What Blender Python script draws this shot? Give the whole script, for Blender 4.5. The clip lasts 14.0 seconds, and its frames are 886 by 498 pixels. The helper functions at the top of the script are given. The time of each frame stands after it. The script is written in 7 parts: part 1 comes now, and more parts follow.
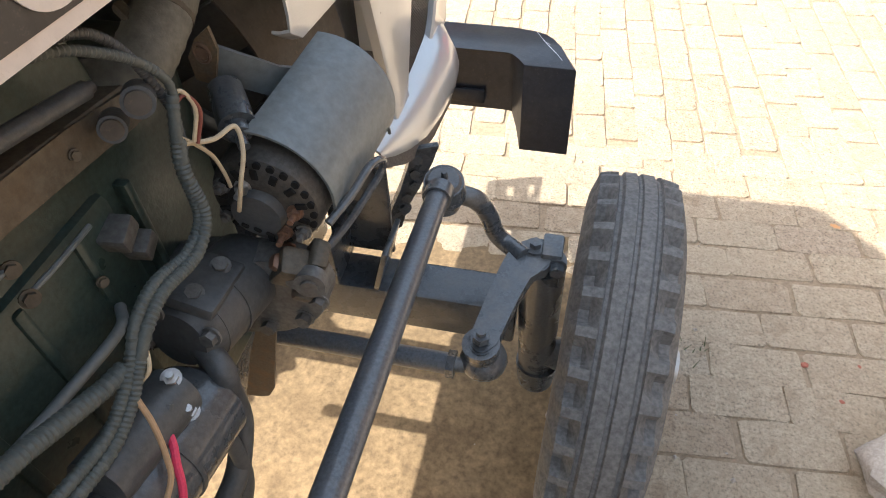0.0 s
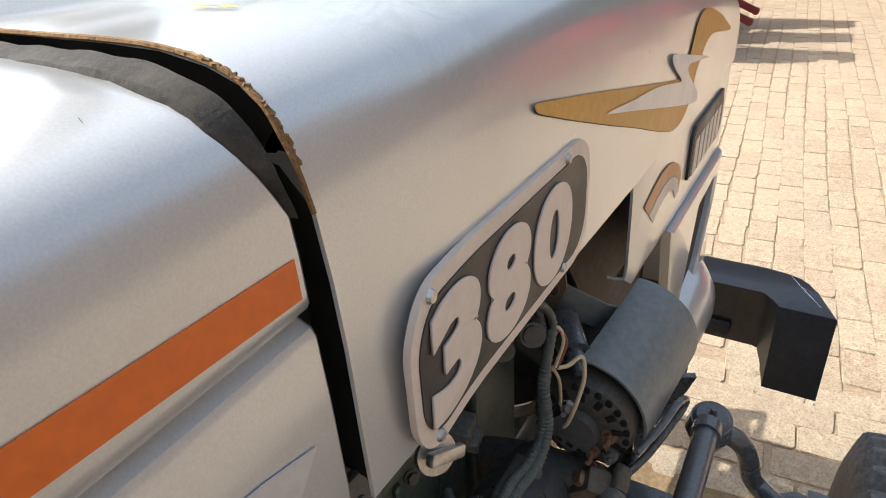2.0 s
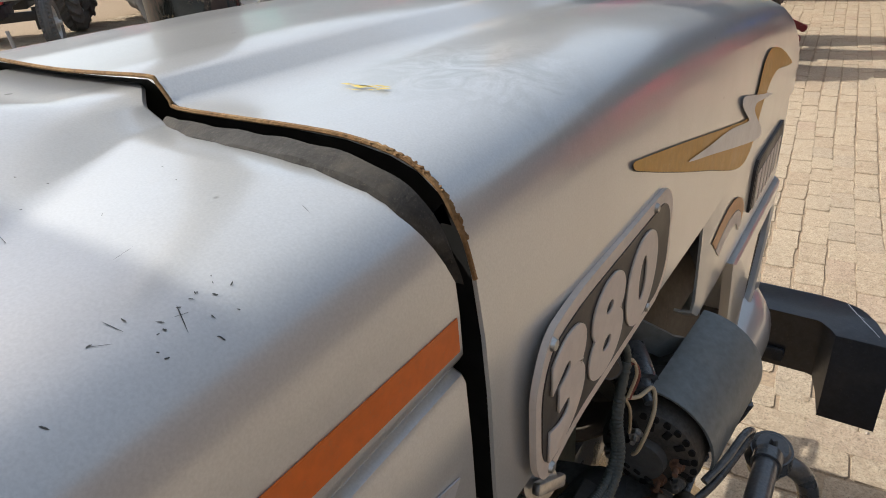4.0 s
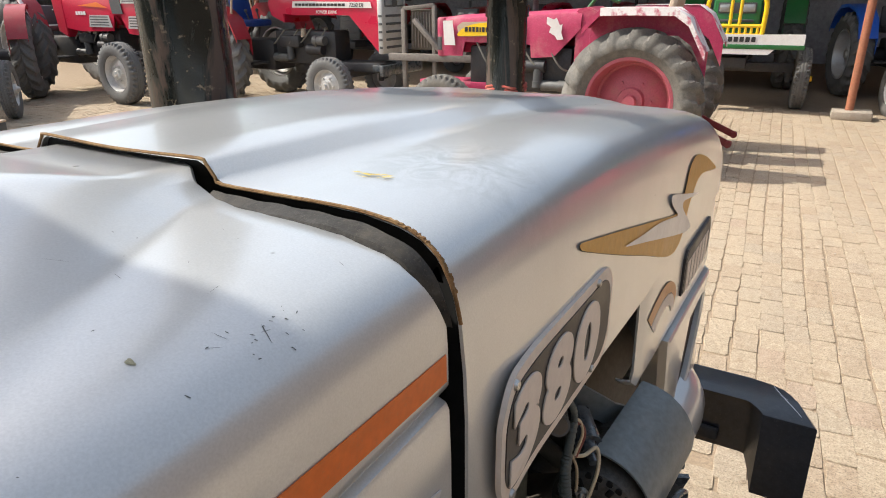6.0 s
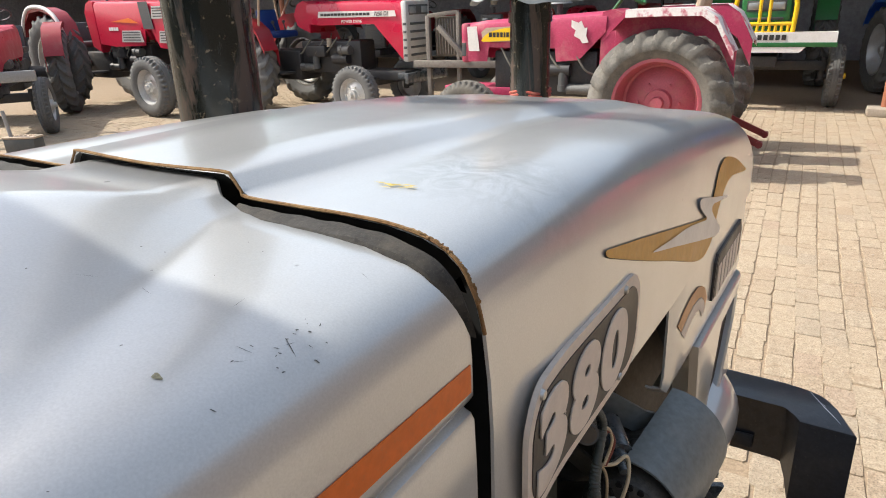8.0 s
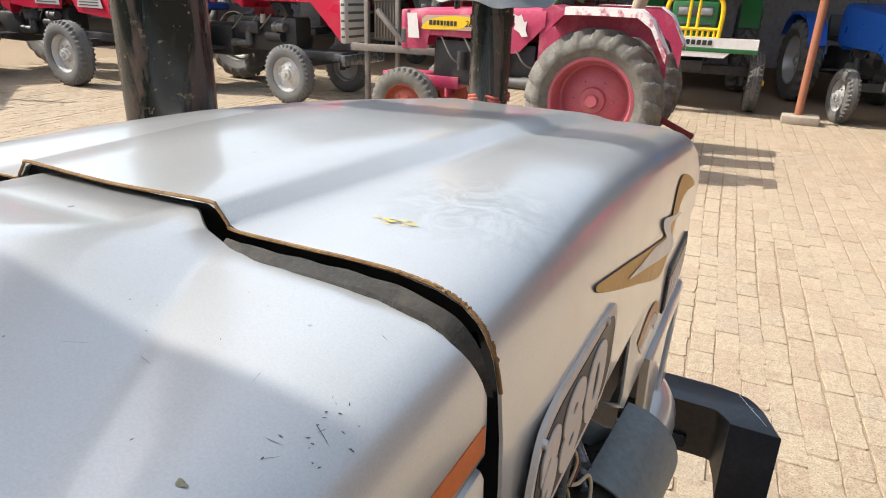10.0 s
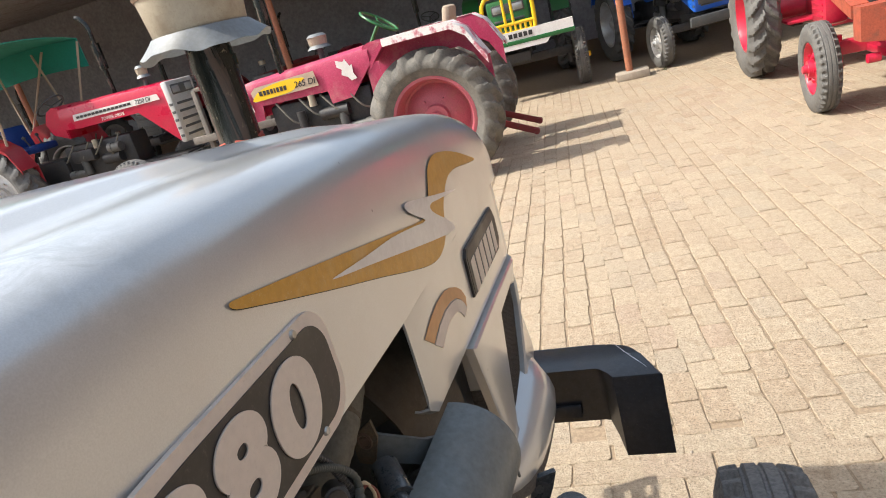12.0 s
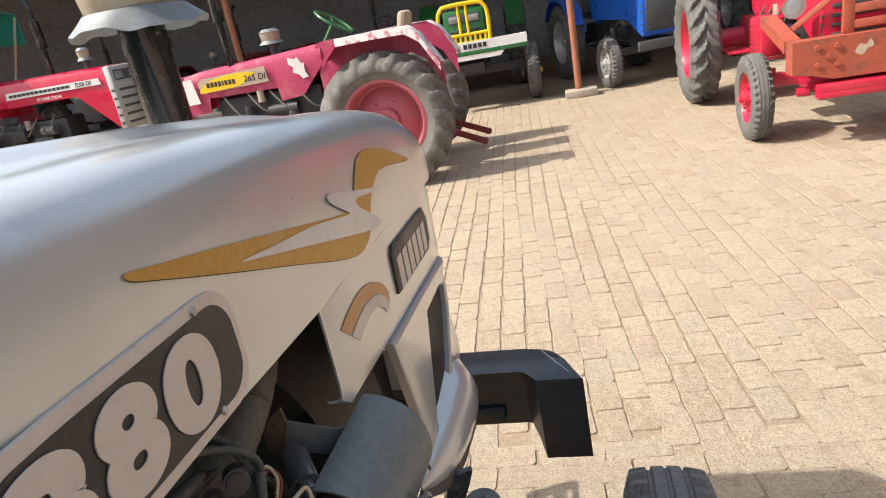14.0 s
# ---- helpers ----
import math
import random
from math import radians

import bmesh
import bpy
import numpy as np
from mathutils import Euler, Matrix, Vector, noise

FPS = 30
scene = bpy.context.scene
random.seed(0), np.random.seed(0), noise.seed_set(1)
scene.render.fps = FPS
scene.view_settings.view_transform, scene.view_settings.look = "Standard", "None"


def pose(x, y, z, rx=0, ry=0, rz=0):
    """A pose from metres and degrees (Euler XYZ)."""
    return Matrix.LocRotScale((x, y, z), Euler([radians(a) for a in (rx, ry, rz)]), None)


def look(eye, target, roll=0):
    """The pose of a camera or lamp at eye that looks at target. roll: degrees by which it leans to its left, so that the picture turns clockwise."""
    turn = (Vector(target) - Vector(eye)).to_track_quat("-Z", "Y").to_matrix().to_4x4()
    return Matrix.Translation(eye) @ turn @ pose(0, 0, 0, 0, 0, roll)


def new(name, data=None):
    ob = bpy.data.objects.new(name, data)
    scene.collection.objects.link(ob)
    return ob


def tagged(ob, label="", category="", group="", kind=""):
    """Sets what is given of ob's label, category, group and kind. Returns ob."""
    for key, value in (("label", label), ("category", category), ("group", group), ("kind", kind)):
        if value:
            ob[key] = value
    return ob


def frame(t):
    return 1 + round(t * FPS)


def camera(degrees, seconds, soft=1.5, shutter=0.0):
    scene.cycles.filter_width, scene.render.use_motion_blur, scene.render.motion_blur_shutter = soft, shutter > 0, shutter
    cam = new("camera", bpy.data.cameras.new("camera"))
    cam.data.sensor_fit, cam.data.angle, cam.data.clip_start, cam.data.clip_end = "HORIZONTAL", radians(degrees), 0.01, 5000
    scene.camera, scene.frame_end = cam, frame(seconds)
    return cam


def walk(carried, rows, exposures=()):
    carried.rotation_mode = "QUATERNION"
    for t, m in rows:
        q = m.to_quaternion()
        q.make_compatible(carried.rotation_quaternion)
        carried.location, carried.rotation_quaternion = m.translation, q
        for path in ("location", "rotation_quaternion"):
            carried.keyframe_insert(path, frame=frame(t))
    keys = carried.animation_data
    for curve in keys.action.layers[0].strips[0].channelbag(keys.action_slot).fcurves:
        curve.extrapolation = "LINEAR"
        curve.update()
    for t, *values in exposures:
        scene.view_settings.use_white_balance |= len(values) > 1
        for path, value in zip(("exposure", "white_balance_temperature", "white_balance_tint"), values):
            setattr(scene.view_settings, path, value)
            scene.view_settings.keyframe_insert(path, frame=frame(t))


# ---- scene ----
cam = camera(69.2, 14.0, soft=1.0)
PATH = [
    (0, (0.545, -0.724, 1.387), (0.217, 0.593, -0.081), -2.2),
    (0.5, (0.536, -0.755, 1.405), (0.077, 0.637, 0.044), -4.9),
    (1, (0.543, -0.747, 1.421), (-0.052, 0.708, 0.184), -5.9),
    (1.5, (0.471, -0.801, 1.442), (-0.232, 0.678, 0.293), -3.5),
    (2, (0.419, -0.818, 1.485), (-0.492, 0.653, 0.481), -4.0),
    (2.2, (0.404, -0.829, 1.492), (-0.538, 0.611, 0.473), -3.5),
    (4.3, (0.392, -0.874, 1.525), (-0.627, 0.569, 0.588), -4.5),
    (4.5, (0.391, -0.892, 1.526), (-0.614, 0.573, 0.609), -2.7),
    (5, (0.397, -0.924, 1.543), (-0.564, 0.633, 0.735), -1.4),
    (5.5, (0.406, -0.936, 1.546), (-0.526, 0.649, 0.761), 0.2),
    (6, (0.418, -0.938, 1.55), (-0.508, 0.674, 0.812), -0.5),
    (6.5, (0.409, -0.946, 1.552), (-0.547, 0.657, 0.834), 0.5),
    (7, (0.408, -0.941, 1.549), (-0.577, 0.627, 0.794), -0.6),
    (7.5, (0.419, -0.942, 1.552), (-0.58, 0.643, 0.853), -1.2),
    (7.7, (0.423, -0.94, 1.552), (-0.581, 0.643, 0.853), -2.0),
    (9.8, (0.358, -0.921, 1.566), (-0.522, 0.637, 0.672), 0.8),
    (10, (0.364, -0.93, 1.577), (-0.438, 0.737, 0.814), 2.0),
    (10.5, (0.398, -0.958, 1.585), (-0.382, 0.754, 0.906), -1.1),
    (11, (0.417, -0.93, 1.555), (-0.342, 0.809, 0.922), -2.4),
    (11.5, (0.5, -0.86, 1.524), (-0.03, 0.994, 0.991), -8.9),
    (12, (0.532, -0.806, 1.503), (-0.038, 0.99, 0.835), -15.0),
    (12.5, (0.532, -0.793, 1.497), (-0.051, 0.997, 0.822), -14.7),
    (13, (0.558, -0.794, 1.498), (0.048, 1.022, 0.833), -14.5),
    (13.5, (0.569, -0.791, 1.498), (0.11, 1.036, 0.827), -14.9),
    (14, (0.565, -0.819, 1.488), (0.155, 1.016, 0.805), -10.5),
]
walk(cam, [(t, look(eye, target, roll)) for t, eye, target, roll in PATH], [(0, 1.84), (1.0, 1.75), (1.5, 1.40), (2, 1.16), (4.5, 0.50), (5.5, 0.74), (6.5, 0.88), (7.5, 0.85), (10, 0.94), (10.5, 0.95), (11, 0.90), (11.5, 1.0), (12.5, 0.94), (14, 0.96)])

# ---- sky, sun ----
world = bpy.data.worlds.new("world")
scene.world = world
world.use_nodes = True
wn = world.node_tree.nodes
wl = world.node_tree.links
sky = wn.new("ShaderNodeTexSky")
sky.sky_type = "NISHITA"
sky.sun_disc = False
SUN_EL = radians(46.5)
SUN_DIR = Vector((math.cos(radians(18)), math.sin(radians(18)), 0)).normalized()      # the way the light travels, seen from above
sky.sun_elevation = SUN_EL
sky.sun_rotation = math.atan2(-SUN_DIR.x, -SUN_DIR.y)
sky.air_density, sky.dust_density, sky.ozone_density = 1.0, 4.5, 1.0
haze = wn.new("ShaderNodeMix")          # a hazy, dusty sky: pale veil over the blue
haze.data_type = "RGBA"
haze.inputs[0].default_value = 0.34
haze.inputs[7].default_value = (3.0, 3.4, 3.5, 1)
wl.new(sky.outputs["Color"], haze.inputs[6])
wl.new(haze.outputs[2], wn["Background"].inputs["Color"])
wn["Background"].inputs["Strength"].default_value = 0.15

sun_data = bpy.data.lights.new("sun", "SUN")
sun_data.energy = 3.1
sun_data.angle = radians(0.6)
sun_data.color = (1.0, 0.95, 0.86)
sun_ob = new("sun", sun_data)
_d = Vector((SUN_DIR.x * math.cos(SUN_EL), SUN_DIR.y * math.cos(SUN_EL), -math.sin(SUN_EL)))
sun_ob.rotation_euler = _d.to_track_quat("-Z", "Y").to_euler()
sun_ob.location = (-6, -2, 8)


# ---- materials ----
def node_mat(name):
    m = bpy.data.materials.new(name)
    m.use_nodes = True
    nt = m.node_tree
    return m, nt.nodes, nt.links, nt.nodes["Principled BSDF"]


def ramp(n, l, fac, stops):
    r = n.new("ShaderNodeValToRGB")
    e = r.color_ramp.elements
    while len(e) < len(stops):
        e.new(0.5)
    for k, (p, c) in zip(e, stops):
        k.position, k.color = p, (*c, 1) if len(c) == 3 else c
    l.new(fac, r.inputs["Fac"])
    return r


def tex_noise(n, l, co, scale, detail=4, rough=0.55, dist=0.0):
    t = n.new("ShaderNodeTexNoise")
    t.inputs["Scale"].default_value, t.inputs["Detail"].default_value = scale, detail
    t.inputs["Roughness"].default_value, t.inputs["Distortion"].default_value = rough, dist
    l.new(co, t.inputs["Vector"])
    return t


def mix_col(n, l, fac, a, b, blend="MIX"):
    m = n.new("ShaderNodeMix")
    m.data_type, m.blend_type = "RGBA", blend
    for sock, v in ((m.inputs[0], fac), (m.inputs[6], a), (m.inputs[7], b)):
        if isinstance(v, bpy.types.NodeSocket):
            l.new(v, sock)
        elif isinstance(v, (int, float)):
            sock.default_value = v
        else:
            sock.default_value = (*v, 1)
    return m.outputs[2]


def surface(name, col, rough=0.5, metal=0.0, grime=(0.30, 0.25, 0.18), grime_amt=0.25, scale=6.0, var=0.12,
            bump=0.15, bump_scale=120.0, coat=0.0, spec=0.5, grime_lo=0.5, grime_hi=0.75):
    """A painted or bare surface: base colour with soft variation, dust and grime in patches, fine relief."""
    m, n, l, p = node_mat(name)
    co = n.new("ShaderNodeTexCoord").outputs["Object"]
    n1 = tex_noise(n, l, co, scale, 5, 0.6)
    n2 = tex_noise(n, l, co, scale * 9, 3, 0.6)
    dark = tuple(max(0, c * (1 - var)) for c in col)
    lite = tuple(min(1, c * (1 + var)) for c in col)
    base = ramp(n, l, n2.outputs["Fac"], [(0.3, dark), (0.7, lite)])
    g = ramp(n, l, n1.outputs["Fac"], [(grime_lo, (0, 0, 0)), (grime_hi, (grime_amt,) * 3)])
    c = mix_col(n, l, g.outputs["Color"], base.outputs["Color"], grime)
    # fine dust specks and streaks
    n4 = tex_noise(n, l, co, scale * 26, 6, 0.75, 0.3)
    speck = ramp(n, l, n4.outputs["Fac"], [(0.56, (0, 0, 0)), (0.72, (min(0.6, grime_amt * 1.3),) * 3)])
    c = mix_col(n, l, speck.outputs["Color"], c, grime)
    l.new(c, p.inputs["Base Color"])
    r = n.new("ShaderNodeMapRange")
    r.inputs["From Min"].default_value, r.inputs["From Max"].default_value = 0.3, 0.75
    r.inputs["To Min"].default_value, r.inputs["To Max"].default_value = max(0.03, rough - 0.07), min(1, rough + 0.16)
    l.new(n1.outputs["Fac"], r.inputs["Value"])
    l.new(r.outputs["Result"], p.inputs["Roughness"])
    p.inputs["Metallic"].default_value = metal
    p.inputs["Specular IOR Level"].default_value = spec
    p.inputs["Coat Weight"].default_value = coat
    p.inputs["Coat Roughness"].default_value = 0.12
    if bump:
        b = n.new("ShaderNodeBump")
        b.inputs["Strength"].default_value, b.inputs["Distance"].default_value = bump, 0.002
        n3 = tex_noise(n, l, co, bump_scale, 3, 0.6)
        l.new(n3.outputs["Fac"], b.inputs["Height"])
        l.new(b.outputs["Normal"], p.inputs["Normal"])
    return m


def silver_paint(name, dusty):
    """Metallic silver bonnet paint: fine flake, dust film, faint scratches."""
    m, n, l, p = node_mat(name)
    co = n.new("ShaderNodeTexCoord").outputs["Object"]
    flake = tex_noise(n, l, co, 900, 2, 0.6)
    film = tex_noise(n, l, co, 5.0, 6, 0.62, 0.4)
    c0 = ramp(n, l, flake.outputs["Fac"], [(0.3, (0.53, 0.55, 0.56)), (0.7, (0.60, 0.62, 0.63))])
    g = ramp(n, l, film.outputs["Fac"], [(0.42, (0, 0, 0)), (0.8, (dusty,) * 3)])
    c = mix_col(n, l, g.outputs["Color"], c0.outputs["Color"], (0.49, 0.475, 0.45))
    # scattered small chips
    vor = n.new("ShaderNodeTexVoronoi")
    vor.inputs["Scale"].default_value = 26
    l.new(co, vor.inputs["Vector"])
    chip = ramp(n, l, vor.outputs["Distance"], [(0.045, (1, 1, 1)), (0.06, (0, 0, 0))])
    sel = tex_noise(n, l, co, 9, 2)
    keep = ramp(n, l, sel.outputs["Fac"], [(0.52, (0, 0, 0)), (0.58, (0.8, 0.8, 0.8))])
    both = mix_col(n, l, 1.0, chip.outputs["Color"], keep.outputs["Color"], "MULTIPLY")
    c = mix_col(n, l, both, c, (0.12, 0.13, 0.12))
    # a wiped, oily smear on the bonnet's top
    far = n.new("ShaderNodeVectorMath")
    far.operation = "DISTANCE"
    far.inputs[1].default_value = (0.205, -0.545, 1.43)
    l.new(co, far.inputs[0])
    near0 = ramp(n, l, far.outputs["Value"], [(0.015, (1, 1, 1)), (0.085, (0, 0, 0))])
    swirl = tex_noise(n, l, co, 30, 5, 0.7, 1.6)
    rub = ramp(n, l, swirl.outputs["Fac"], [(0.42, (0, 0, 0)), (0.62, (0.6,) * 3)])
    both = mix_col(n, l, 1.0, near0.outputs["Color"], rub.outputs["Color"], "MULTIPLY")
    c = mix_col(n, l, both, c, (0.30, 0.31, 0.295))
    l.new(c, p.inputs["Base Color"])
    r = n.new("ShaderNodeMapRange")
    r.inputs["From Min"].default_value, r.inputs["From Max"].default_value = 0.35, 0.75
    r.inputs["To Min"].default_value, r.inputs["To Max"].default_value = 0.30, 0.42
    l.new(film.outputs["Fac"], r.inputs["Value"])
    l.new(r.outputs["Result"], p.inputs["Roughness"])
    p.inputs["Metallic"].default_value = 0.42
    p.inputs["Coat Weight"].default_value = 0.9
    p.inputs["Coat Roughness"].default_value = 0.14
    b = n.new("ShaderNodeBump")
    b.inputs["Strength"].default_value, b.inputs["Distance"].default_value = 0.03, 0.002
    wave = tex_noise(n, l, co, 14, 2, 0.5)
    l.new(wave.outputs["Fac"], b.inputs["Height"])
    l.new(b.outputs["Normal"], p.inputs["Normal"])
    return m


def brick_mat(name, source):
    m, n, l, p = node_mat(name)
    co = n.new("ShaderNodeNewGeometry")
    info = n.new("ShaderNodeObjectInfo")
    rnd = info.outputs["Random"] if source == "object" else co.outputs["Random Per Island"]
    pos = co.outputs["Position"]
    n1 = tex_noise(n, l, pos, 1.1, 4, 0.6)
    n2 = tex_noise(n, l, pos, 34, 6, 0.68)
    base = ramp(n, l, rnd, [(0.0, (0.325, 0.242, 0.17)), (0.3, (0.365, 0.287, 0.208)), (0.7, (0.395, 0.318, 0.23)), (0.92, (0.33, 0.272, 0.208)), (1.0, (0.345, 0.25, 0.187))])
    n3 = tex_noise(n, l, pos, 130, 5, 0.7)
    fine = ramp(n, l, n2.outputs["Fac"], [(0.34, (0.17, 0.13, 0.09)), (0.5, (0.43, 0.355, 0.26)), (0.68, (0.66, 0.58, 0.44))])
    c = mix_col(n, l, 0.26, base.outputs["Color"], fine.outputs["Color"])
    grit = ramp(n, l, n3.outputs["Fac"], [(0.36, (0.25,) * 3), (0.46, (0.95,) * 3), (0.64, (1.45,) * 3)])
    c = mix_col(n, l, 0.62, c, grit.outputs["Color"], "MULTIPLY")
    dust = ramp(n, l, n1.outputs["Fac"], [(0.35, (0.05,) * 3), (0.7, (0.5,) * 3)])
    c = mix_col(n, l, dust.outputs["Color"], c, (0.42, 0.345, 0.25))
    # dark oily and damp blots
    n4 = tex_noise(n, l, pos, 7.5, 8, 0.72, 0.4)
    blot = ramp(n, l, n4.outputs["Fac"], [(0.58, (0, 0, 0)), (0.64, (0.55,) * 3)])
    c = mix_col(n, l, blot.outputs["Color"], c, (0.27, 0.20, 0.135))
    l.new(c, p.inputs["Base Color"])
    p.inputs["Roughness"].default_value = 0.9
    p.inputs["Specular IOR Level"].default_value = 0.2
    b = n.new("ShaderNodeBump")
    b.inputs["Strength"].default_value, b.inputs["Distance"].default_value = 1.0, 0.010
    l.new(n2.outputs["Fac"], b.inputs["Height"])
    b2 = n.new("ShaderNodeBump")          # chipped, pitted skin
    b2.inputs["Strength"].default_value, b2.inputs["Distance"].default_value = 1.0, 0.004
    l.new(n3.outputs["Fac"], b2.inputs["Height"])
    l.new(b.outputs["Normal"], b2.inputs["Normal"])
    l.new(b2.outputs["Normal"], p.inputs["Normal"])
    return m


def tyre_mat(name, dust, k=1.0):
    m, n, l, p = node_mat(name)
    co = n.new("ShaderNodeTexCoord").outputs["Object"]
    n1 = tex_noise(n, l, co, 11, 8, 0.75)
    n2 = tex_noise(n, l, co, 130, 4, 0.6)
    c0 = ramp(n, l, n2.outputs["Fac"], [(0.35, (0.075 * k, 0.078 * k, 0.082 * k)), (0.66, (0.155 * k, 0.158 * k, 0.16 * k))])
    g = ramp(n, l, n1.outputs["Fac"], [(0.34, (dust * 0.35,) * 3), (0.62, (dust,) * 3)])
    c = mix_col(n, l, g.outputs["Color"], c0.outputs["Color"], (0.29, 0.265, 0.22))
    l.new(c, p.inputs["Base Color"])
    p.inputs["Roughness"].default_value = 0.78
    p.inputs["Specular IOR Level"].default_value = 0.35
    b = n.new("ShaderNodeBump")
    b.inputs["Strength"].default_value, b.inputs["Distance"].default_value = 0.35, 0.003
    l.new(n2.outputs["Fac"], b.inputs["Height"])
    l.new(b.outputs["Normal"], p.inputs["Normal"])
    return m


def stack_mat():
    """Glossy black exhaust enamel that peels in upright brown streaks."""
    m, n, l, p = node_mat("peeling_black_enamel")
    co = n.new("ShaderNodeTexCoord").outputs["Object"]
    mp = n.new("ShaderNodeMapping")
    mp.inputs["Scale"].default_value = (1.0, 1.0, 0.16)
    l.new(co, mp.inputs["Vector"])
    n1 = tex_noise(n, l, mp.outputs["Vector"], 24, 6, 0.66, 0.5)
    n2 = tex_noise(n, l, co, 70, 5, 0.7, 0.2)
    peel = ramp(n, l, n1.outputs["Fac"], [(0.55, (0, 0, 0)), (0.60, (0.85,) * 3)])
    chip = ramp(n, l, n2.outputs["Fac"], [(0.60, (0, 0, 0)), (0.66, (0.8,) * 3)])
    c = mix_col(n, l, peel.outputs["Color"], (0.008, 0.011, 0.010), (0.085, 0.055, 0.042))
    c = mix_col(n, l, chip.outputs["Color"], c, (0.20, 0.16, 0.11))
    l.new(c, p.inputs["Base Color"])
    r = ramp(n, l, n1.outputs["Fac"], [(0.5, (0.16,) * 3), (0.62, (0.6,) * 3)])
    l.new(r.outputs["Color"], p.inputs["Roughness"])
    b = n.new("ShaderNodeBump")
    b.inputs["Strength"].default_value, b.inputs["Distance"].default_value = 0.5, 0.002
    l.new(n1.outputs["Fac"], b.inputs["Height"])
    l.new(b.outputs["Normal"], p.inputs["Normal"])
    return m


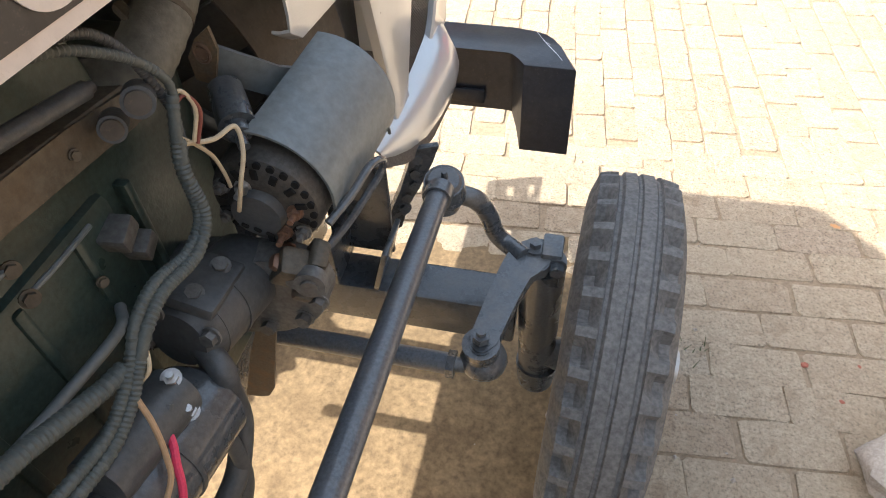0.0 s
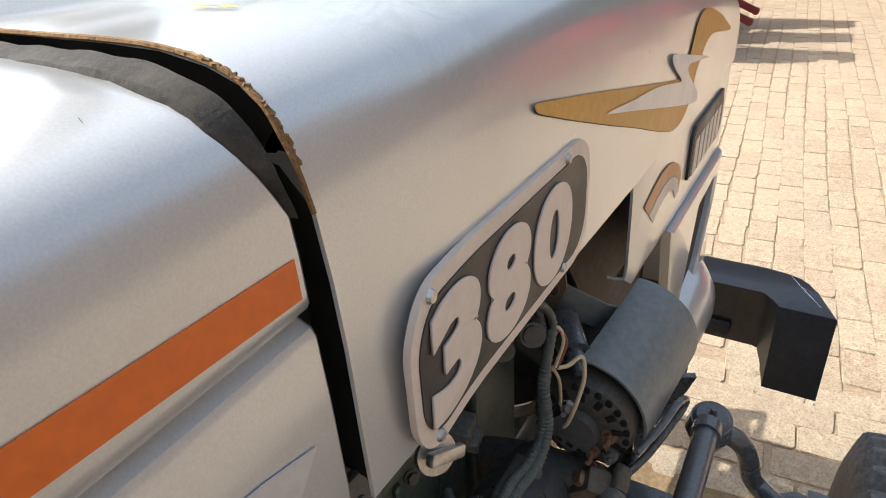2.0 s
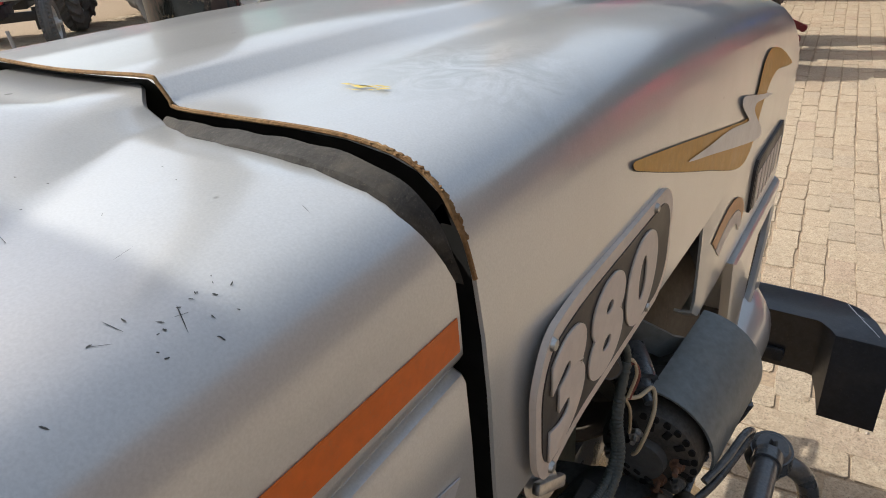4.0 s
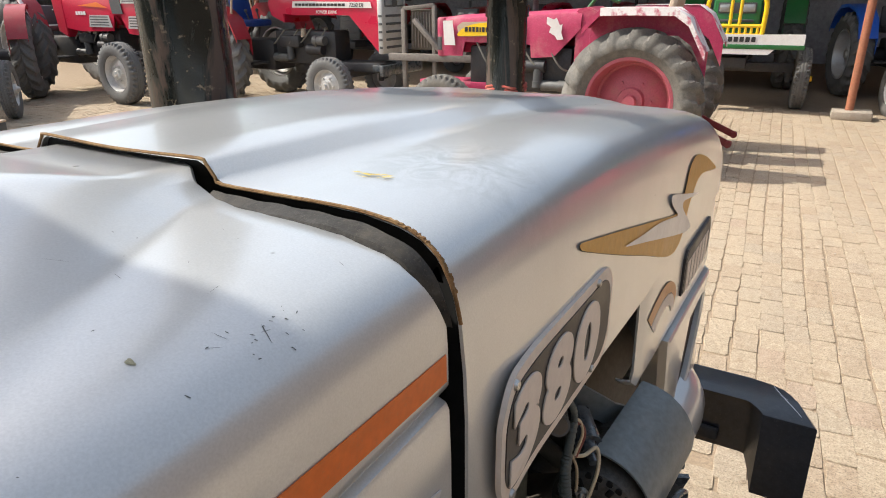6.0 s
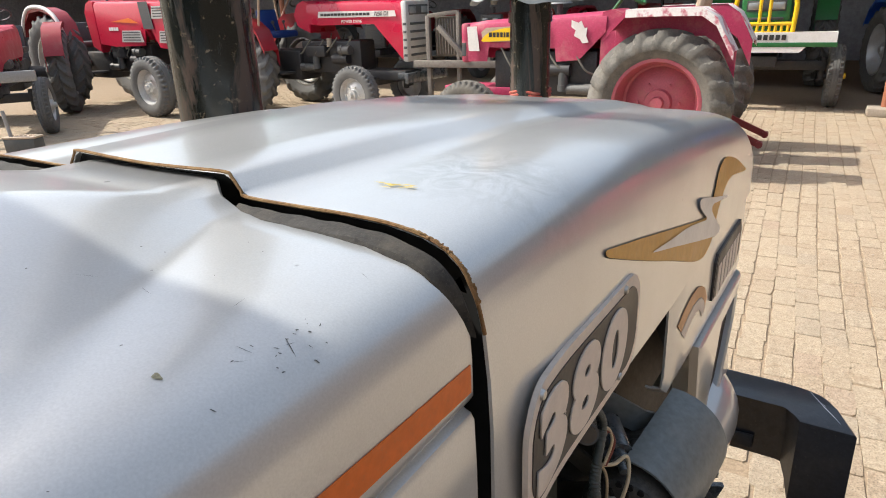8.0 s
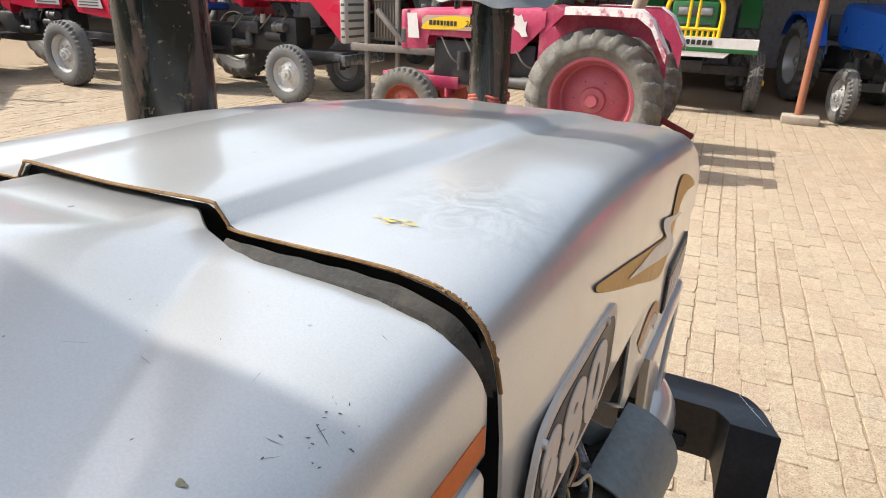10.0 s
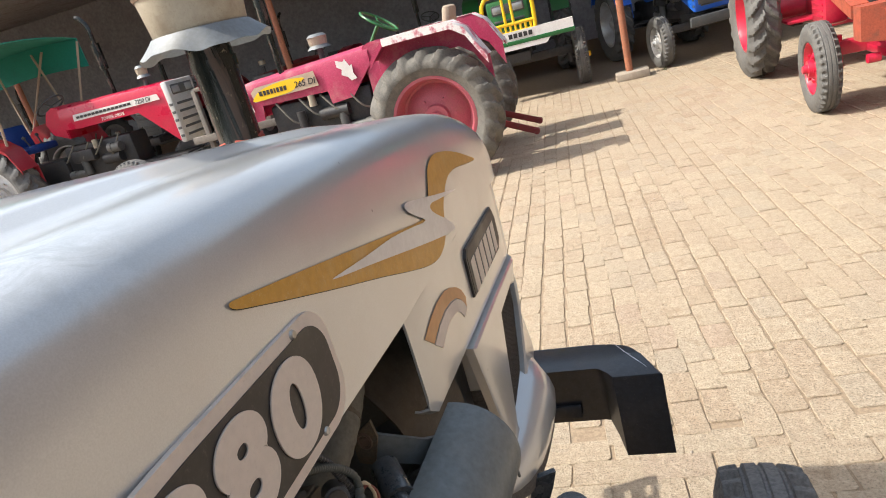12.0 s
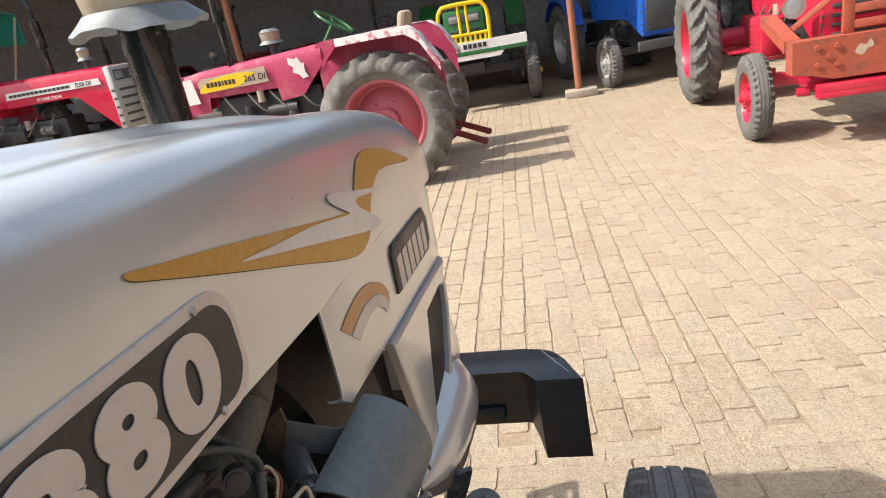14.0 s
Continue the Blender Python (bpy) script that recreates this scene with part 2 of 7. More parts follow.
M = {
    "silver": silver_paint("silver_bonnet_paint", 0.45),
    "silver_side": silver_paint("silver_panel_paint", 0.65),
    "black": surface("black_gloss_paint", (0.030, 0.033, 0.040), 0.36, 0, (0.22, 0.19, 0.15), 0.18, 7, 0.2, 0.12, 160, 0.2),
    "chassis": surface("black_chassis_paint", (0.062, 0.071, 0.080), 0.26, 0, (0.22, 0.19, 0.15), 0.32, 22, 0.3, 0.3, 170, 0.6),
    "rod": surface("black_rod_paint", (0.085, 0.095, 0.108), 0.42, 0.1, (0.20, 0.16, 0.12), 0.3, 26, 0.3, 0.15, 170, 0.7),
    "engine": surface("dark_green_engine_paint", (0.036, 0.058, 0.050), 0.34, 0.0, (0.10, 0.09, 0.06), 0.35, 18, 0.3, 0.3, 90),
    "engine_rust": surface("grimy_cast_iron", (0.098, 0.086, 0.066), 0.55, 0.2, (0.18, 0.12, 0.07), 0.5, 14, 0.3, 0.4, 110),
    "guard": surface("grey_black_sheet_paint", (0.17, 0.192, 0.198), 0.42, 0.1, (0.25, 0.22, 0.18), 0.22, 12, 0.15, 0.1, 200),
    "gasket": surface("black_rubber_seal", (0.028, 0.027, 0.025), 0.8, 0, (0.2, 0.17, 0.13), 0.3, 30, 0.3, 0.4, 260),
    "rustedge": surface("rusty_raw_edge", (0.20, 0.11, 0.045), 0.85, 0.1, (0.42, 0.30, 0.15), 0.6, 40, 0.3, 0.6, 300),
    "white": surface("off_white_sticker", (0.70, 0.62, 0.55), 0.5, 0, (0.42, 0.36, 0.3), 0.25, 14, 0.04, 0.05, 200),
    "decal_black": surface("faded_black_sticker", (0.026, 0.024, 0.025), 0.45, 0, (0.25, 0.2, 0.17), 0.18, 10, 0.2, 0.05, 200),
    "gold": surface("gold_sticker", (0.55, 0.30, 0.045), 0.42, 0.1, (0.62, 0.48, 0.28), 0.45, 14, 0.08, 0.04, 200),
    "orange": surface("orange_sticker", (0.72, 0.16, 0.02), 0.45, 0, (0.45, 0.2, 0.08), 0.3, 14, 0.08, 0.04, 200),
    "tan": surface("tan_sticker", (0.58, 0.30, 0.12), 0.45, 0, (0.5, 0.36, 0.22), 0.3, 14, 0.06, 0.04, 200),
    "pale": surface("pale_grey_sticker", (0.62, 0.63, 0.66), 0.34, 0.35, (0.45, 0.4, 0.35), 0.25, 14, 0.05, 0.04, 200),
    "steel": surface("bare_zinc_steel", (0.52, 0.52, 0.51), 0.35, 0.9, (0.3, 0.22, 0.14), 0.4, 30, 0.15, 0.2, 200),
    "copper": surface("copper_brown_terminal", (0.24, 0.14, 0.095), 0.5, 0.5, (0.2, 0.12, 0.07), 0.4, 40, 0.2, 0.2, 200),
    "alu": surface("dark_cast_aluminium", (0.15, 0.15, 0.145), 0.55, 0.4, (0.14, 0.11, 0.08), 0.4, 20, 0.25, 0.4, 120),
    "alternator": surface("sooty_cast_alternator", (0.070, 0.066, 0.060), 0.55, 0.3, (0.16, 0.12, 0.08), 0.35, 24, 0.3, 0.4, 140),
    "plastic": surface("black_plastic", (0.072, 0.077, 0.080), 0.42, 0, (0.16, 0.13, 0.1), 0.3, 16, 0.2, 0.2, 180),
    "loom": surface("dusty_grey_loom", (0.080, 0.092, 0.086), 0.5, 0, (0.20, 0.19, 0.16), 0.2, 22, 0.2, 0.2, 200),
    "hose": surface("weathered_rubber_hose", (0.15, 0.145, 0.12), 0.7, 0, (0.2, 0.17, 0.12), 0.35, 14, 0.2, 0.4, 160),
    "wire_cream": surface("cream_wire", (0.55, 0.45, 0.30), 0.5, 0, (0.3, 0.25, 0.18), 0.3, 40, 0.1, 0, 200),
    "wire_pink": surface("pink_wire", (0.75, 0.05, 0.12), 0.45, 0, (0.4, 0.1, 0.1), 0.2, 40, 0.1, 0, 200),
    "wire_red": surface("red_wire", (0.20, 0.05, 0.035), 0.5, 0, (0.2, 0.1, 0.1), 0.2, 40, 0.1, 0, 200),
    "stack": stack_mat(),
    "cleaner": surface("dusty_cream_bowl", (0.40, 0.35, 0.27), 0.42, 0.1, (0.17, 0.115, 0.07), 0.75, 14, 0.06, 0.1, 120),
    "cleaner_lid": surface("rusty_steel_lid", (0.22, 0.15, 0.11), 0.5, 0.5, (0.12, 0.08, 0.06), 0.6, 14, 0.2, 0.3, 120),
    "skirt": surface("dull_tin_skirt", (0.21, 0.225, 0.235), 0.5, 0.5, (0.2, 0.18, 0.15), 0.35, 16, 0.1, 0.15, 120),
    "tyre": tyre_mat("worn_tyre_rubber", 0.16),
    "tyre_dusty": tyre_mat("dusty_tyre_rubber", 0.28, 0.75),
    "tyre_tan": tyre_mat("tan_dusty_tyre_rubber", 0.50, 0.55),
    "tyre_main": tyre_mat("scuffed_tyre_rubber", 0.16, 1.05),
    "red": surface("red_tractor_paint", (0.50, 0.004, 0.042), 0.30, 0, (0.3, 0.12, 0.10), 0.12, 5, 0.1, 0.05, 120, 0.3),
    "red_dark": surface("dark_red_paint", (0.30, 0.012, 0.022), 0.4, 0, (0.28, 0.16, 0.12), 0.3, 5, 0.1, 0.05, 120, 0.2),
    "pink": surface("faded_pink_paint", (0.42, 0.035, 0.10), 0.45, 0, (0.58, 0.30, 0.28), 0.5, 5, 0.12, 0.08, 120),
    "pink_rim": surface("chalky_pink_rim", (0.40, 0.085, 0.115), 0.55, 0, (0.34, 0.16, 0.12), 0.5, 9, 0.15, 0.15, 120),
    "arm_red": surface("greasy_red_arm", (0.17, 0.014, 0.018), 0.5, 0, (0.10, 0.06, 0.05), 0.5, 20, 0.2, 0.2, 120),
    "worn_white": surface("worn_white_over_pink", (0.74, 0.71, 0.70), 0.5, 0, (0.50, 0.09, 0.15), 0.85, 6, 0.05, 0.1, 120, grime_lo=0.50, grime_hi=0.57),
    "crimson": surface("bright_crimson_paint", (0.50, 0.012, 0.045), 0.34, 0, (0.45, 0.2, 0.16), 0.15, 5, 0.1, 0.05, 120, 0.3),
    "rust_orange": surface("orange_primer_steel", (0.36, 0.078, 0.042), 0.55, 0, (0.13, 0.07, 0.05), 0.8, 12, 0.2, 0.3, 120),
    "blue": surface("blue_tractor_paint", (0.015, 0.11, 0.52), 0.33, 0, (0.2, 0.2, 0.25), 0.15, 5, 0.1, 0.05, 120, 0.3),
    "green": surface("green_tractor_paint", (0.015, 0.14, 0.035), 0.35, 0, (0.1, 0.14, 0.06), 0.2, 5, 0.1, 0.05, 120, 0.3),
    "yellow": surface("yellow_guard_paint", (0.82, 0.52, 0.01), 0.4, 0, (0.5, 0.38, 0.1), 0.2, 5, 0.06, 0.05, 120),
    "white_paint": surface("dirty_white_paint", (0.72, 0.70, 0.68), 0.45, 0, (0.45, 0.36, 0.3), 0.35, 6, 0.05, 0.05, 120),
    "rim": surface("silver_wheel_paint", (0.55, 0.55, 0.54), 0.4, 0.4, (0.35, 0.28, 0.2), 0.4, 8, 0.08, 0.1, 120),
    "grey": surface("grey_steel_paint", (0.30, 0.30, 0.30), 0.5, 0.2, (0.25, 0.2, 0.15), 0.4, 8, 0.1, 0.1, 120),
    "teal": surface("teal_canvas", (0.012, 0.27, 0.20), 0.8, 0, (0.05, 0.2, 0.16), 0.3, 6, 0.1, 0.3, 160),
    "blue_seat": surface("blue_vinyl", (0.01, 0.05, 0.26), 0.5, 0, (0.1, 0.1, 0.2), 0.2, 6, 0.1, 0.1, 160),
    "lamp": surface("headlamp_lens", (0.36, 0.38, 0.39), 0.12, 0.3, (0.4, 0.4, 0.38), 0.2, 12, 0.05, 0.1, 60, 0.5),
    "mesh": surface("dark_wire_mesh", (0.06, 0.055, 0.05), 0.6, 0.3, (0.2, 0.16, 0.12), 0.3, 20, 0.2, 0, 120),
    "rust_pole": surface("rusty_red_pole", (0.34, 0.13, 0.07), 0.7, 0.1, (0.25, 0.15, 0.1), 0.5, 6, 0.2, 0.3, 80),
    "concrete": surface("worn_concrete", (0.36, 0.31, 0.25), 0.9, 0, (0.22, 0.18, 0.14), 0.5, 7, 0.15, 0.8, 60),
    "stone": surface("broken_concrete_lump", (0.42, 0.37, 0.32), 0.95, 0, (0.25, 0.2, 0.16), 0.5, 18, 0.2, 0.9, 60),
    "plaster": surface("dark_shed_wall", (0.29, 0.295, 0.325), 0.9, 0, (0.20, 0.20, 0.215), 0.6, 1.5, 0.2, 0.6, 30),
    "tin": surface("weathered_roof_sheet", (0.44, 0.42, 0.41), 0.6, 0.4, (0.22, 0.15, 0.1), 0.5, 2.0, 0.15, 0.2, 40),
    "dirt": surface("packed_sand", (0.285, 0.215, 0.145), 0.95, 0, (0.24, 0.175, 0.115), 0.6, 9, 0.25, 0.8, 90),
    "tree": surface("far_foliage", (0.06, 0.09, 0.035), 0.9, 0, (0.03, 0.05, 0.02), 0.6, 0.8, 0.3, 0.3, 10),
    "cast_rough": surface("rough_grey_casting", (0.20, 0.18, 0.16), 0.8, 0.2, (0.12, 0.1, 0.08), 0.5, 30, 0.3, 1.0, 260),
    "nick": surface("exposed_dark_metal", (0.07, 0.075, 0.075), 0.6, 0.2, (0.2, 0.15, 0.1), 0.3, 60, 0.3, 0, 200),
    "dropping": surface("dried_dirt_spot", (0.30, 0.29, 0.20), 0.9, 0, (0.1, 0.1, 0.06), 0.6, 300, 0.3, 0.4, 400),
    # near-black colour for the shade inside the seam gap and vents
    "void": surface("black_opening_shade", (0.004, 0.004, 0.004), 0.9, 0, (0.01, 0.01, 0.01), 0.1, 60, 0.1, 0, 200),
    "shroud": surface("dusty_brown_shroud", (0.085, 0.073, 0.06), 0.6, 0.1, (0.2, 0.15, 0.1), 0.4, 9, 0.2, 0.2, 120),
    "rustedge2": surface("rust_stained_sheet", (0.14, 0.11, 0.075), 0.65, 0.2, (0.30, 0.16, 0.07), 0.6, 45, 0.2, 0.3, 200),
    "wire_tan": surface("tan_wire", (0.42, 0.27, 0.15), 0.5, 0, (0.3, 0.2, 0.12), 0.3, 40, 0.1, 0, 200),
    "red_string": surface("dirty_red_string", (0.42, 0.08, 0.06), 0.9, 0, (0.4, 0.25, 0.18), 0.5, 60, 0.2, 0.5, 400),
    "unseen_wall": surface("brown_unseen_wall", (0.105, 0.078, 0.058), 0.9, 0, (0.08, 0.06, 0.05), 0.5, 1.2, 0.15, 0.5, 30),
    "engine_black": surface("oily_black_engine", (0.032, 0.032, 0.035), 0.5, 0.0, (0.09, 0.075, 0.055), 0.5, 8, 0.3, 0.3, 60),
    "yellow_fleck": surface("dried_yellow_paint", (0.62, 0.48, 0.10), 0.7, 0, (0.3, 0.22, 0.1), 0.3, 90, 0.2, 0, 200),
    "tan_seat": surface("sun_bleached_seat", (0.46, 0.36, 0.27), 0.7, 0, (0.3, 0.22, 0.16), 0.3, 8, 0.1, 0.2, 120),
    "soil": surface("oily_brown_soil", (0.21, 0.145, 0.078), 0.9, 0, (0.11, 0.075, 0.042), 0.8, 8, 0.35, 0.6, 60),
    "red_brick": surface("red_brick_bits", (0.36, 0.12, 0.08), 0.9, 0, (0.4, 0.3, 0.22), 0.5, 20, 0.2, 0.8, 120),
    "brick": brick_mat("sandy_paving_brick", "object"),
    "brick_far": brick_mat("sandy_paving_brick_far", "island"),
}


# ---- building helpers ----
def mesh_from(bm, name, mat, smooth=True, sharp=35):
    me = bpy.data.meshes.new(name)
    bmesh.ops.recalc_face_normals(bm, faces=bm.faces)
    bm.to_mesh(me)
    bm.free()
    me.materials.append(mat)
    if smooth:
        me.polygons.foreach_set("use_smooth", [True] * len(me.polygons))
        me.set_sharp_from_angle(angle=radians(sharp))
    return me


def part(name, bm, mat, parent, label="", smooth=True, at=None):
    ob = new(name, mesh_from(bm, name, mat, smooth))
    ob.parent = parent
    if at is not None:
        ob.matrix_basis = at
    return tagged(ob, label) if label else ob


def thing(name, label, category, at=None, group="", kind=""):
    ob = new(name)
    ob.empty_display_size = 0.1
    if at is not None:
        ob.matrix_basis = at
    return tagged(ob, label, category, group, kind)


def solo(name, bm, mat, label, category="", kind="", at=None, smooth=True, group=""):
    ob = new(name, mesh_from(bm, name, mat, smooth))
    if at is not None:
        ob.matrix_basis = at
    return tagged(ob, label, category, group, kind)


def box(bm, c, s, rot=None, bevel=0.0, seg=2):
    """A box of centre c and full size s, with rounded edges."""
    g = bmesh.ops.create_cube(bm, size=1.0)
    vs = g["verts"]
    m = Matrix.Translation(c) @ (rot.to_4x4() if rot else Matrix()) @ Matrix.Diagonal((*s, 1))
    bmesh.ops.transform(bm, matrix=m, verts=vs)
    if bevel:
        es = list({e for v in vs for e in v.link_edges})
        bmesh.ops.bevel(bm, geom=es, offset=bevel, segments=seg, profile=0.5, affect="EDGES")
    return vs


def cyl(bm, a, b, r, r2=None, seg=20, caps=True):
    a, b = Vector(a), Vector(b)
    d = b - a
    g = bmesh.ops.create_cone(bm, cap_ends=caps, segments=seg, radius1=r, radius2=r if r2 is None else r2, depth=d.length)
    m = Matrix.Translation((a + b) / 2) @ d.to_track_quat("Z", "Y").to_matrix().to_4x4()
    bmesh.ops.transform(bm, matrix=m, verts=g["verts"])


def ball(bm, c, r, scale=(1, 1, 1), seg=16):
    g = bmesh.ops.create_uvsphere(bm, u_segments=seg, v_segments=max(6, seg // 2), radius=r)
    bmesh.ops.transform(bm, matrix=Matrix.Translation(c) @ Matrix.Diagonal((*scale, 1)), verts=g["verts"])


def smooth_path(pts, n):
    """Points along a smooth line through pts."""
    p = [Vector(q) for q in pts]
    p = [p[0] * 2 - p[1]] + p + [p[-1] * 2 - p[-2]]
    out = []
    for i in range(1, len(p) - 2):
        for k in range(n):
            t = k / n
            a, b, c, d = p[i - 1:i + 3]
            out.append(0.5 * ((2 * b) + (c - a) * t + (2 * a - 5 * b + 4 * c - d) * t * t + (3 * b - a - 3 * c + d) * t ** 3))
    return out + [p[-2]]


def tube(bm, pts, r, seg=10, n=6, ribs=0.0, pitch=0.006, cap=True):
    """A round tube along a smooth line; ribs: depth of the corrugation."""
    path = smooth_path(pts, n) if n > 1 else [Vector(q) for q in pts]
    if ribs:
        dense, rest = [path[0]], 0.0
        for a, b in zip(path, path[1:]):
            k = max(1, int((b - a).length / (pitch / 2)))
            dense += [a.lerp(b, (j + 1) / k) for j in range(k)]
        path = dense
    ring_prev, up = None, Vector((0.13, 0.27, 0.95))
    first = last = None
    for i, q in enumerate(path):
        d = (path[min(i + 1, len(path) - 1)] - path[max(i - 1, 0)]).normalized()
        x = d.cross(up)
        if x.length < 1e-3:
            x = d.cross(Vector((1, 0, 0)))
        x.normalize()
        up = x.cross(d)
        rr = r + (ribs if i % 2 else -ribs) if ribs else r
        ring = [bm.verts.new(q + rr * (math.cos(2 * math.pi * k / seg) * x + math.sin(2 * math.pi * k / seg) * up)) for k in range(seg)]
        if ring_prev:
            for k in range(seg):
                bm.faces.new((ring_prev[k], ring_prev[(k + 1) % seg], ring[(k + 1) % seg], ring[k]))
        else:
            first = ring
        ring_prev = last = ring
    if cap:
        bm.faces.new(first[::-1])
        bm.faces.new(last)


def loft(bm, rows, close=False):
    """A skin over rows of points."""
    vs = [[bm.verts.new(p) for p in row] for row in rows]
    for a, b in zip(vs, vs[1:]):
        m = len(a)
        for k in range(m if close else m - 1):
            bm.faces.new((a[k], a[(k + 1) % m], b[(k + 1) % m], b[k]))
    return vs


def thick(bm, t):
    """Gives an open skin thickness, inwards from its face normals."""
    bmesh.ops.recalc_face_normals(bm, faces=bm.faces)
    bmesh.ops.solidify(bm, geom=bm.faces[:], thickness=t)


def lathe(bm, prof, seg=40, axis="X"):
    """Turns a profile of (along, radius) about an axis through the origin."""
    rows = []
    for i in range(seg):
        a = 2 * math.pi * i / seg
        c, s = math.cos(a), math.sin(a)
        rows.append([(u, r * c, r * s) if axis == "X" else (r * c, r * s, u) for u, r in prof])
    rows.append(rows[0])
    loft(bm, rows)
    bmesh.ops.remove_doubles(bm, verts=bm.verts, dist=1e-5)


def prism(bm, outline, a, b, place):
    """An outline of (u, v) pushed from depth a to b; place(u, v, w) gives the point."""
    lo = [bm.verts.new(place(u, v, a)) for u, v in outline]
    hi = [bm.verts.new(place(u, v, b)) for u, v in outline]
    bm.faces.new(lo[::-1])
    bm.faces.new(hi)
    k = len(outline)
    for i in range(k):
        bm.faces.new((lo[i], lo[(i + 1) % k], hi[(i + 1) % k], hi[i]))


def on_side(u, v, w):
    return (w, u, v)


def rounded(u0, v0, u1, v1, r, n=6, skew=0.0):
    """A rectangle with round corners; skew leans it forwards."""
    out = []
    for cx, cy, a0 in ((u1 - r, v0 + r, -90), (u1 - r, v1 - r, 0), (u0 + r, v1 - r, 90), (u0 + r, v0 + r, 180)):
        for k in range(n + 1):
            a = radians(a0 + 90 * k / n)
            out.append((cx + r * math.cos(a), cy + r * math.sin(a)))
    return [(u + skew * (v - v0), v) for u, v in out]


def smooth_outline(pts, n=5):
    """A closed smooth outline through (u, v) points."""
    k = len(pts)
    out = []
    for i in range(k):
        a, b, c, d = (Vector(pts[(i + j) % k]) for j in (-1, 0, 1, 2))
        for q in range(n):
            t = q / n
            out.append(tuple(0.5 * ((2 * b) + (c - a) * t + (2 * a - 5 * b + 4 * c - d) * t * t + (3 * b - a - 3 * c + d) * t ** 3)))
    return out


def lettering(text, size, bold=0.0, shear=0.0, depth=0.0008):
    cu = bpy.data.curves.new("lettering", "FONT")
    cu.body, cu.size, cu.offset, cu.shear, cu.extrude = text, size, bold, shear, depth
    cu.align_x = "LEFT"
    tmp = bpy.data.objects.new("lettering", cu)
    me = bpy.data.meshes.new_from_object(tmp)
    bpy.data.objects.remove(tmp)
    bpy.data.curves.remove(cu)
    return me


def bolt(bm, c, axis, r=0.008, h=0.006, shank=0.0):
    a = Vector(axis).normalized()
    c = Vector(c)
    cyl(bm, c, c + a * h, r, seg=6)
    cyl(bm, c - a * 0.001, c + a * 0.0015, r * 1.35, seg=14)
    if shank:
        cyl(bm, c, c + a * (h + shank), r * 0.5, seg=8)


def interp(y, table):
    if y <= table[0][0]:
        return table[0][1]
    for (a, u), (b, v) in zip(table, table[1:]):
        if y <= b:
            return u + (v - u) * (y - a) / (b - a)
    return table[-1][1]


# ---- the yard and the shed ----
# the shed and its row of tractors stand a degree askew to the grey tractor
YARD = Matrix.Translation((0.5, -0.85, 0)) @ Matrix.Rotation(radians(1.05), 4, "Z") @ Matrix.Translation((-0.5, 0.85, 0))
bm = bmesh.new()
bmesh.ops.create_grid(bm, x_segments=24, y_segments=24, size=200.0)
bmesh.ops.translate(bm, verts=bm.verts, vec=(0, 60, -0.0052))
solo("ground", bm, M["dirt"], "packed sandy yard ground under and beyond the brick paving", "ground", "structure")

bm = bmesh.new()
box(bm, (-4, 16.6, 2.2), (44, 0.24, 4.4))
solo("wall_north", bm, M["plaster"], "dark grey plastered back wall of the open shed", "wall", "structure", at=YARD)
bm = bmesh.new()
box(bm, (-26, 12.5, 2.2), (0.24, 8.4, 4.4))
solo("wall_west", bm, M["plaster"], "dark brown plastered end wall of the open shed", "wall", "structure", at=YARD)
bm = bmesh.new()
box(bm, (18, 12.5, 2.2), (0.24, 8.4, 4.4))
solo("wall_east", bm, M["plaster"], "dark brown plastered end wall of the open shed", "wall", "structure", at=YARD)
# two unseen brown walls, added to darken what the silver flank reflects
bm = bmesh.new()
box(bm, (-4, -12.0, 1.5), (44, 0.24, 3.0))
solo("unseen_wall_south", bm, M["unseen_wall"], "plain brown unseen wall added behind the grey tractor to darken reflections", "wall", "structure")
bm = bmesh.new()
box(bm, (6.7, -2.0, 2.7), (0.24, 20, 5.4))
solo("unseen_wall_side", bm, M["unseen_wall"], "plain brown unseen side wall added to dim sky light on the flank", "wall", "structure")
# corrugated roof, falling towards the yard
bm = bmesh.new()
rows = []
for j in range(2):
    y = 8.47 + j * 8.4
    rows.append([(-26.5 + i * 0.045, y, 3.52 + j * 0.75 + 0.018 * math.sin(i * math.pi / 2)) for i in range(1000)])
loft(bm, rows)
thick(bm, 0.004)
solo("ceiling", bm, M["tin"], "weathered corrugated tin roof over the open shed", "roof", "structure", at=YARD)


def shed_pole(x, y, r, h, mat, name="shed_pole", label="rusty red steel pole holding the shed roof", foot=True):
    t = thing(name, label, "pole", YARD @ pose(x, y, 0), "poles along the shed front")
    bm = bmesh.new()
    cyl(bm, (0, 0, 0.05 if foot else -0.004), (-0.02, 0, h), r, seg=20)
    part("pole", bm, mat, t)
    if foot:
        bm = bmesh.new()
        vs = box(bm, (0.03, -0.02, 0.055), (0.46, 0.34, 0.11), bevel=0.02)
        for v in bm.verts:
            v.co += 0.012 * noise.noise_vector(v.co * 14)
        part("foot", bm, M["concrete"], t, "chipped concrete footing block")
    return t


shed_pole(1.0, 8.97, 0.05, 3.56, M["rust_pole"])
for px in (-4.18, -9.4, -14.6, 6.2, 11.4):
    shed_pole(px, 9.3, 0.05, 3.59, M["rust_pole"], foot=False)


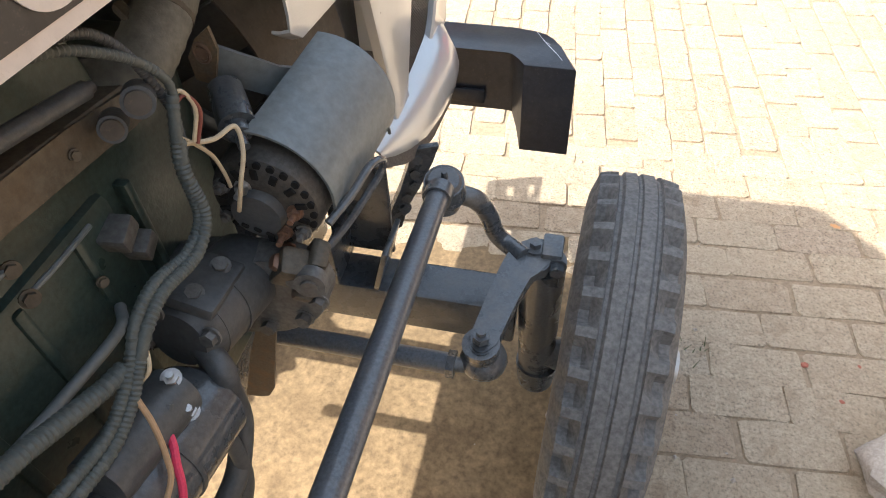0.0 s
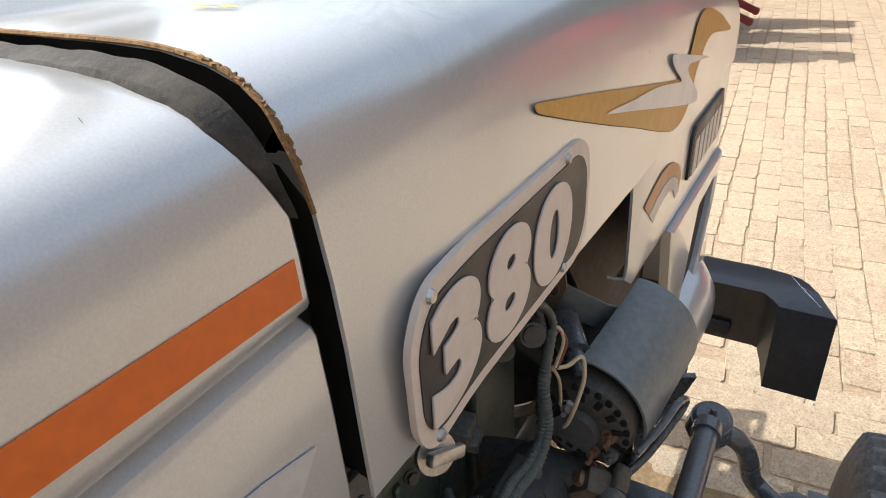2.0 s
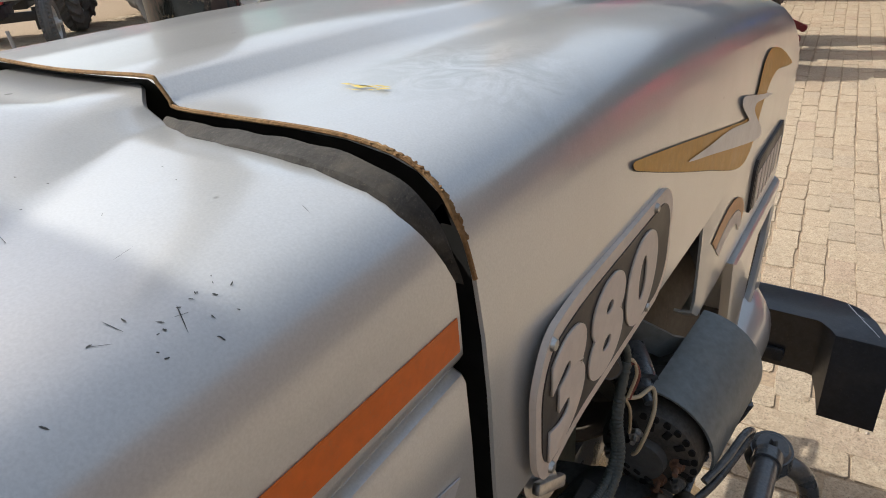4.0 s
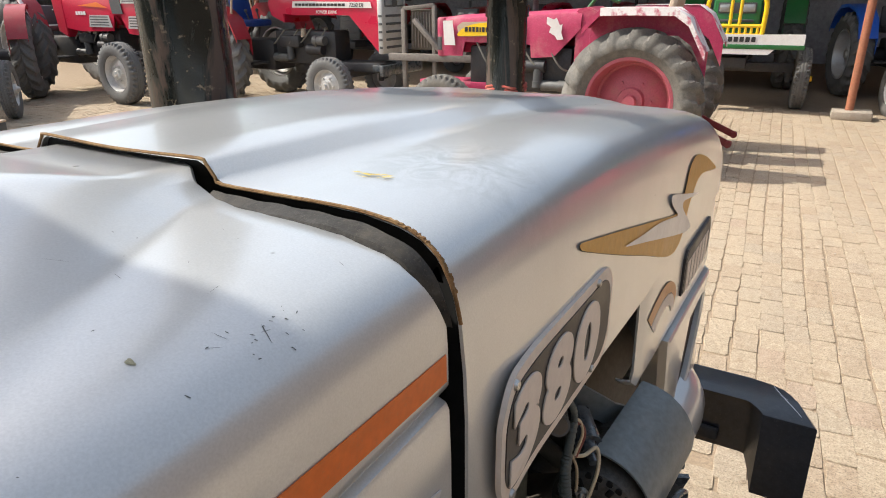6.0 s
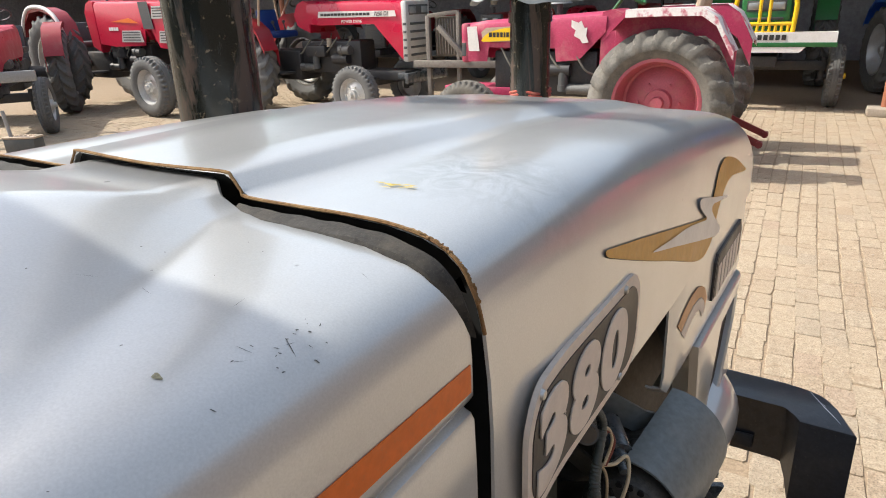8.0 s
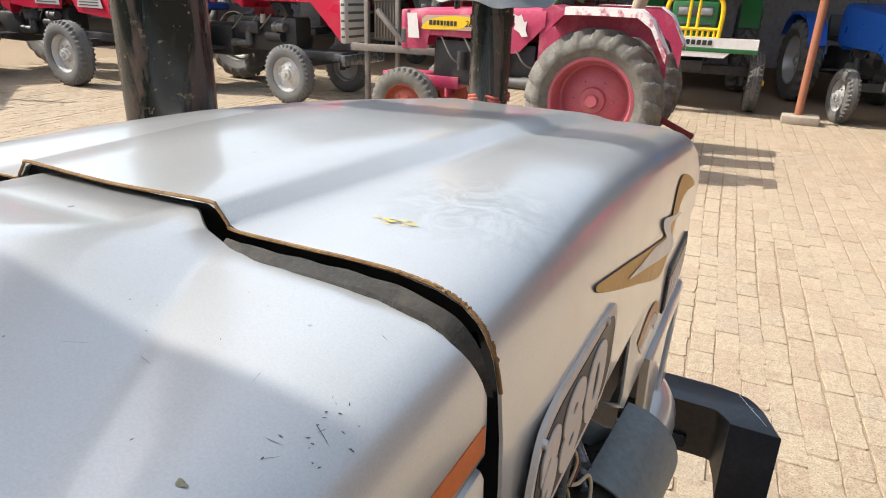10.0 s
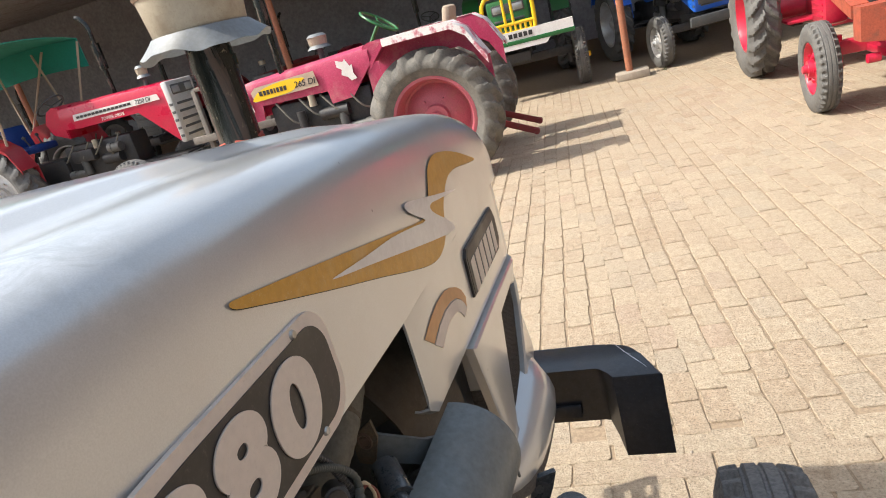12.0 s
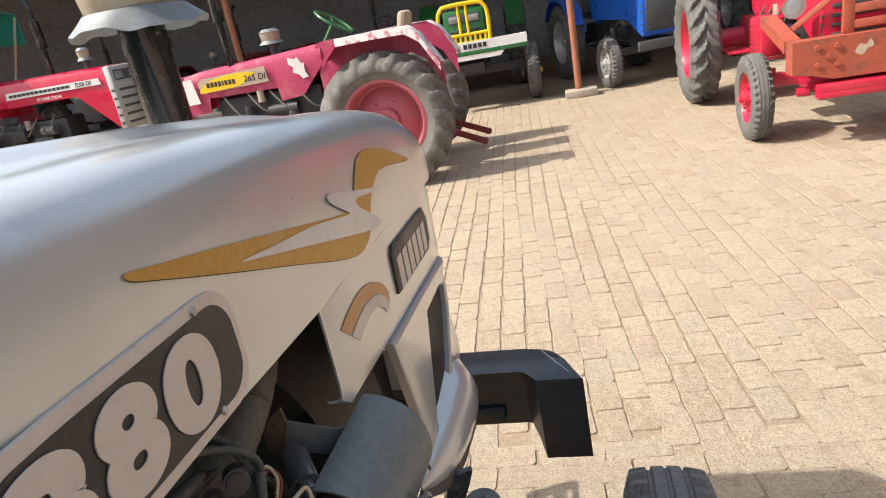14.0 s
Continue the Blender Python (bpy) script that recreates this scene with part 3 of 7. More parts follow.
# ---- wheels ----
def rib_tyre(bm, R, W, rim, seg=144, notch=4):
    """Front tyre: centre ribs, grooves and notched shoulders. Axis along x."""
    h = W / 2
    flat = [(-0.88, 0.93), (-0.80, 0.985), (-0.62, 0.995), (-0.44, 1.0), (-0.41, 0.982), (-0.35, 0.982), (-0.30, 1.004), (-0.06, 1.006),
            (-0.03, 0.992), (0.03, 0.992), (0.06, 1.006), (0.30, 1.004), (0.35, 0.982), (0.41, 0.982), (0.44, 1.0), (0.62, 0.995), (0.80, 0.985), (0.88, 0.93)]
    wall = [(0.97, 0.86), (1.0, 0.78), (0.97, 0.68), (0.86, 0.60), (0.70, rim / R)]
    prof = [(-u, r) for u, r in wall[::-1]] + flat + wall
    rows = []
    for i in range(seg):
        a = 2 * math.pi * i / seg
        row = []
        for u, r in prof:
            if abs(u) in (0.80, 0.62):
                low = (i % notch) < 2 if u > 0 else ((i + 2) % notch) < 2
                if low:
                    r = r - 0.075
            if abs(u) == 0.88 and (((i % notch) < 2) if u > 0 else (((i + 2) % notch) < 2)):
                r = r - 0.045
            row.append((u * h, R * r * math.cos(a), R * r * math.sin(a)))
        rows.append(row)
    rows.append(rows[0])
    loft(bm, rows)
    bmesh.ops.remove_doubles(bm, verts=bm.verts, dist=1e-5)


def lug_tyre(bm, R, W, rim, n=20, seg=0):
    """Rear tractor tyre with slanted lugs, one skin. Axis along x."""
    h = W / 2
    b = R - 0.044
    seg = n * 10
    per = 2 * math.pi / n
    us = [0.0, 0.06, 0.18, 0.32, 0.46, 0.60, 0.72, 0.82, 0.90, 0.96]
    side = [(0.985, b - 0.085), (0.99, b - 0.12), (1.0, rim + (b - rim) * 0.5), (0.86, rim + 0.05), (0.62, rim)]
    prof = [(-u, r) for u, r in side[::-1]] + [(-u, None) for u in us[::-1]] + [(u, None) for u in us[1:]] + side
    rows = []
    for i in range(seg):
        a = 2 * math.pi * i / seg
        row = []
        for u, r in prof:
            if r is None:
                v = abs(u)
                r = b - 0.015 * (v / 0.72) ** 2 if v < 0.72 else b - 0.015 - 0.055 * ((v - 0.72) / 0.24)
                mid = interp(v, [(0.0, 0.24), (0.5, 0.06), (0.86, -0.02), (1.0, -0.05)]) + (0.5 * per if u > 0 else 0.0)
                d = abs(((a - mid) / per + 0.5) % 1.0 - 0.5) * per
                lift = min(1.0, max(0.0, (0.075 - d) / 0.022))
                if (v == 0.0) or (v < 0.06):
                    lift *= 0.4
                r += lift * (0.044 if v < 0.9 else 0.030)
            elif abs(r - (b - 0.085)) < 1e-6:          # the lugs run down over the shoulder
                mid = -0.045 + (0.5 * per if u > 0 else 0.0)
                d = abs(((a - mid) / per + 0.5) % 1.0 - 0.5) * per
                u *= 1.0 + 0.07 * min(1.0, max(0.0, (0.070 - d) / 0.02))
            row.append((u * h, r * math.cos(a), r * math.sin(a)))
        rows.append(row)
    loft(bm, rows + [rows[0]])
    bmesh.ops.remove_doubles(bm, verts=bm.verts, dist=1e-5)


def disc_rim(bm, rim, W, dish, side, hub=0.11, deep=0.1):
    """A wheel disc with a rolled lip, a dished middle and a hub with nuts; side: which way it faces along x."""
    h = W / 2
    s = side
    prof = [(s * h * 0.62, rim * 1.02), (s * h * 0.72, rim * 1.05), (s * h * 0.74, rim * 0.98), (s * h * 0.5, rim * 0.93), (s * h * deep, rim * 0.88),
            (s * (h * deep - dish * 0.2), rim * 0.82), (s * (h * deep + dish * 0.6), rim * 0.60), (s * (h * deep + dish), rim * 0.42), (s * (h * deep + dish), 0.0)]
    lathe(bm, prof, 40)
    f = s * (h * deep + dish)
    cyl(bm, (f, 0, 0), (f + s * 0.04, 0, 0), hub, hub * 0.9, seg=24)
    cyl(bm, (f + s * 0.04, 0, 0), (f + s * 0.075, 0, 0), hub * 0.5, hub * 0.42, seg=20)
    for k in range(6):
        a = 2 * math.pi * k / 6
        p = Vector((f, hub * 1.45 * math.cos(a), hub * 1.45 * math.sin(a)))
        cyl(bm, p, p + Vector((s * 0.022, 0, 0)), 0.013, seg=6)
    prof = [(-h * 0.7, rim * 1.03), (-h * 0.72, rim * 0.97), (h * 0.72, rim * 0.97), (h * 0.7, rim * 1.03)]
    lathe(bm, prof, 40)


WHEELS = {}


def wheel(parent, kind, at, side, rubber, paint, name, R, W, rim, dish, lugs=20):
    """One wheel with its tyre and rim under a thing; alike wheels share their meshes."""
    key = (kind, rubber, paint, side)
    if key not in WHEELS:
        bm = bmesh.new()
        if kind.startswith("front"):
            rib_tyre(bm, R, W, rim)
        else:
            lug_tyre(bm, R, W, rim, lugs)
        ty = mesh_from(bm, "tyre", M[rubber])
        bm = bmesh.new()
        disc_rim(bm, rim, W, dish, side, *((0.075, 0.1) if kind.startswith("front") else (0.12, -0.35)))
        WHEELS[key] = (ty, mesh_from(bm, "rim", M[paint]))
    ty, ri = WHEELS[key]
    w = new(name, ty)
    w.parent = parent
    w.matrix_basis = at
    r = new("rim", ri)
    r.parent = w
    tagged(w, "worn black rubber tyre on a steel wheel")
    return w


# ---- the grey tractor ----
tractor = thing("tractor", "silver-grey farm tractor with open engine bay and black front bumper", "tractor")

SEC = [(0.0, 1.4530), (0.04, 1.4537), (0.077, 1.4548), (0.087, 1.4518), (0.096, 1.4437), (0.104, 1.4402), (0.150, 1.4402), (0.182, 1.4403), (0.213, 1.4392),
       (0.236, 1.4352), (0.250, 1.4300), (0.2595, 1.4222), (0.2658, 1.4130), (0.2700, 1.4020), (0.2735, 1.3850), (0.2765, 1.3550), (0.2780, 1.3150), (0.2783, 1.2450), (0.2788, 1.2050)]
DROP = [(-0.667, 0.0), (-0.5, -0.002), (-0.36, -0.008), (-0.2, -0.022), (-0.06, -0.038), (0.1, -0.058), (0.2, -0.074), (0.28, -0.092), (0.35, -0.116), (0.42, -0.150),
        (0.47, -0.182), (0.51, -0.214), (0.54, -0.242), (0.56, -0.265)]
SILL = [(-0.16, 1.2055), (0.06, 1.199), (0.30, 1.184), (0.56, 1.165)]      # height of the bonnet's lower edge


def hood_row(y, grow=0.0):
    """One cross-section of the bonnet, from its right edge over the top to its left edge; the middle ridge broadens and fades forwards."""
    d = interp(y, DROP)
    sill = interp(y, SILL)
    fade = 1.0 - min(1.0, max(0.0, (y - 0.05) / 0.35))
    squeeze = 1.0 - 0.10 * max(0.0, (y - 0.40) / 0.16) ** 2
    ahead = min(0.25, max(0.0, y + 0.667))
    top_x, foot_x = 0.083 + 0.07 * ahead, 0.1035 + 0.15 * ahead
    half = []
    for n, (x, z) in enumerate(SEC):
        if 2 <= n <= 5:
            x = top_x + (foot_x - top_x) * (n - 2) / 3
        if n <= 5:
            z = 1.4401 + (z - 1.4401) * fade
        zz = sill + (z - 1.2055) * (1.449 + d - sill) / (1.449 - 1.2055)
        flare = 0.002 * min(1, max(0, (y + 0.6) / 0.5)) * min(1.0, max(0.0, (1.42 - z) / 0.1))
        zz += 0.031 * min(1.0, max(0.0, (-0.2 - y) / 0.467)) * min(1.0, max(0.0, (1.35 - z) / 0.14))
        half.append(((x + flare) * squeeze + grow, y, zz))
    return [p for p in half[::-1]] + [(-x, y0, z) for x, y0, z in half[1:]]


bm = bmesh.new()
ys = [-0.667 + i * 0.03 for i in range(35)] + [0.40, 0.42, 0.44, 0.46, 0.475, 0.49, 0.505, 0.52, 0.53, 0.54, 0.55, 0.557]
loft(bm, [hood_row(y) for y in ys])
thick(bm, 0.0022)
hood = part("bonnet", bm, M["silver"], tractor, "silver bonnet with faded gold flash sticker and rusty rear lip")
# raw rusty lip on the rear edge
bm = bmesh.new()
lip = hood_row(-0.667)
tube(bm, [(x + 0.0004 * math.sin(9 * n), y - 0.0008 + 0.0008 * math.sin(5.3 * n), z - 0.0004) for n, (x, y, z) in enumerate(lip[4:-4])], 0.0012, seg=6, n=3)
rngl = random.Random(5)
fray = smooth_path([q for q in lip if q[0] > 0.19 and q[2] > 1.39], 14)
tube(bm, [q + Vector((rngl.uniform(-1, 1), rngl.uniform(-1.2, 0.6), rngl.uniform(-1, 1))) * 0.0007 for q in fray], 0.0010, seg=6, n=1)
part("rusty_lip", bm, M["rustedge"], hood, "rusty raw rear edge of the bonnet")

# rear cowl
CSEC = [(0.0, 1.4360), (0.104, 1.4363), (0.151, 1.4357), (0.182, 1.4350), (0.213, 1.4330), (0.231, 1.4303), (0.2415, 1.4272), (0.2495, 1.4237), (0.2548, 1.4200), (0.2590, 1.4160), (0.2627, 1.4110), (0.2658, 1.4045), (0.2680, 1.3965), (0.2693, 1.3865), (0.2698, 1.3720), (0.2700, 1.3535)]


def cowl_row(y):
    """A cross-section of the cowl: its middle swells towards the dash and its flank broadens."""
    back = max(0.0, -0.70 - y)
    xt, xb = 0.072 - 0.25 * min(back, 0.2), min(0.215, 0.110 + 0.60 * back)
    rise = 0.0158 + 0.17 * min(back, 0.30) - 0.0048 * max(0.0, 1 - back / 0.06)
    half = []
    grid = [xt * k / 4 for k in range(4)] + [xt + (xb - xt) * k / 8 for k in range(8)] + [xb + (xb - xt) * q for q in (-0.08, -0.04, 0.0, 0.04, 0.08)] + [xb + (0.232 - xb) * k / 7 for k in range(1, 7)] + [q[0] for q in CSEC if q[0] > 0.235]
    for x in sorted(grid):
        flat = interp(x, CSEC)
        u = min(1.0, max(0.0, (x - xt) / (xb - xt)))
        g = 1.0 - (x - xt) / (xb - xt)
        if abs(g) < 0.08:          # the foot of the swell runs out softly
            g = (g + 0.08) ** 2 / 0.32
        half.append((x, y, flat + rise * min(1.0, max(0.0, g)) * (1 + 0.35 * u * (1 - u))))
    half += [(0.2700, y, 1.3500), (0.2684, y, 1.3468), (0.2622, y, 1.3445), (0.2612, y, 1.3425), (0.2622, y, 1.3405), (0.2684, y, 1.3380), (0.2704, y, 1.334), (0.2715, y, 1.30), (0.2717, y, 1.25), (0.2710, y, 1.228)]
    return half[::-1] + [(-x, y0, z) for x, y0, z in half[1:]]


bm = bmesh.new()


def cowl_edge(x, z):
    """How far forwards the cowl's sheet reaches: under the bonnet in the middle, short of it on top, almost to it on the flank."""
    if abs(x) < 0.09:
        return -0.655 - 0.022 * max(0.0, (abs(x) - 0.06) / 0.03)
    top = -0.677 - 0.0115 * min(1.0, (abs(x) - 0.09) / 0.07)
    return -0.674 + (top + 0.674) * min(1.0, max(0.0, (z - 1.385) / 0.035))


front = [(x, cowl_edge(x, z), z) for x, y, z in cowl_row(-0.700)]
loft(bm, [[(x * 0.975, y - 0.001, z - 0.006) for x, y, z in front], [(x * 0.994, y + 0.0006, z - 0.0014) for x, y, z in front], [(x, y - 0.0016, z) for x, y, z in front]] + [cowl_row(-0.706 - i * 0.02) for i in range(32)])
cowl = part("cowl", bm, M["silver"], tractor, "silver tank cowl with scratches and an orange side stripe")
bm = bmesh.new()
box(bm, (0, -1.0, 1.10), (0.539, 0.60, 0.228), bevel=0.012)
skirt = part("lower_cowl", bm, M["silver_side"], tractor, "silver lower side panel behind the engine bay")
for nm, outl, mt, lab, xx in (("orange_stripe", [(-0.699, 1.3530), (-0.699, 1.3715), (-1.30, 1.3715), (-1.30, 1.3530)], "orange", "scuffed orange stripe sticker", 0.2675),
                          ("white_arrow", [(-0.689, 1.2885), (-0.716, 1.2960), (-0.80, 1.312), (-0.86, 1.308), (-0.80, 1.29), (-0.712, 1.262)], "pale", "pale white arrow sticker", 0.2720),
                          ("orange_mark", [(-0.705, 1.205), (-0.70, 1.14), (-0.80, 1.10), (-0.82, 1.19)], "orange", "orange sticker on the lower panel", 0.2700)):
    bm = bmesh.new()
    if nm == "orange_stripe":
        vs = []
        for k in range(13):
            u = -0.6785 - k * 0.0497
            up = 0.045 * (-0.675 - u)
            vs.append([(0.2706, u, 1.3535 + up), (0.2706, u, 1.3620 + up), (0.2705, u, 1.3705 + up)])
        loft(bm, vs)
        thick(bm, 0.0006)
        part(nm, bm, M[mt], cowl, lab, smooth=False)
    else:
        prism(bm, outl, xx, xx + 0.0008, on_side)
        part(nm, bm, M[mt], cowl if nm != "orange_mark" else skirt, lab, smooth=False)
# chips, scratches and a dirt spot on the cowl
rngc = random.Random(3)
bm = bmesh.new()


def cowl_z(x, y):
    return interp(x, sorted((p[0], p[2]) for p in cowl_row(y) if p[0] >= 0 and p[2] > 1.37))


for k in range(74):
    cx, cy = rngc.uniform(0.06, 0.258), rngc.uniform(-1.05, -0.71)
    if k < 22:
        cx, cy = rngc.gauss(0.246, 0.0055), rngc.gauss(-0.778, 0.009)
    a = rngc.gauss(0.9, 0.7)
    ln, wd = rngc.choice((0.0005, 0.0006, 0.0009, 0.0012, 0.003, 0.005)), rngc.uniform(0.00016, 0.00034)
    if ln > 0.002:
        wd *= 0.45
    pts = []
    j = [rngc.uniform(0.5, 1.2) for _ in range(6)]
    for du, dv in ((-ln, 0), (-ln * 0.6, -wd * j[0]), (ln * 0.4, -wd * j[1]), (ln * j[2], wd * 0.2), (ln * 0.3, wd * j[3]), (-ln * 0.5, wd * j[4])):
        px, py = cx + du * math.cos(a) - dv * math.sin(a), cy + du * math.sin(a) + dv * math.cos(a)
        px = min(px, 0.259)
        pts.append(bm.verts.new((px, py, cowl_z(px, py) + 0.0003)))
    bm.faces.new(pts)
nicks = part("paint_nicks", bm, M["nick"], cowl, "small dark nicks and scratches in the paint", smooth=False)
tagged(nicks, kind="stuff")
bm = bmesh.new()
spot_pts = []
for k in range(12):
    a = 2 * math.pi * k / 12
    r = 0.0023 * (1 + 0.25 * math.sin(3 * a + 1))
    px, py = 0.2259 + r * math.cos(a), -0.824 + 0.6 * r * math.sin(a)
    spot_pts.append(bm.verts.new((px, py, cowl_z(px, py) + 0.0003)))
bm.faces.new(spot_pts)
part("dropping", bm, M["dropping"], cowl, "dried greenish dirt spot", smooth=False)

# flakes of dried yellow paint on the bonnet
bm = bmesh.new()
for k in range(16):
    cx, cy = rngc.gauss(0.178, 0.006), rngc.gauss(-0.607, 0.0030)
    w0, h0 = rngc.uniform(0.001, 0.0060), rngc.uniform(0.0004, 0.0013)
    bm.faces.new([bm.verts.new((cx + du * w0, cy + dv * h0 + 0.3 * du * h0, 1.4402 + 0.0005)) for du, dv in ((-1, -0.3), (0.2, -1), (1, 0.2), (0, 1))])
tagged(part("paint_flecks", bm, M["yellow_fleck"], hood, "flecks of dried yellow paint", smooth=False), kind="stuff")
# unseen sun canopy over the driver's place, added to cast shade on the cowl
bm = bmesh.new()
for sx in (-0.6, 0.55):
    box(bm, (sx, -2.05, 1.19), (0.05, 0.8, 0.04), bevel=0.005)
for yy in (-1.75, -2.35):
    box(bm, (-0.025, yy, 1.19), (1.15, 0.05, 0.036), bevel=0.005)
can = part("shade_canopy_frame", bm, M["chassis"], tractor)
bm = bmesh.new()
rows = []
for i in range(9):
    yy = -1.005 - i * 0.19
    rows.append([(x, yy, 2.20 + 0.05 * math.cos(x * 1.6) - 0.01 * i) for x in (-0.86, -0.80, -0.5, -0.2, 0.1, 0.4, 0.62)])
loft(bm, rows)
thick(bm, 0.02)
part("canopy", bm, M["white_paint"], can, "flat pale unseen canopy added to shade the cowl")
for sx in (-0.6, 0.55):
    for yy in (-1.75, -2.35):
        bm = bmesh.new()
        cyl(bm, (sx, yy, 1.2), (sx, yy, 2.2), 0.02, seg=12)
        part("post", bm, M["chassis"], can)
# rubber seal between bonnet and cowl
for side in (1, -1):
    bm = bmesh.new()
    line = smooth_path([(x, z, 0) for x, y, z in hood_row(-0.667) if x > 0.098 and z > 1.3740], 5)
    rows = []
    for x, z, _ in line:
        f = min(1.0, max(0.0, (z - 1.388) / 0.036)) * min(1.0, 0.3 + (x - 0.098) / 0.05)
        yc = -0.6740 - 0.0155 * f
        nx = min(1.0, max(0.0, (1.436 - z) / 0.03))
        nz = math.sqrt(1 - nx * nx) if nx < 1 else 0.0
        lump = 0.0005 * math.sin(x * 210 + z * 170)
        rows.append([(side * (x - nx * d), yy, z - nz * d) for yy, d in ((yc - 0.004, 0.028), (yc - 0.002, 0.008), (yc + 0.0004, 0.0042 + lump), (yc + 0.0090 * f, 0.0020 + lump), (yc + 0.0122 * f, 0.0024 - lump), (yc + 0.0130 * f, 0.0050), (yc + 0.0132 * f + 0.0004, 0.014), (yc + 0.0134 * f + 0.0008, 0.028))])
    loft(bm, rows)
    part("rubber_seal", bm, M["gasket"], tractor, "flattened dusty rubber seal between bonnet and cowl")
# near-black sheet inside the bonnet's rear edge: the seam gap's shade as colour
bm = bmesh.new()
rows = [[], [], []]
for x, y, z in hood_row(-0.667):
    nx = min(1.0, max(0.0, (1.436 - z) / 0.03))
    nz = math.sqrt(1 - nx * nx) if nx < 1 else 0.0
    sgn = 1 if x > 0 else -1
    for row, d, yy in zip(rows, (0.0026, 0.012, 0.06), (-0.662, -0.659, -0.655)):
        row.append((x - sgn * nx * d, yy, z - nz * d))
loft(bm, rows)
part("gap_shade_sheet", bm, M["void"], hood, "near-black sheet standing for the shade inside the bonnet edge")
# dark bulkhead behind the seal, with rubber stops and a drilled bracket
bm = bmesh.new()
prism(bm, [(-0.255, 0.95), (0.255, 0.95), (0.255, 1.385), (0.240, 1.408), (0.21, 1.419), (-0.21, 1.419), (-0.240, 1.408), (-0.255, 1.385)], -0.705, -0.662, lambda u, v, w: (u, w, v))
bulk = part("bulkhead", bm, M["gasket"], tractor, "dark bulkhead plate behind the engine bay")
for zz in (1.305, 1.252):
    bm = bmesh.new()
    cyl(bm, (0.246, -0.679, zz), (0.263, -0.675, zz), 0.0105, 0.009, seg=18)
    part("rubber_stop", bm, M["plastic"], bulk)
bm = bmesh.new()
box(bm, (0.262, -0.664, 1.175), (0.004, 0.038, 0.125), bevel=0.0015)
for zz in (1.218, 1.172, 1.135):
    cyl(bm, (0.262, -0.664, zz), (0.2655, -0.664, zz), 0.006, seg=14)
part("drilled_bracket", bm, M["plastic"], bulk, "dark drilled bracket below the bonnet seam")
# bonnet catch: a round washer with a polished quarter-turn bar
bm = bmesh.new()
cc, cn = Vector((0.2725, -0.6045, 1.2005)), Vector((0.85, -0.40, 0.30)).normalized()
cyl(bm, cc - cn * 0.0015, cc + cn * 0.0012, 0.0135, 0.0128, seg=32)
cyl(bm, cc - cn * 0.012, cc - cn * 0.001, 0.005, seg=12)
cyl(bm, cc - cn * 0.011 - Vector((0, 0, 0.006)), cc - cn * 0.011 + Vector((0, 0, 0.045)), 0.004, seg=10)
bar = Vector((0.20, 0.86, -0.42)).normalized()
turn = Matrix((bar, cn.cross(bar).normalized(), bar.cross(cn.cross(bar)).normalized())).transposed()
box(bm, cc + cn * 0.005 + bar * 0.005, (0.030, 0.0085, 0.0065), turn, bevel=0.002)
part("bonnet_catch", bm, M["steel"], hood, "round washer with a polished steel catch bar")

# upper grille shell band
LOW = lambda y: 1.066 - 0.088 * (y + 0.186)
bm = bmesh.new()
rows = []
for y in (-0.206, -0.2, -0.19, -0.1, 0.0, 0.1, 0.2, 0.3, 0.38, 0.42, 0.45, 0.47, 0.485, 0.492):
    c = 0.0 if y < 0.40 else 0.06 * ((y - 0.40) / 0.092) ** 2
    e = 0.012 * max(0, (-0.19 - y) / 0.016)
    lo, hi = LOW(y) + e, interp(y, SILL) - 0.002 - e * 0.2
    x = 0.279 - c - (0.004 if y < -0.199 else 0)
    rows.append([(x, y, hi), (x + 0.001, y, hi - 0.03), (x + 0.002, y, lo + 0.02), (x, y, lo + 0.003), (x - 0.012, y, lo), (x - 0.02, y, lo)])
loft(bm, rows)
loft(bm, [[(-x, y, z) for x, y, z in r][::-1] for r in rows])
front = [rows[-1], [(-x, y, z) for x, y, z in rows[-1]]]
loft(bm, [[front[0][k] for k in range(6)], [(0.1, 0.505, p[2]) for p in front[0]], [(-0.1, 0.505, p[2]) for p in front[0]], [front[1][k] for k in range(6)]])
thick(bm, 0.003)
shell = part("grille_shell", bm, M["silver_side"], tractor, "silver front shell band below the bonnet")

# lower grille side panels and their mesh
PANEL = [(-0.015, 1.049), (0.20, 1.032), (0.40, 1.013), (0.475, 1.005), (0.470, 0.96), (0.435, 0.84), (0.41, 0.785), (0.30, 0.765), (0.10, 0.765), (0.050, 0.785), (0.042, 0.85)]
HOLE = [(0.195, 0.991), (0.33, 0.985), (0.375, 0.968), (0.365, 0.92), (0.305, 0.83), (0.262, 0.797), (0.128, 0.800), (0.122, 0.815)]


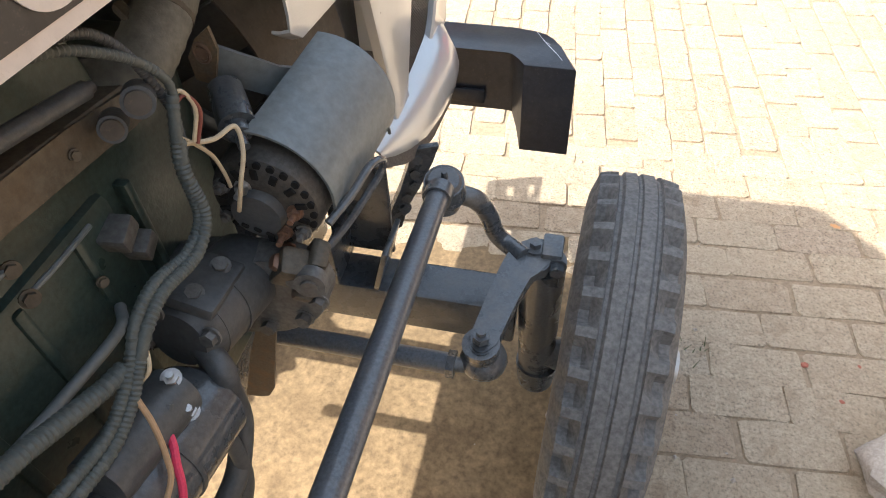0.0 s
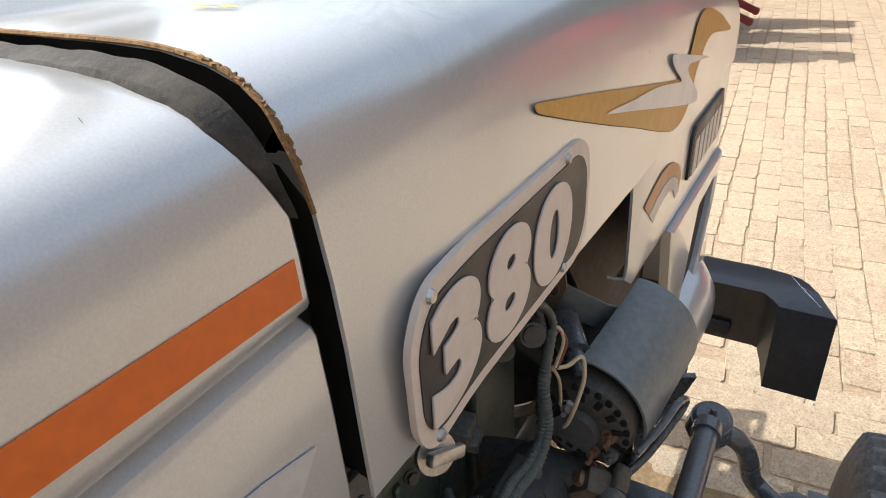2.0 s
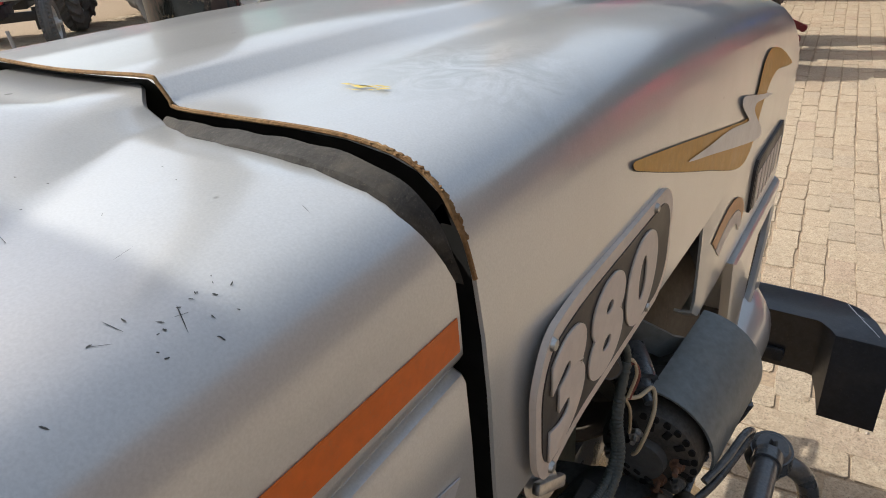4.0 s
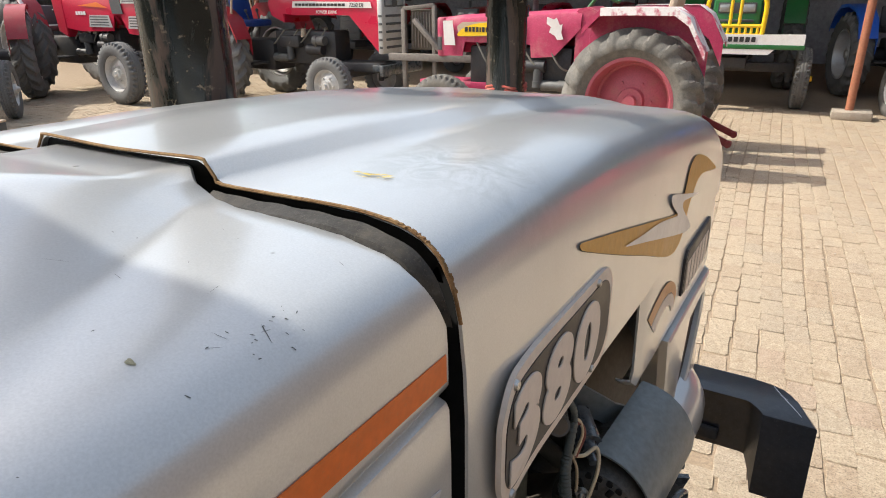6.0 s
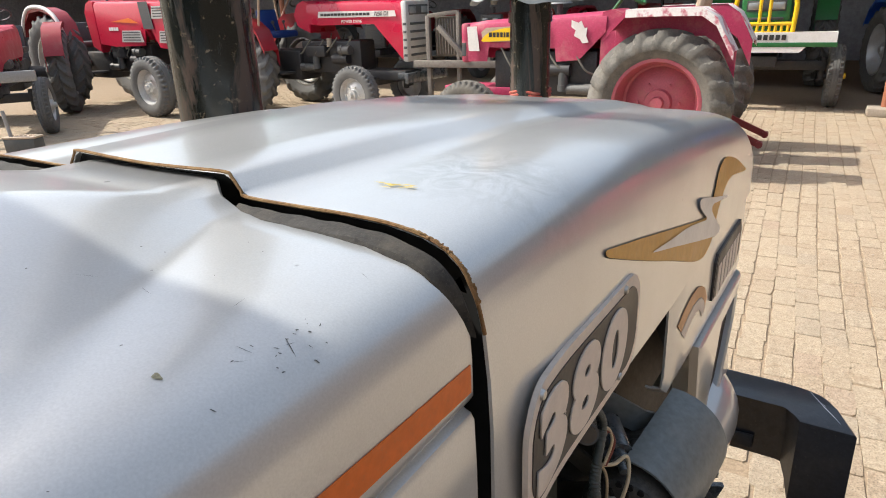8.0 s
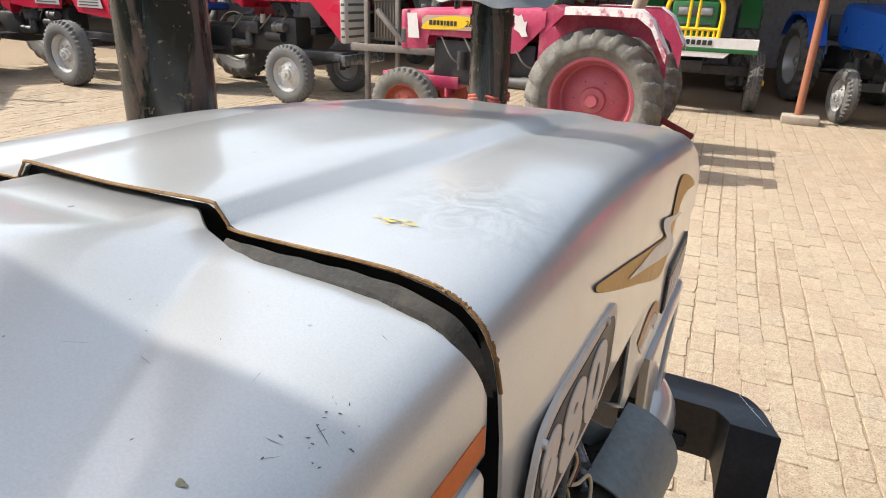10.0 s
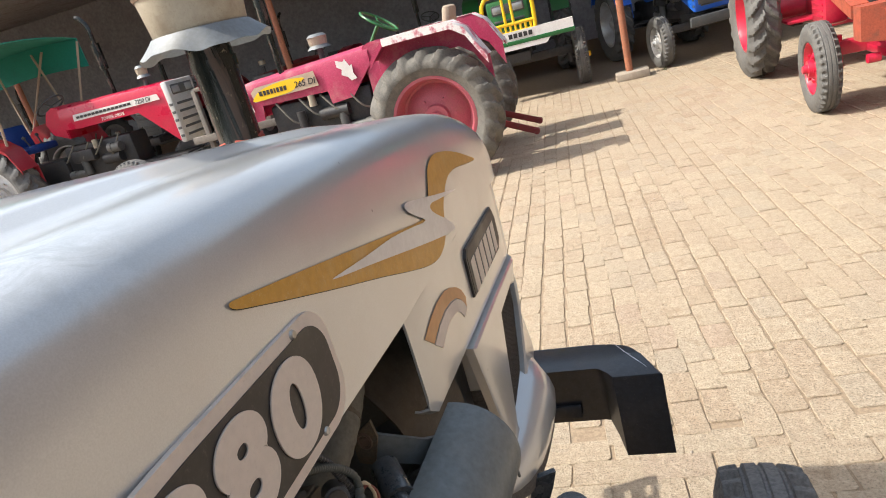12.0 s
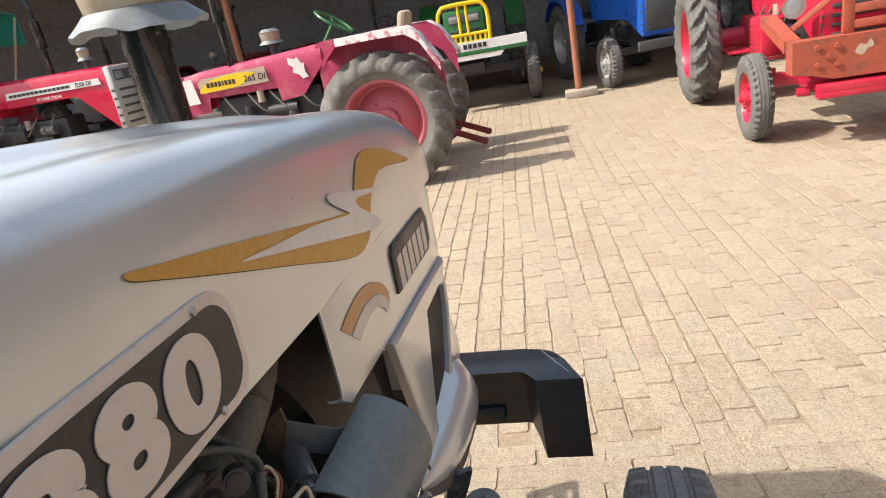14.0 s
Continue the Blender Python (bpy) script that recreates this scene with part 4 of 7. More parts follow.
def side_panel(sx):
    bm = bmesh.new()
    x0 = 0.289
    # ring between the hole and the rim: both outlines sampled by angle about the hole's middle
    cu, cv = 0.235, 0.89

    def along(poly, ang):
        best = None
        d = (math.cos(ang), math.sin(ang))
        for i in range(len(poly)):
            (ax, ay), (bx, by) = poly[i], poly[(i + 1) % len(poly)]
            ex, ey = bx - ax, by - ay
            det = d[0] * -ey + ex * d[1]
            if abs(det) < 1e-9:
                continue
            px, py = ax - cu, ay - cv
            t = (px * -ey + ex * py) / det
            s = (d[0] * py - d[1] * px) / det
            if t > 0 and -1e-6 <= s <= 1 + 1e-6 and (best is None or t > best):
                best = t
        return (cu + best * d[0], cv + best * d[1])

    angs = sorted({math.atan2(v - cv, u - cu) for u, v in PANEL + HOLE} | {radians(a) for a in range(-180, 180, 12)})
    rim_o = [along(PANEL, a) for a in angs]
    rim_i = [along(HOLE, a) for a in angs]

    def X(u):
        return x0 - 0.05 * max(0, (u - 0.40) / 0.075) ** 2

    rows = [[(sx * (X(u) - 0.016), u, v) for u, v in rim_o], [(sx * (X(u) - 0.003), u, v) for u, v in rim_o],
            [(sx * X(u), u + (cu - u) * 0.03, v + (cv - v) * 0.03) for u, v in rim_o],
            [(sx * X(u), u + (u - cu) * 0.05, v + (v - cv) * 0.05) for u, v in rim_i],
            [(sx * (X(u) - 0.004), u, v) for u, v in rim_i], [(sx * (X(u) - 0.016), u, v) for u, v in rim_i]]
    loft(bm, rows, close=True)
    p = part("side_panel", bm, M["silver_side"], tractor, "silver lower side panel of the grille with a mesh opening")
    bm = bmesh.new()
    for i in range(54):
        u = 0.10 + i * 0.0055
        cyl(bm, (sx * 0.2745, u - 0.02, 0.765), (sx * 0.2745, u + 0.02, 1.0), 0.0007, seg=3, caps=False)
    for i in range(46):
        z = 0.765 + i * 0.0052
        cyl(bm, (sx * 0.2755, 0.095, z), (sx * 0.2755, 0.39, z), 0.0007, seg=3, caps=False)
    part("grille_mesh", bm, M["mesh"], p, "fine dark wire mesh", smooth=False)
    return p


side_panel(1)
side_panel(-1)
# front grille between the panels
bm = bmesh.new()
for i in range(40):
    cyl(bm, (-0.23 + i * 0.0118, 0.455, 0.72), (-0.23 + i * 0.0118, 0.475, 1.02), 0.0012, seg=4)
for i in range(26):
    cyl(bm, (-0.235, 0.46, 0.72 + i * 0.0118), (0.235, 0.46, 0.72 + i * 0.0118), 0.0012, seg=4)
part("front_grille", bm, M["mesh"], tractor, "dark wire mesh in the front grille", smooth=False)

# silver flared lip under the side panels, with a rough cast edge below
for sx in (1, -1):
    bm = bmesh.new()
    rows, rows2 = [], []
    path = [(-0.035, 0.806, 0.284, 0.004, 0.012), (0.0, 0.803, 0.288, 0.010, 0.030), (0.05, 0.800, 0.290, 0.018, 0.052), (0.12, 0.797, 0.291, 0.028, 0.074), (0.20, 0.799, 0.291, 0.036, 0.090),
            (0.28, 0.805, 0.290, 0.042, 0.100), (0.33, 0.809, 0.284, 0.044, 0.104), (0.362, 0.810, 0.264, 0.040, 0.104), (0.38, 0.810, 0.21, 0.030, 0.104), (0.385, 0.810, 0.0, 0.028, 0.104)]
    for y, z, x, f, h in path:
        k = 0.35 * f if y > 0.35 else 0.0
        sec = [(-0.014, 0.10), (0.10 * f, 0.0), (0.55 * f, -0.16 * h), (0.86 * f, -0.42 * h), (f, -0.68 * h), (0.97 * f, -0.86 * h), (0.86 * f, -h)]
        rows.append([(sx * (x + dx), y + (k if n > 1 else 0), z + (dz * 0.1 if n == 0 else dz)) for n, (dx, dz) in enumerate(sec)])
        rows2.append([(sx * (x + 0.80 * f), y + k, z - h * 0.97), (sx * (x + 0.72 * f), y + k, z - h * 1.25), (sx * (x + 0.50 * f), y - 0.01, z - h * 1.45), (sx * (x + 0.1 * f - 0.01), y - 0.02, z - h * 1.42)])
    loft(bm, rows)
    thick(bm, 0.004)
    lipob = part("chin_lip", bm, M["silver_side"], tractor, "flared silver lip below the grille panel")
    bm = bmesh.new()
    loft(bm, rows2)
    thick(bm, 0.006)
    part("cast_edge", bm, M["cast_rough"], lipob, "rough grey cast underside of the lip")

# stickers and plates: number plate 380
HX = 0.2815
bm = bmesh.new()


def plate_bend(u):
    """The badge's rear end stands off the bonnet."""
    return 0.006 * min(1.0, max(0.0, (-0.545 - u) / 0.09)) ** 2


def on_plate(u, v, w):
    """The badge sits slightly askew on the bonnet's flank."""
    return (w + plate_bend(u), u, v - 0.035 * (u + 0.50))


def long_way(outline, step=0.012):
    """The same outline with its long edges cut into short ones, so that it can bend."""
    out = []
    for (a, b), (c, d) in zip(outline, outline[1:] + outline[:1]):
        n = max(1, int(math.hypot(c - a, d - b) / step))
        out += [(a + (c - a) * k / n, b + (d - b) * k / n) for k in range(n)]
    return out


def bent_sheet(bm, outline, a, b):
    """A thin plate over an outline, in strips along u, so that it follows the bend."""
    us = sorted({u for u, _ in long_way(outline)})
    us = [u for i, u in enumerate(us) if i == 0 or u - us[i - 1] > 1e-4]
    rows = []
    for u in us:
        vs = []
        for (p, q), (r, t) in zip(outline, outline[1:] + outline[:1]):
            if min(p, r) - 1e-7 <= u <= max(p, r) + 1e-7:
                vs += [q, t] if abs(r - p) < 1e-9 else [q + (t - q) * (u - p) / (r - p)]
        lo, hi = min(vs), max(vs)
        rows.append([on_plate(u, lo, a), on_plate(u, lo, b), on_plate(u, hi, b), on_plate(u, hi, a)])
    vs = loft(bm, rows, close=True)
    bm.faces.new(vs[0])
    bm.faces.new(vs[-1])


bent_sheet(bm, rounded(-0.640, 1.2225, -0.3765, 1.3230, 0.033, 10), 0.2775, HX)
part("number_badge", bm, M["white"], hood, "off-white riveted plate with black field reading 380")
bm = bmesh.new()
bent_sheet(bm, rounded(-0.6335, 1.2320, -0.3850, 1.3130, 0.029, 10), HX - 0.001, HX + 0.0008)
part("badge_field", bm, M["decal_black"], hood, "faded black field of the badge")
SIDE_ROT = Matrix(((0, 0, 1, 0), (1, 0, 0, 0), (0, 1, 0, 0), (0, 0, 0, 1)))
for ch, u, zb, wd, ht in (("3", -0.6270, 1.2375, 0.060, 0.0715), ("8", -0.5585, 1.2368, 0.061, 0.0715), ("0", -0.4910, 1.2360, 0.068, 0.0710)):
    me = lettering(ch, 0.1, 0.0052, 0.0)
    me.materials.append(M["white"])
    xs = [v.co.x for v in me.vertices]
    yv = [v.co.y for v in me.vertices]
    w, h = max(xs) - min(xs), max(yv) - min(yv)
    for v in me.vertices:
        v.co.x = (v.co.x - min(xs)) / w * wd
        v.co.y = (v.co.y - min(yv)) / h * ht
        v.co.x += 0.06 * v.co.y
        v.co.y -= 0.035 * (v.co.x + u + 0.50)
        v.co.z += plate_bend(v.co.x + u)
    bmd = bmesh.new()
    bmd.from_mesh(me)
    bmesh.ops.remove_doubles(bmd, verts=bmd.verts, dist=1e-5)
    bmd.to_mesh(me)
    bmd.free()
    d = new("digit", me)
    d.parent = hood
    d.matrix_basis = Matrix.Translation((HX + 0.0018, u, zb)) @ SIDE_ROT
for u, v in ((-0.6165, 1.3205), (-0.428, 1.3142), (-0.430, 1.2288), (-0.6180, 1.2345)):
    bm = bmesh.new()
    e = plate_bend(u)
    cyl(bm, (HX + e - 0.001, u, v), (HX + e + 0.0025, u, v), 0.0045, 0.003, seg=12)
    part("rivet", bm, M["steel"], hood)


def side_x(y, z):
    """Where the bonnet's right side lies at a height."""
    r = hood_row(y)
    half = r[:len(SEC)]
    for a, b in zip(half, half[1:]):
        if a[2] <= z <= b[2]:
            t = (z - a[2]) / max(1e-6, b[2] - a[2])
            return a[0] + (b[0] - a[0]) * t
    return half[0][0]


def skin_sticker(name, outline, mat, lift, parent, label):
    """A thin sticker that follows the curve of the bonnet's side."""
    bm = bmesh.new()
    vs = [bm.verts.new((0, u, v)) for u, v in outline]
    f = bm.faces.new(vs)
    f.normal_update()
    bmesh.ops.triangulate(bm, faces=[f])
    for it in range(6):
        es = [e for e in bm.edges if e.calc_length() > 0.006]
        if not es:
            break
        bmesh.ops.subdivide_edges(bm, edges=es, cuts=1)
        bmesh.ops.triangulate(bm, faces=bm.faces[:])
    for v in bm.verts:
        v.co.x = side_x(v.co.y, v.co.z) + lift
    for f in bm.faces:
        f.normal_update()
        if f.normal.x < 0:
            f.normal_flip()
    me = bpy.data.meshes.new(name)
    bm.to_mesh(me)
    bm.free()
    me.materials.append(mat)
    ob = new(name, me)
    ob.parent = parent
    return tagged(ob, label)


SWOOSH = [(-0.4767, 1.3645), (-0.4736, 1.3658), (-0.4626, 1.3637), (-0.4179, 1.3537), (-0.3632, 1.3411), (-0.2865, 1.3227), (-0.1839, 1.2983), (-0.0809, 1.2742), (-0.0519, 1.273), (-0.03, 1.2815),
          (-0.0022, 1.3054), (0.0175, 1.319), (0.0529, 1.3243), (0.1034, 1.3174), (0.1808, 1.2967), (0.2516, 1.2713), (0.300, 1.2525), (0.239, 1.2615), (0.1572, 1.2773), (0.1079, 1.2809), (0.0764, 1.2753),
          (0.0535, 1.2647), (0.0351, 1.2531), (0.0237, 1.2365), (0.0131, 1.2228), (-0.0101, 1.2116), (-0.0445, 1.209), (-0.0898, 1.2181), (-0.1594, 1.2422), (-0.2369, 1.2716), (-0.3235, 1.303), (-0.4062, 1.3338), (-0.4457, 1.349), (-0.4713, 1.3592)]
SWOOSH = smooth_outline(SWOOSH, 3)
DARK_RIM = [(u + 0.001, max(1.2062, v - 0.0012)) for u, v in SWOOSH]
skin_sticker("flash_shadow", DARK_RIM, M["decal_black"], 0.0009, hood, "dark outline of the gold flash sticker")
skin_sticker("gold_flash", SWOOSH, M["gold"], 0.0019, hood, "faded gold flash sticker along the bonnet side")
SILV = [(0.1182, 1.2527), (0.0016, 1.2819), (-0.0651, 1.2988), (-0.1022, 1.3079), (-0.1199, 1.3091), (-0.1178, 1.301), (-0.0957, 1.2875), (-0.0614, 1.2679), (-0.1207, 1.2807), (-0.187, 1.295),
        (-0.2671, 1.3069), (-0.3094, 1.3139), (-0.3415, 1.3186), (-0.3087, 1.3088), (-0.2549, 1.2939), (-0.1907, 1.2756), (-0.1122, 1.2533), (-0.0317, 1.2309), (0.0367, 1.2135), (0.0624, 1.2115),
        (0.0501, 1.2248), (0.0181, 1.2428), (-0.0185, 1.2636), (-0.0289, 1.2745), (-0.0156, 1.2766), (0.0172, 1.2704)]
skin_sticker("silver_flash", smooth_outline(SILV, 3), M["pale"], 0.0030, hood, "pale silver bolt on the gold flash sticker")

# arc sticker on the shell
def flat_sticker(name, outline, mat, x, parent, label, t=0.0007):
    bm = bmesh.new()
    prism(bm, outline, x, x + t, on_side)
    return part(name, bm, mat, parent, label, smooth=False)


ARC = [(-0.176, 1.160), (-0.14, 1.167), (-0.10, 1.170), (-0.06, 1.166), (-0.033, 1.158), (-0.005, 1.145), (0.015, 1.131), (0.030, 1.112)]
ARC2 = [(-0.150, 1.139), (-0.115, 1.146), (-0.08, 1.148), (-0.045, 1.143), (-0.018, 1.134), (0.002, 1.122), (0.014, 1.110), (0.020, 1.098)]
ARC3 = [(-0.122, 1.116), (-0.095, 1.123), (-0.07, 1.125), (-0.045, 1.122), (-0.025, 1.116), (-0.012, 1.108), (-0.004, 1.100), (0.0, 1.094)]
flat_sticker("arc_sticker", ARC + ARC2[::-1], M["tan"], 0.2813, shell, "tan curved stripe sticker")
flat_sticker("arc_sticker", [(u + 0.003, v - 0.003) for u, v in ARC2] + ARC3[::-1], M["white"], 0.2813, shell, "off-white curved stripe sticker")

# maker's plate, with plain blocks for its letters
bm = bmesh.new()
PLATE = [(0.070, 1.090), (0.315, 1.070), (0.338, 1.085), (0.338, 1.125), (0.318, 1.153), (0.085, 1.166), (0.072, 1.155)]
prism(bm, PLATE, 0.278, 0.2845, on_side)
part("maker_plate", bm, M["decal_black"], shell, "dark name plate with pale letters on the shell")
bm = bmesh.new()
prism(bm, [(u + (0.196 - u) * 0.05, v + (1.118 - v) * 0.07) for u, v in PLATE], 0.284, 0.2852, on_side)
part("plate_field", bm, M["decal_black"], shell)
for k in range(6):
    u = 0.092 + k * 0.037
    zc = 1.128 - 0.055 * (u - 0.07)
    bm = bmesh.new()
    box(bm, (0.2855, u + 0.013, zc - 0.012), (0.0012, 0.027, 0.054), bevel=0.0005, seg=1)
    part("plate_block", bm, M["white"], shell)

# bumper
BT, BB = 0.686, 0.472
bm = bmesh.new()
top = [(0.0, 0.578), (0.40, 0.574), (0.447, 0.570), (0.474, 0.559), (0.491, 0.542), (0.506, 0.514), (0.545, 0.429), (0.440, 0.429), (0.428, 0.448), (0.414, 0.470), (0.403, 0.474), (0.0, 0.474)]
outl = [(u, v) for u, v in top] + [(-u, v) for u, v in top[::-1][1:-1]]
nz = [(BT - 0.006, -0.004), (BT, 0.0)]


def bumper_depth(u, v):
    return BB if abs(u) > 0.43 else (0.515 if abs(u) > 0.415 else 0.542)


hi = [bm.verts.new((u, v, BT)) for u, v in outl]
lo = [bm.verts.new((u * 1.008, v, bumper_depth(u, v) if v < 0.5 else (BB + 0.02 if abs(u) > 0.42 else 0.545))) for u, v in outl]
k = len(outl)
for i in range(k):
    bm.faces.new((hi[i], hi[(i + 1) % k], lo[(i + 1) % k], lo[i]))
fc = bm.faces.new(hi)
bm.faces.new(lo[::-1])
bmesh.ops.bevel(bm, geom=[e for e in fc.edges], offset=0.005, segments=2, profile=0.5, affect="EDGES")
bumper = part("bumper", bm, M["black"], tractor, "heavy black steel front bumper with turned-back ends")
bm = bmesh.new()
box(bm, (0.305, 0.468, 0.575), (0.10, 0.008, 0.034), bevel=0.003)
part("tow_plate", bm, M["black"], bumper)
for sx in (1, -1):
    bm = bmesh.new()
    box(bm, (sx * 0.2, 0.36, 0.60), (0.02, 0.26, 0.1), bevel=0.003)
    part("bumper_arm", bm, M["chassis"], bumper)

# long pale scratch across the bumper's top
bm = bmesh.new()
for (xa, ya), (xb, yb), w in (((0.452, 0.560), (0.480, 0.512), 0.0012), ((0.480, 0.512), (0.500, 0.482), 0.0018), ((0.500, 0.482), (0.514, 0.458), 0.0010), ((0.468, 0.529), (0.484, 0.514), 0.0008)):
    d = Vector((xb - xa, yb - ya, 0))
    mid = Vector(((xa + xb) / 2, (ya + yb) / 2, BT + 0.0003))
    box(bm, mid, (d.length, w, 0.0008), Euler((0, 0, math.atan2(d.y, d.x))).to_matrix(), bevel=0.0001, seg=1)
part("scratch", bm, M["pale"], bumper, "pale scratch through the black paint")
# drilled tab standing on the far end of the bumper
bm = bmesh.new()
for yc, zc, wy, wz in ((0.532, 0.710, 0.120, 0.070), (0.489, 0.758, 0.034, 0.026), (0.572, 0.758, 0.040, 0.026), (0.532, 0.793, 0.120, 0.044),
                       (0.489, 0.828, 0.034, 0.026), (0.572, 0.828, 0.040, 0.026), (0.532, 0.850, 0.110, 0.018)):
    box(bm, (-0.29, yc + 0.055, zc), (0.008, wy, wz), bevel=0.001)
part("drilled_tab", bm, M["black"], bumper, "black steel tab with two holes")

# front axle, kingpins, steering arms
bm = bmesh.new()
box(bm, (0, 0.01, 0.452), (1.0, 0.084, 0.096), bevel=0.006)
axle = part("front_axle", bm, M["chassis"], tractor, "black box-section front axle beam", at=pose(0, -0.006, -0.014))
for sx in (1, -1):
    bm = bmesh.new()
    cyl(bm, (sx * 0.548, 0.01, 0.25), (sx * 0.535, 0.005, 0.60), 0.034, 0.040, seg=24)
    cyl(bm, (sx * 0.550, 0.01, 0.235), (sx * 0.549, 0.01, 0.30), 0.036, 0.042, seg=24)
    cyl(bm, (sx * 0.53, 0.01, 0.335), (sx * 0.66, 0.01, 0.335), 0.034, 0.03, seg=20)
    part("kingpin", bm, M["chassis"], axle)
bm = bmesh.new()
arm_z = 0.635
prism(bm, smooth_outline([(0.545, -0.035), (0.548, 0.012), (0.525, 0.022), (0.495, 0.012), (0.478, -0.02), (0.465, -0.08), (0.452, -0.165), (0.448, -0.2), (0.465, -0.218), (0.485, -0.205), (0.495, -0.165), (0.510, -0.10), (0.525, -0.055)], 4), arm_z - 0.022, arm_z, lambda u, v, w: (u, v, w))
bmesh.ops.bevel(bm, geom=[e for e in bm.edges if abs(e.verts[0].co.z - e.verts[1].co.z) < 1e-5 and e.verts[0].co.z > arm_z - 0.001], offset=0.003, segments=2, affect="EDGES")
part("steering_arm", bm, M["chassis"], axle, "black forged steering arm clamped on the kingpin")
bm = bmesh.new()
tube(bm, [(0.505, -0.02, 0.632), (0.470, 0.01, 0.628), (0.452, 0.012, 0.648), (0.440, 0.0, 0.70), (0.424, -0.012, 0.735), (0.395, -0.018, 0.748), (0.378, -0.026, 0.75)], 0.0155, seg=14, n=6)
part("raised_arm", bm, M["chassis"], axle, "curved black forged arm up to the drag link")
bm = bmesh.new()
box(bm, (0.548, 0.004, 0.628), (0.034, 0.05, 0.034), bevel=0.004)
cyl(bm, (0.520, 0.0, 0.634), (0.520, 0.0, 0.640), 0.018, seg=24)
cyl(bm, (0.520, 0.0, 0.640), (0.520, 0.0, 0.650), 0.010, seg=6)
bolt(bm, (0.558, -0.022, 0.622), (0.1, -1, 0), 0.012, 0.016)
part("clamp_bolt", bm, M["chassis"], axle)
# tie rod
bm = bmesh.new()
TR = 0.585
cyl(bm, (0.425, -0.208, TR - 0.004), (-0.43, -0.208, TR), 0.0165, seg=20)
part("tie_rod", bm, M["rod"], axle, "black steel tie rod")
bm = bmesh.new()
cyl(bm, (0.452, -0.205, TR - 0.004), (0.425, -0.208, TR - 0.004), 0.012, seg=16)
cyl(bm, (0.418, -0.208, TR - 0.004), (0.430, -0.208, TR - 0.004), 0.021, seg=6)
ball(bm, (0.470, -0.192, TR), 0.036, (1, 1, 0.85))
cyl(bm, (0.468, -0.195, TR + 0.012), (0.466, -0.197, TR + 0.046), 0.025, 0.028, seg=20)
cyl(bm, (0.466, -0.197, TR + 0.055), (0.466, -0.197, TR + 0.068), 0.013, seg=6)
cyl(bm, (0.466, -0.197, TR + 0.068), (0.466, -0.197, TR + 0.076), 0.007, seg=10)
part("tie_rod_end", bm, M["chassis"], axle, "greasy black ball joint with castle nut")
# drag link
bm = bmesh.new()
cyl(bm, (0.381, -0.058, 0.793), (0.385, -1.25, 0.905), 0.0165, seg=24)
part("drag_link", bm, M["rod"], axle, "round glossy black steel drag link")
bm = bmesh.new()
cyl(bm, (0.379, -0.032, 0.742), (0.381, -0.040, 0.768), 0.026, 0.031, seg=28)
cyl(bm, (0.381, -0.040, 0.768), (0.383, -0.047, 0.796), 0.033, 0.029, seg=28)
cyl(bm, (0.383, -0.047, 0.796), (0.3835, -0.048, 0.801), 0.027, 0.022, seg=28)
cyl(bm, (0.3835, -0.044, 0.801), (0.3835, -0.045, 0.812), 0.006, 0.004, seg=8)
cyl(bm, (0.381, -0.062, 0.7935), (0.381, -0.085, 0.7955), 0.0205, seg=20)
part("ball_joint", bm, M["chassis"], axle, "black ball joint cap with grease nipple")

for sx in (1, -1):
    toe = -3.0
    wheel(tractor, "front_main", pose(sx * 0.672, 0.01, 0.340, 0, 0, toe), sx, "tyre_main", "rim", "front_wheel", 0.343, 0.168, 0.205, 0.05)
for sx in (1, -1):
    wheel(tractor, "rear_main", pose(sx * 0.68, -1.95, 0.66), sx, "tyre", "rim", "rear_wheel", 0.66, 0.34, 0.36, 0.06, 20)

# engine bay
bm = bmesh.new()
box(bm, (0, -0.52, 0.86), (0.30, 0.62, 0.46), bevel=0.02)
engine = part("engine_block", bm, M["engine"], tractor, "dark green oily engine block")
for sx in (1, -1):
    bm = bmesh.new()
    box(bm, (sx * 0.145, -0.60, 0.90), (0.03, 0.44, 0.24), bevel=0.012)
    part("side_cover", bm, M["engine"], engine)
bm = bmesh.new()
box(bm, (0, -1.3, 0.72), (0.36, 1.0, 0.44), bevel=0.03)
part("gearbox", bm, M["engine"], tractor)
bm = bmesh.new()
box(bm, (0, -0.16, 0.60), (0.24, 0.5, 0.22), bevel=0.02)
part("front_support", bm, M["chassis"], tractor, "black cast front support under the radiator")
# manifold rail with two plugs
bm = bmesh.new()
prism(bm, [(-0.70, 1.10), (-0.50, 1.092), (-0.345, 1.068), (-0.325, 1.085), (-0.33, 1.104), (-0.42, 1.116), (-0.70, 1.150)], 0.12, 0.196, on_side)
bmesh.ops.bevel(bm, geom=bm.edges[:], offset=0.004, segments=2, affect="EDGES")
rail = part("manifold", bm, M["engine_rust"], engine, "grimy brown manifold rail along the engine")
bm = bmesh.new()
prism(bm, [(-0.70, 1.150), (-0.42, 1.116), (-0.345, 1.104), (-0.36, 1.17), (-0.70, 1.20)], 0.10, 0.175, on_side)
bmesh.ops.bevel(bm, geom=bm.edges[:], offset=0.008, segments=2, affect="EDGES")
part("head_cover", bm, M["engine"], engine, "oily dark head cover")
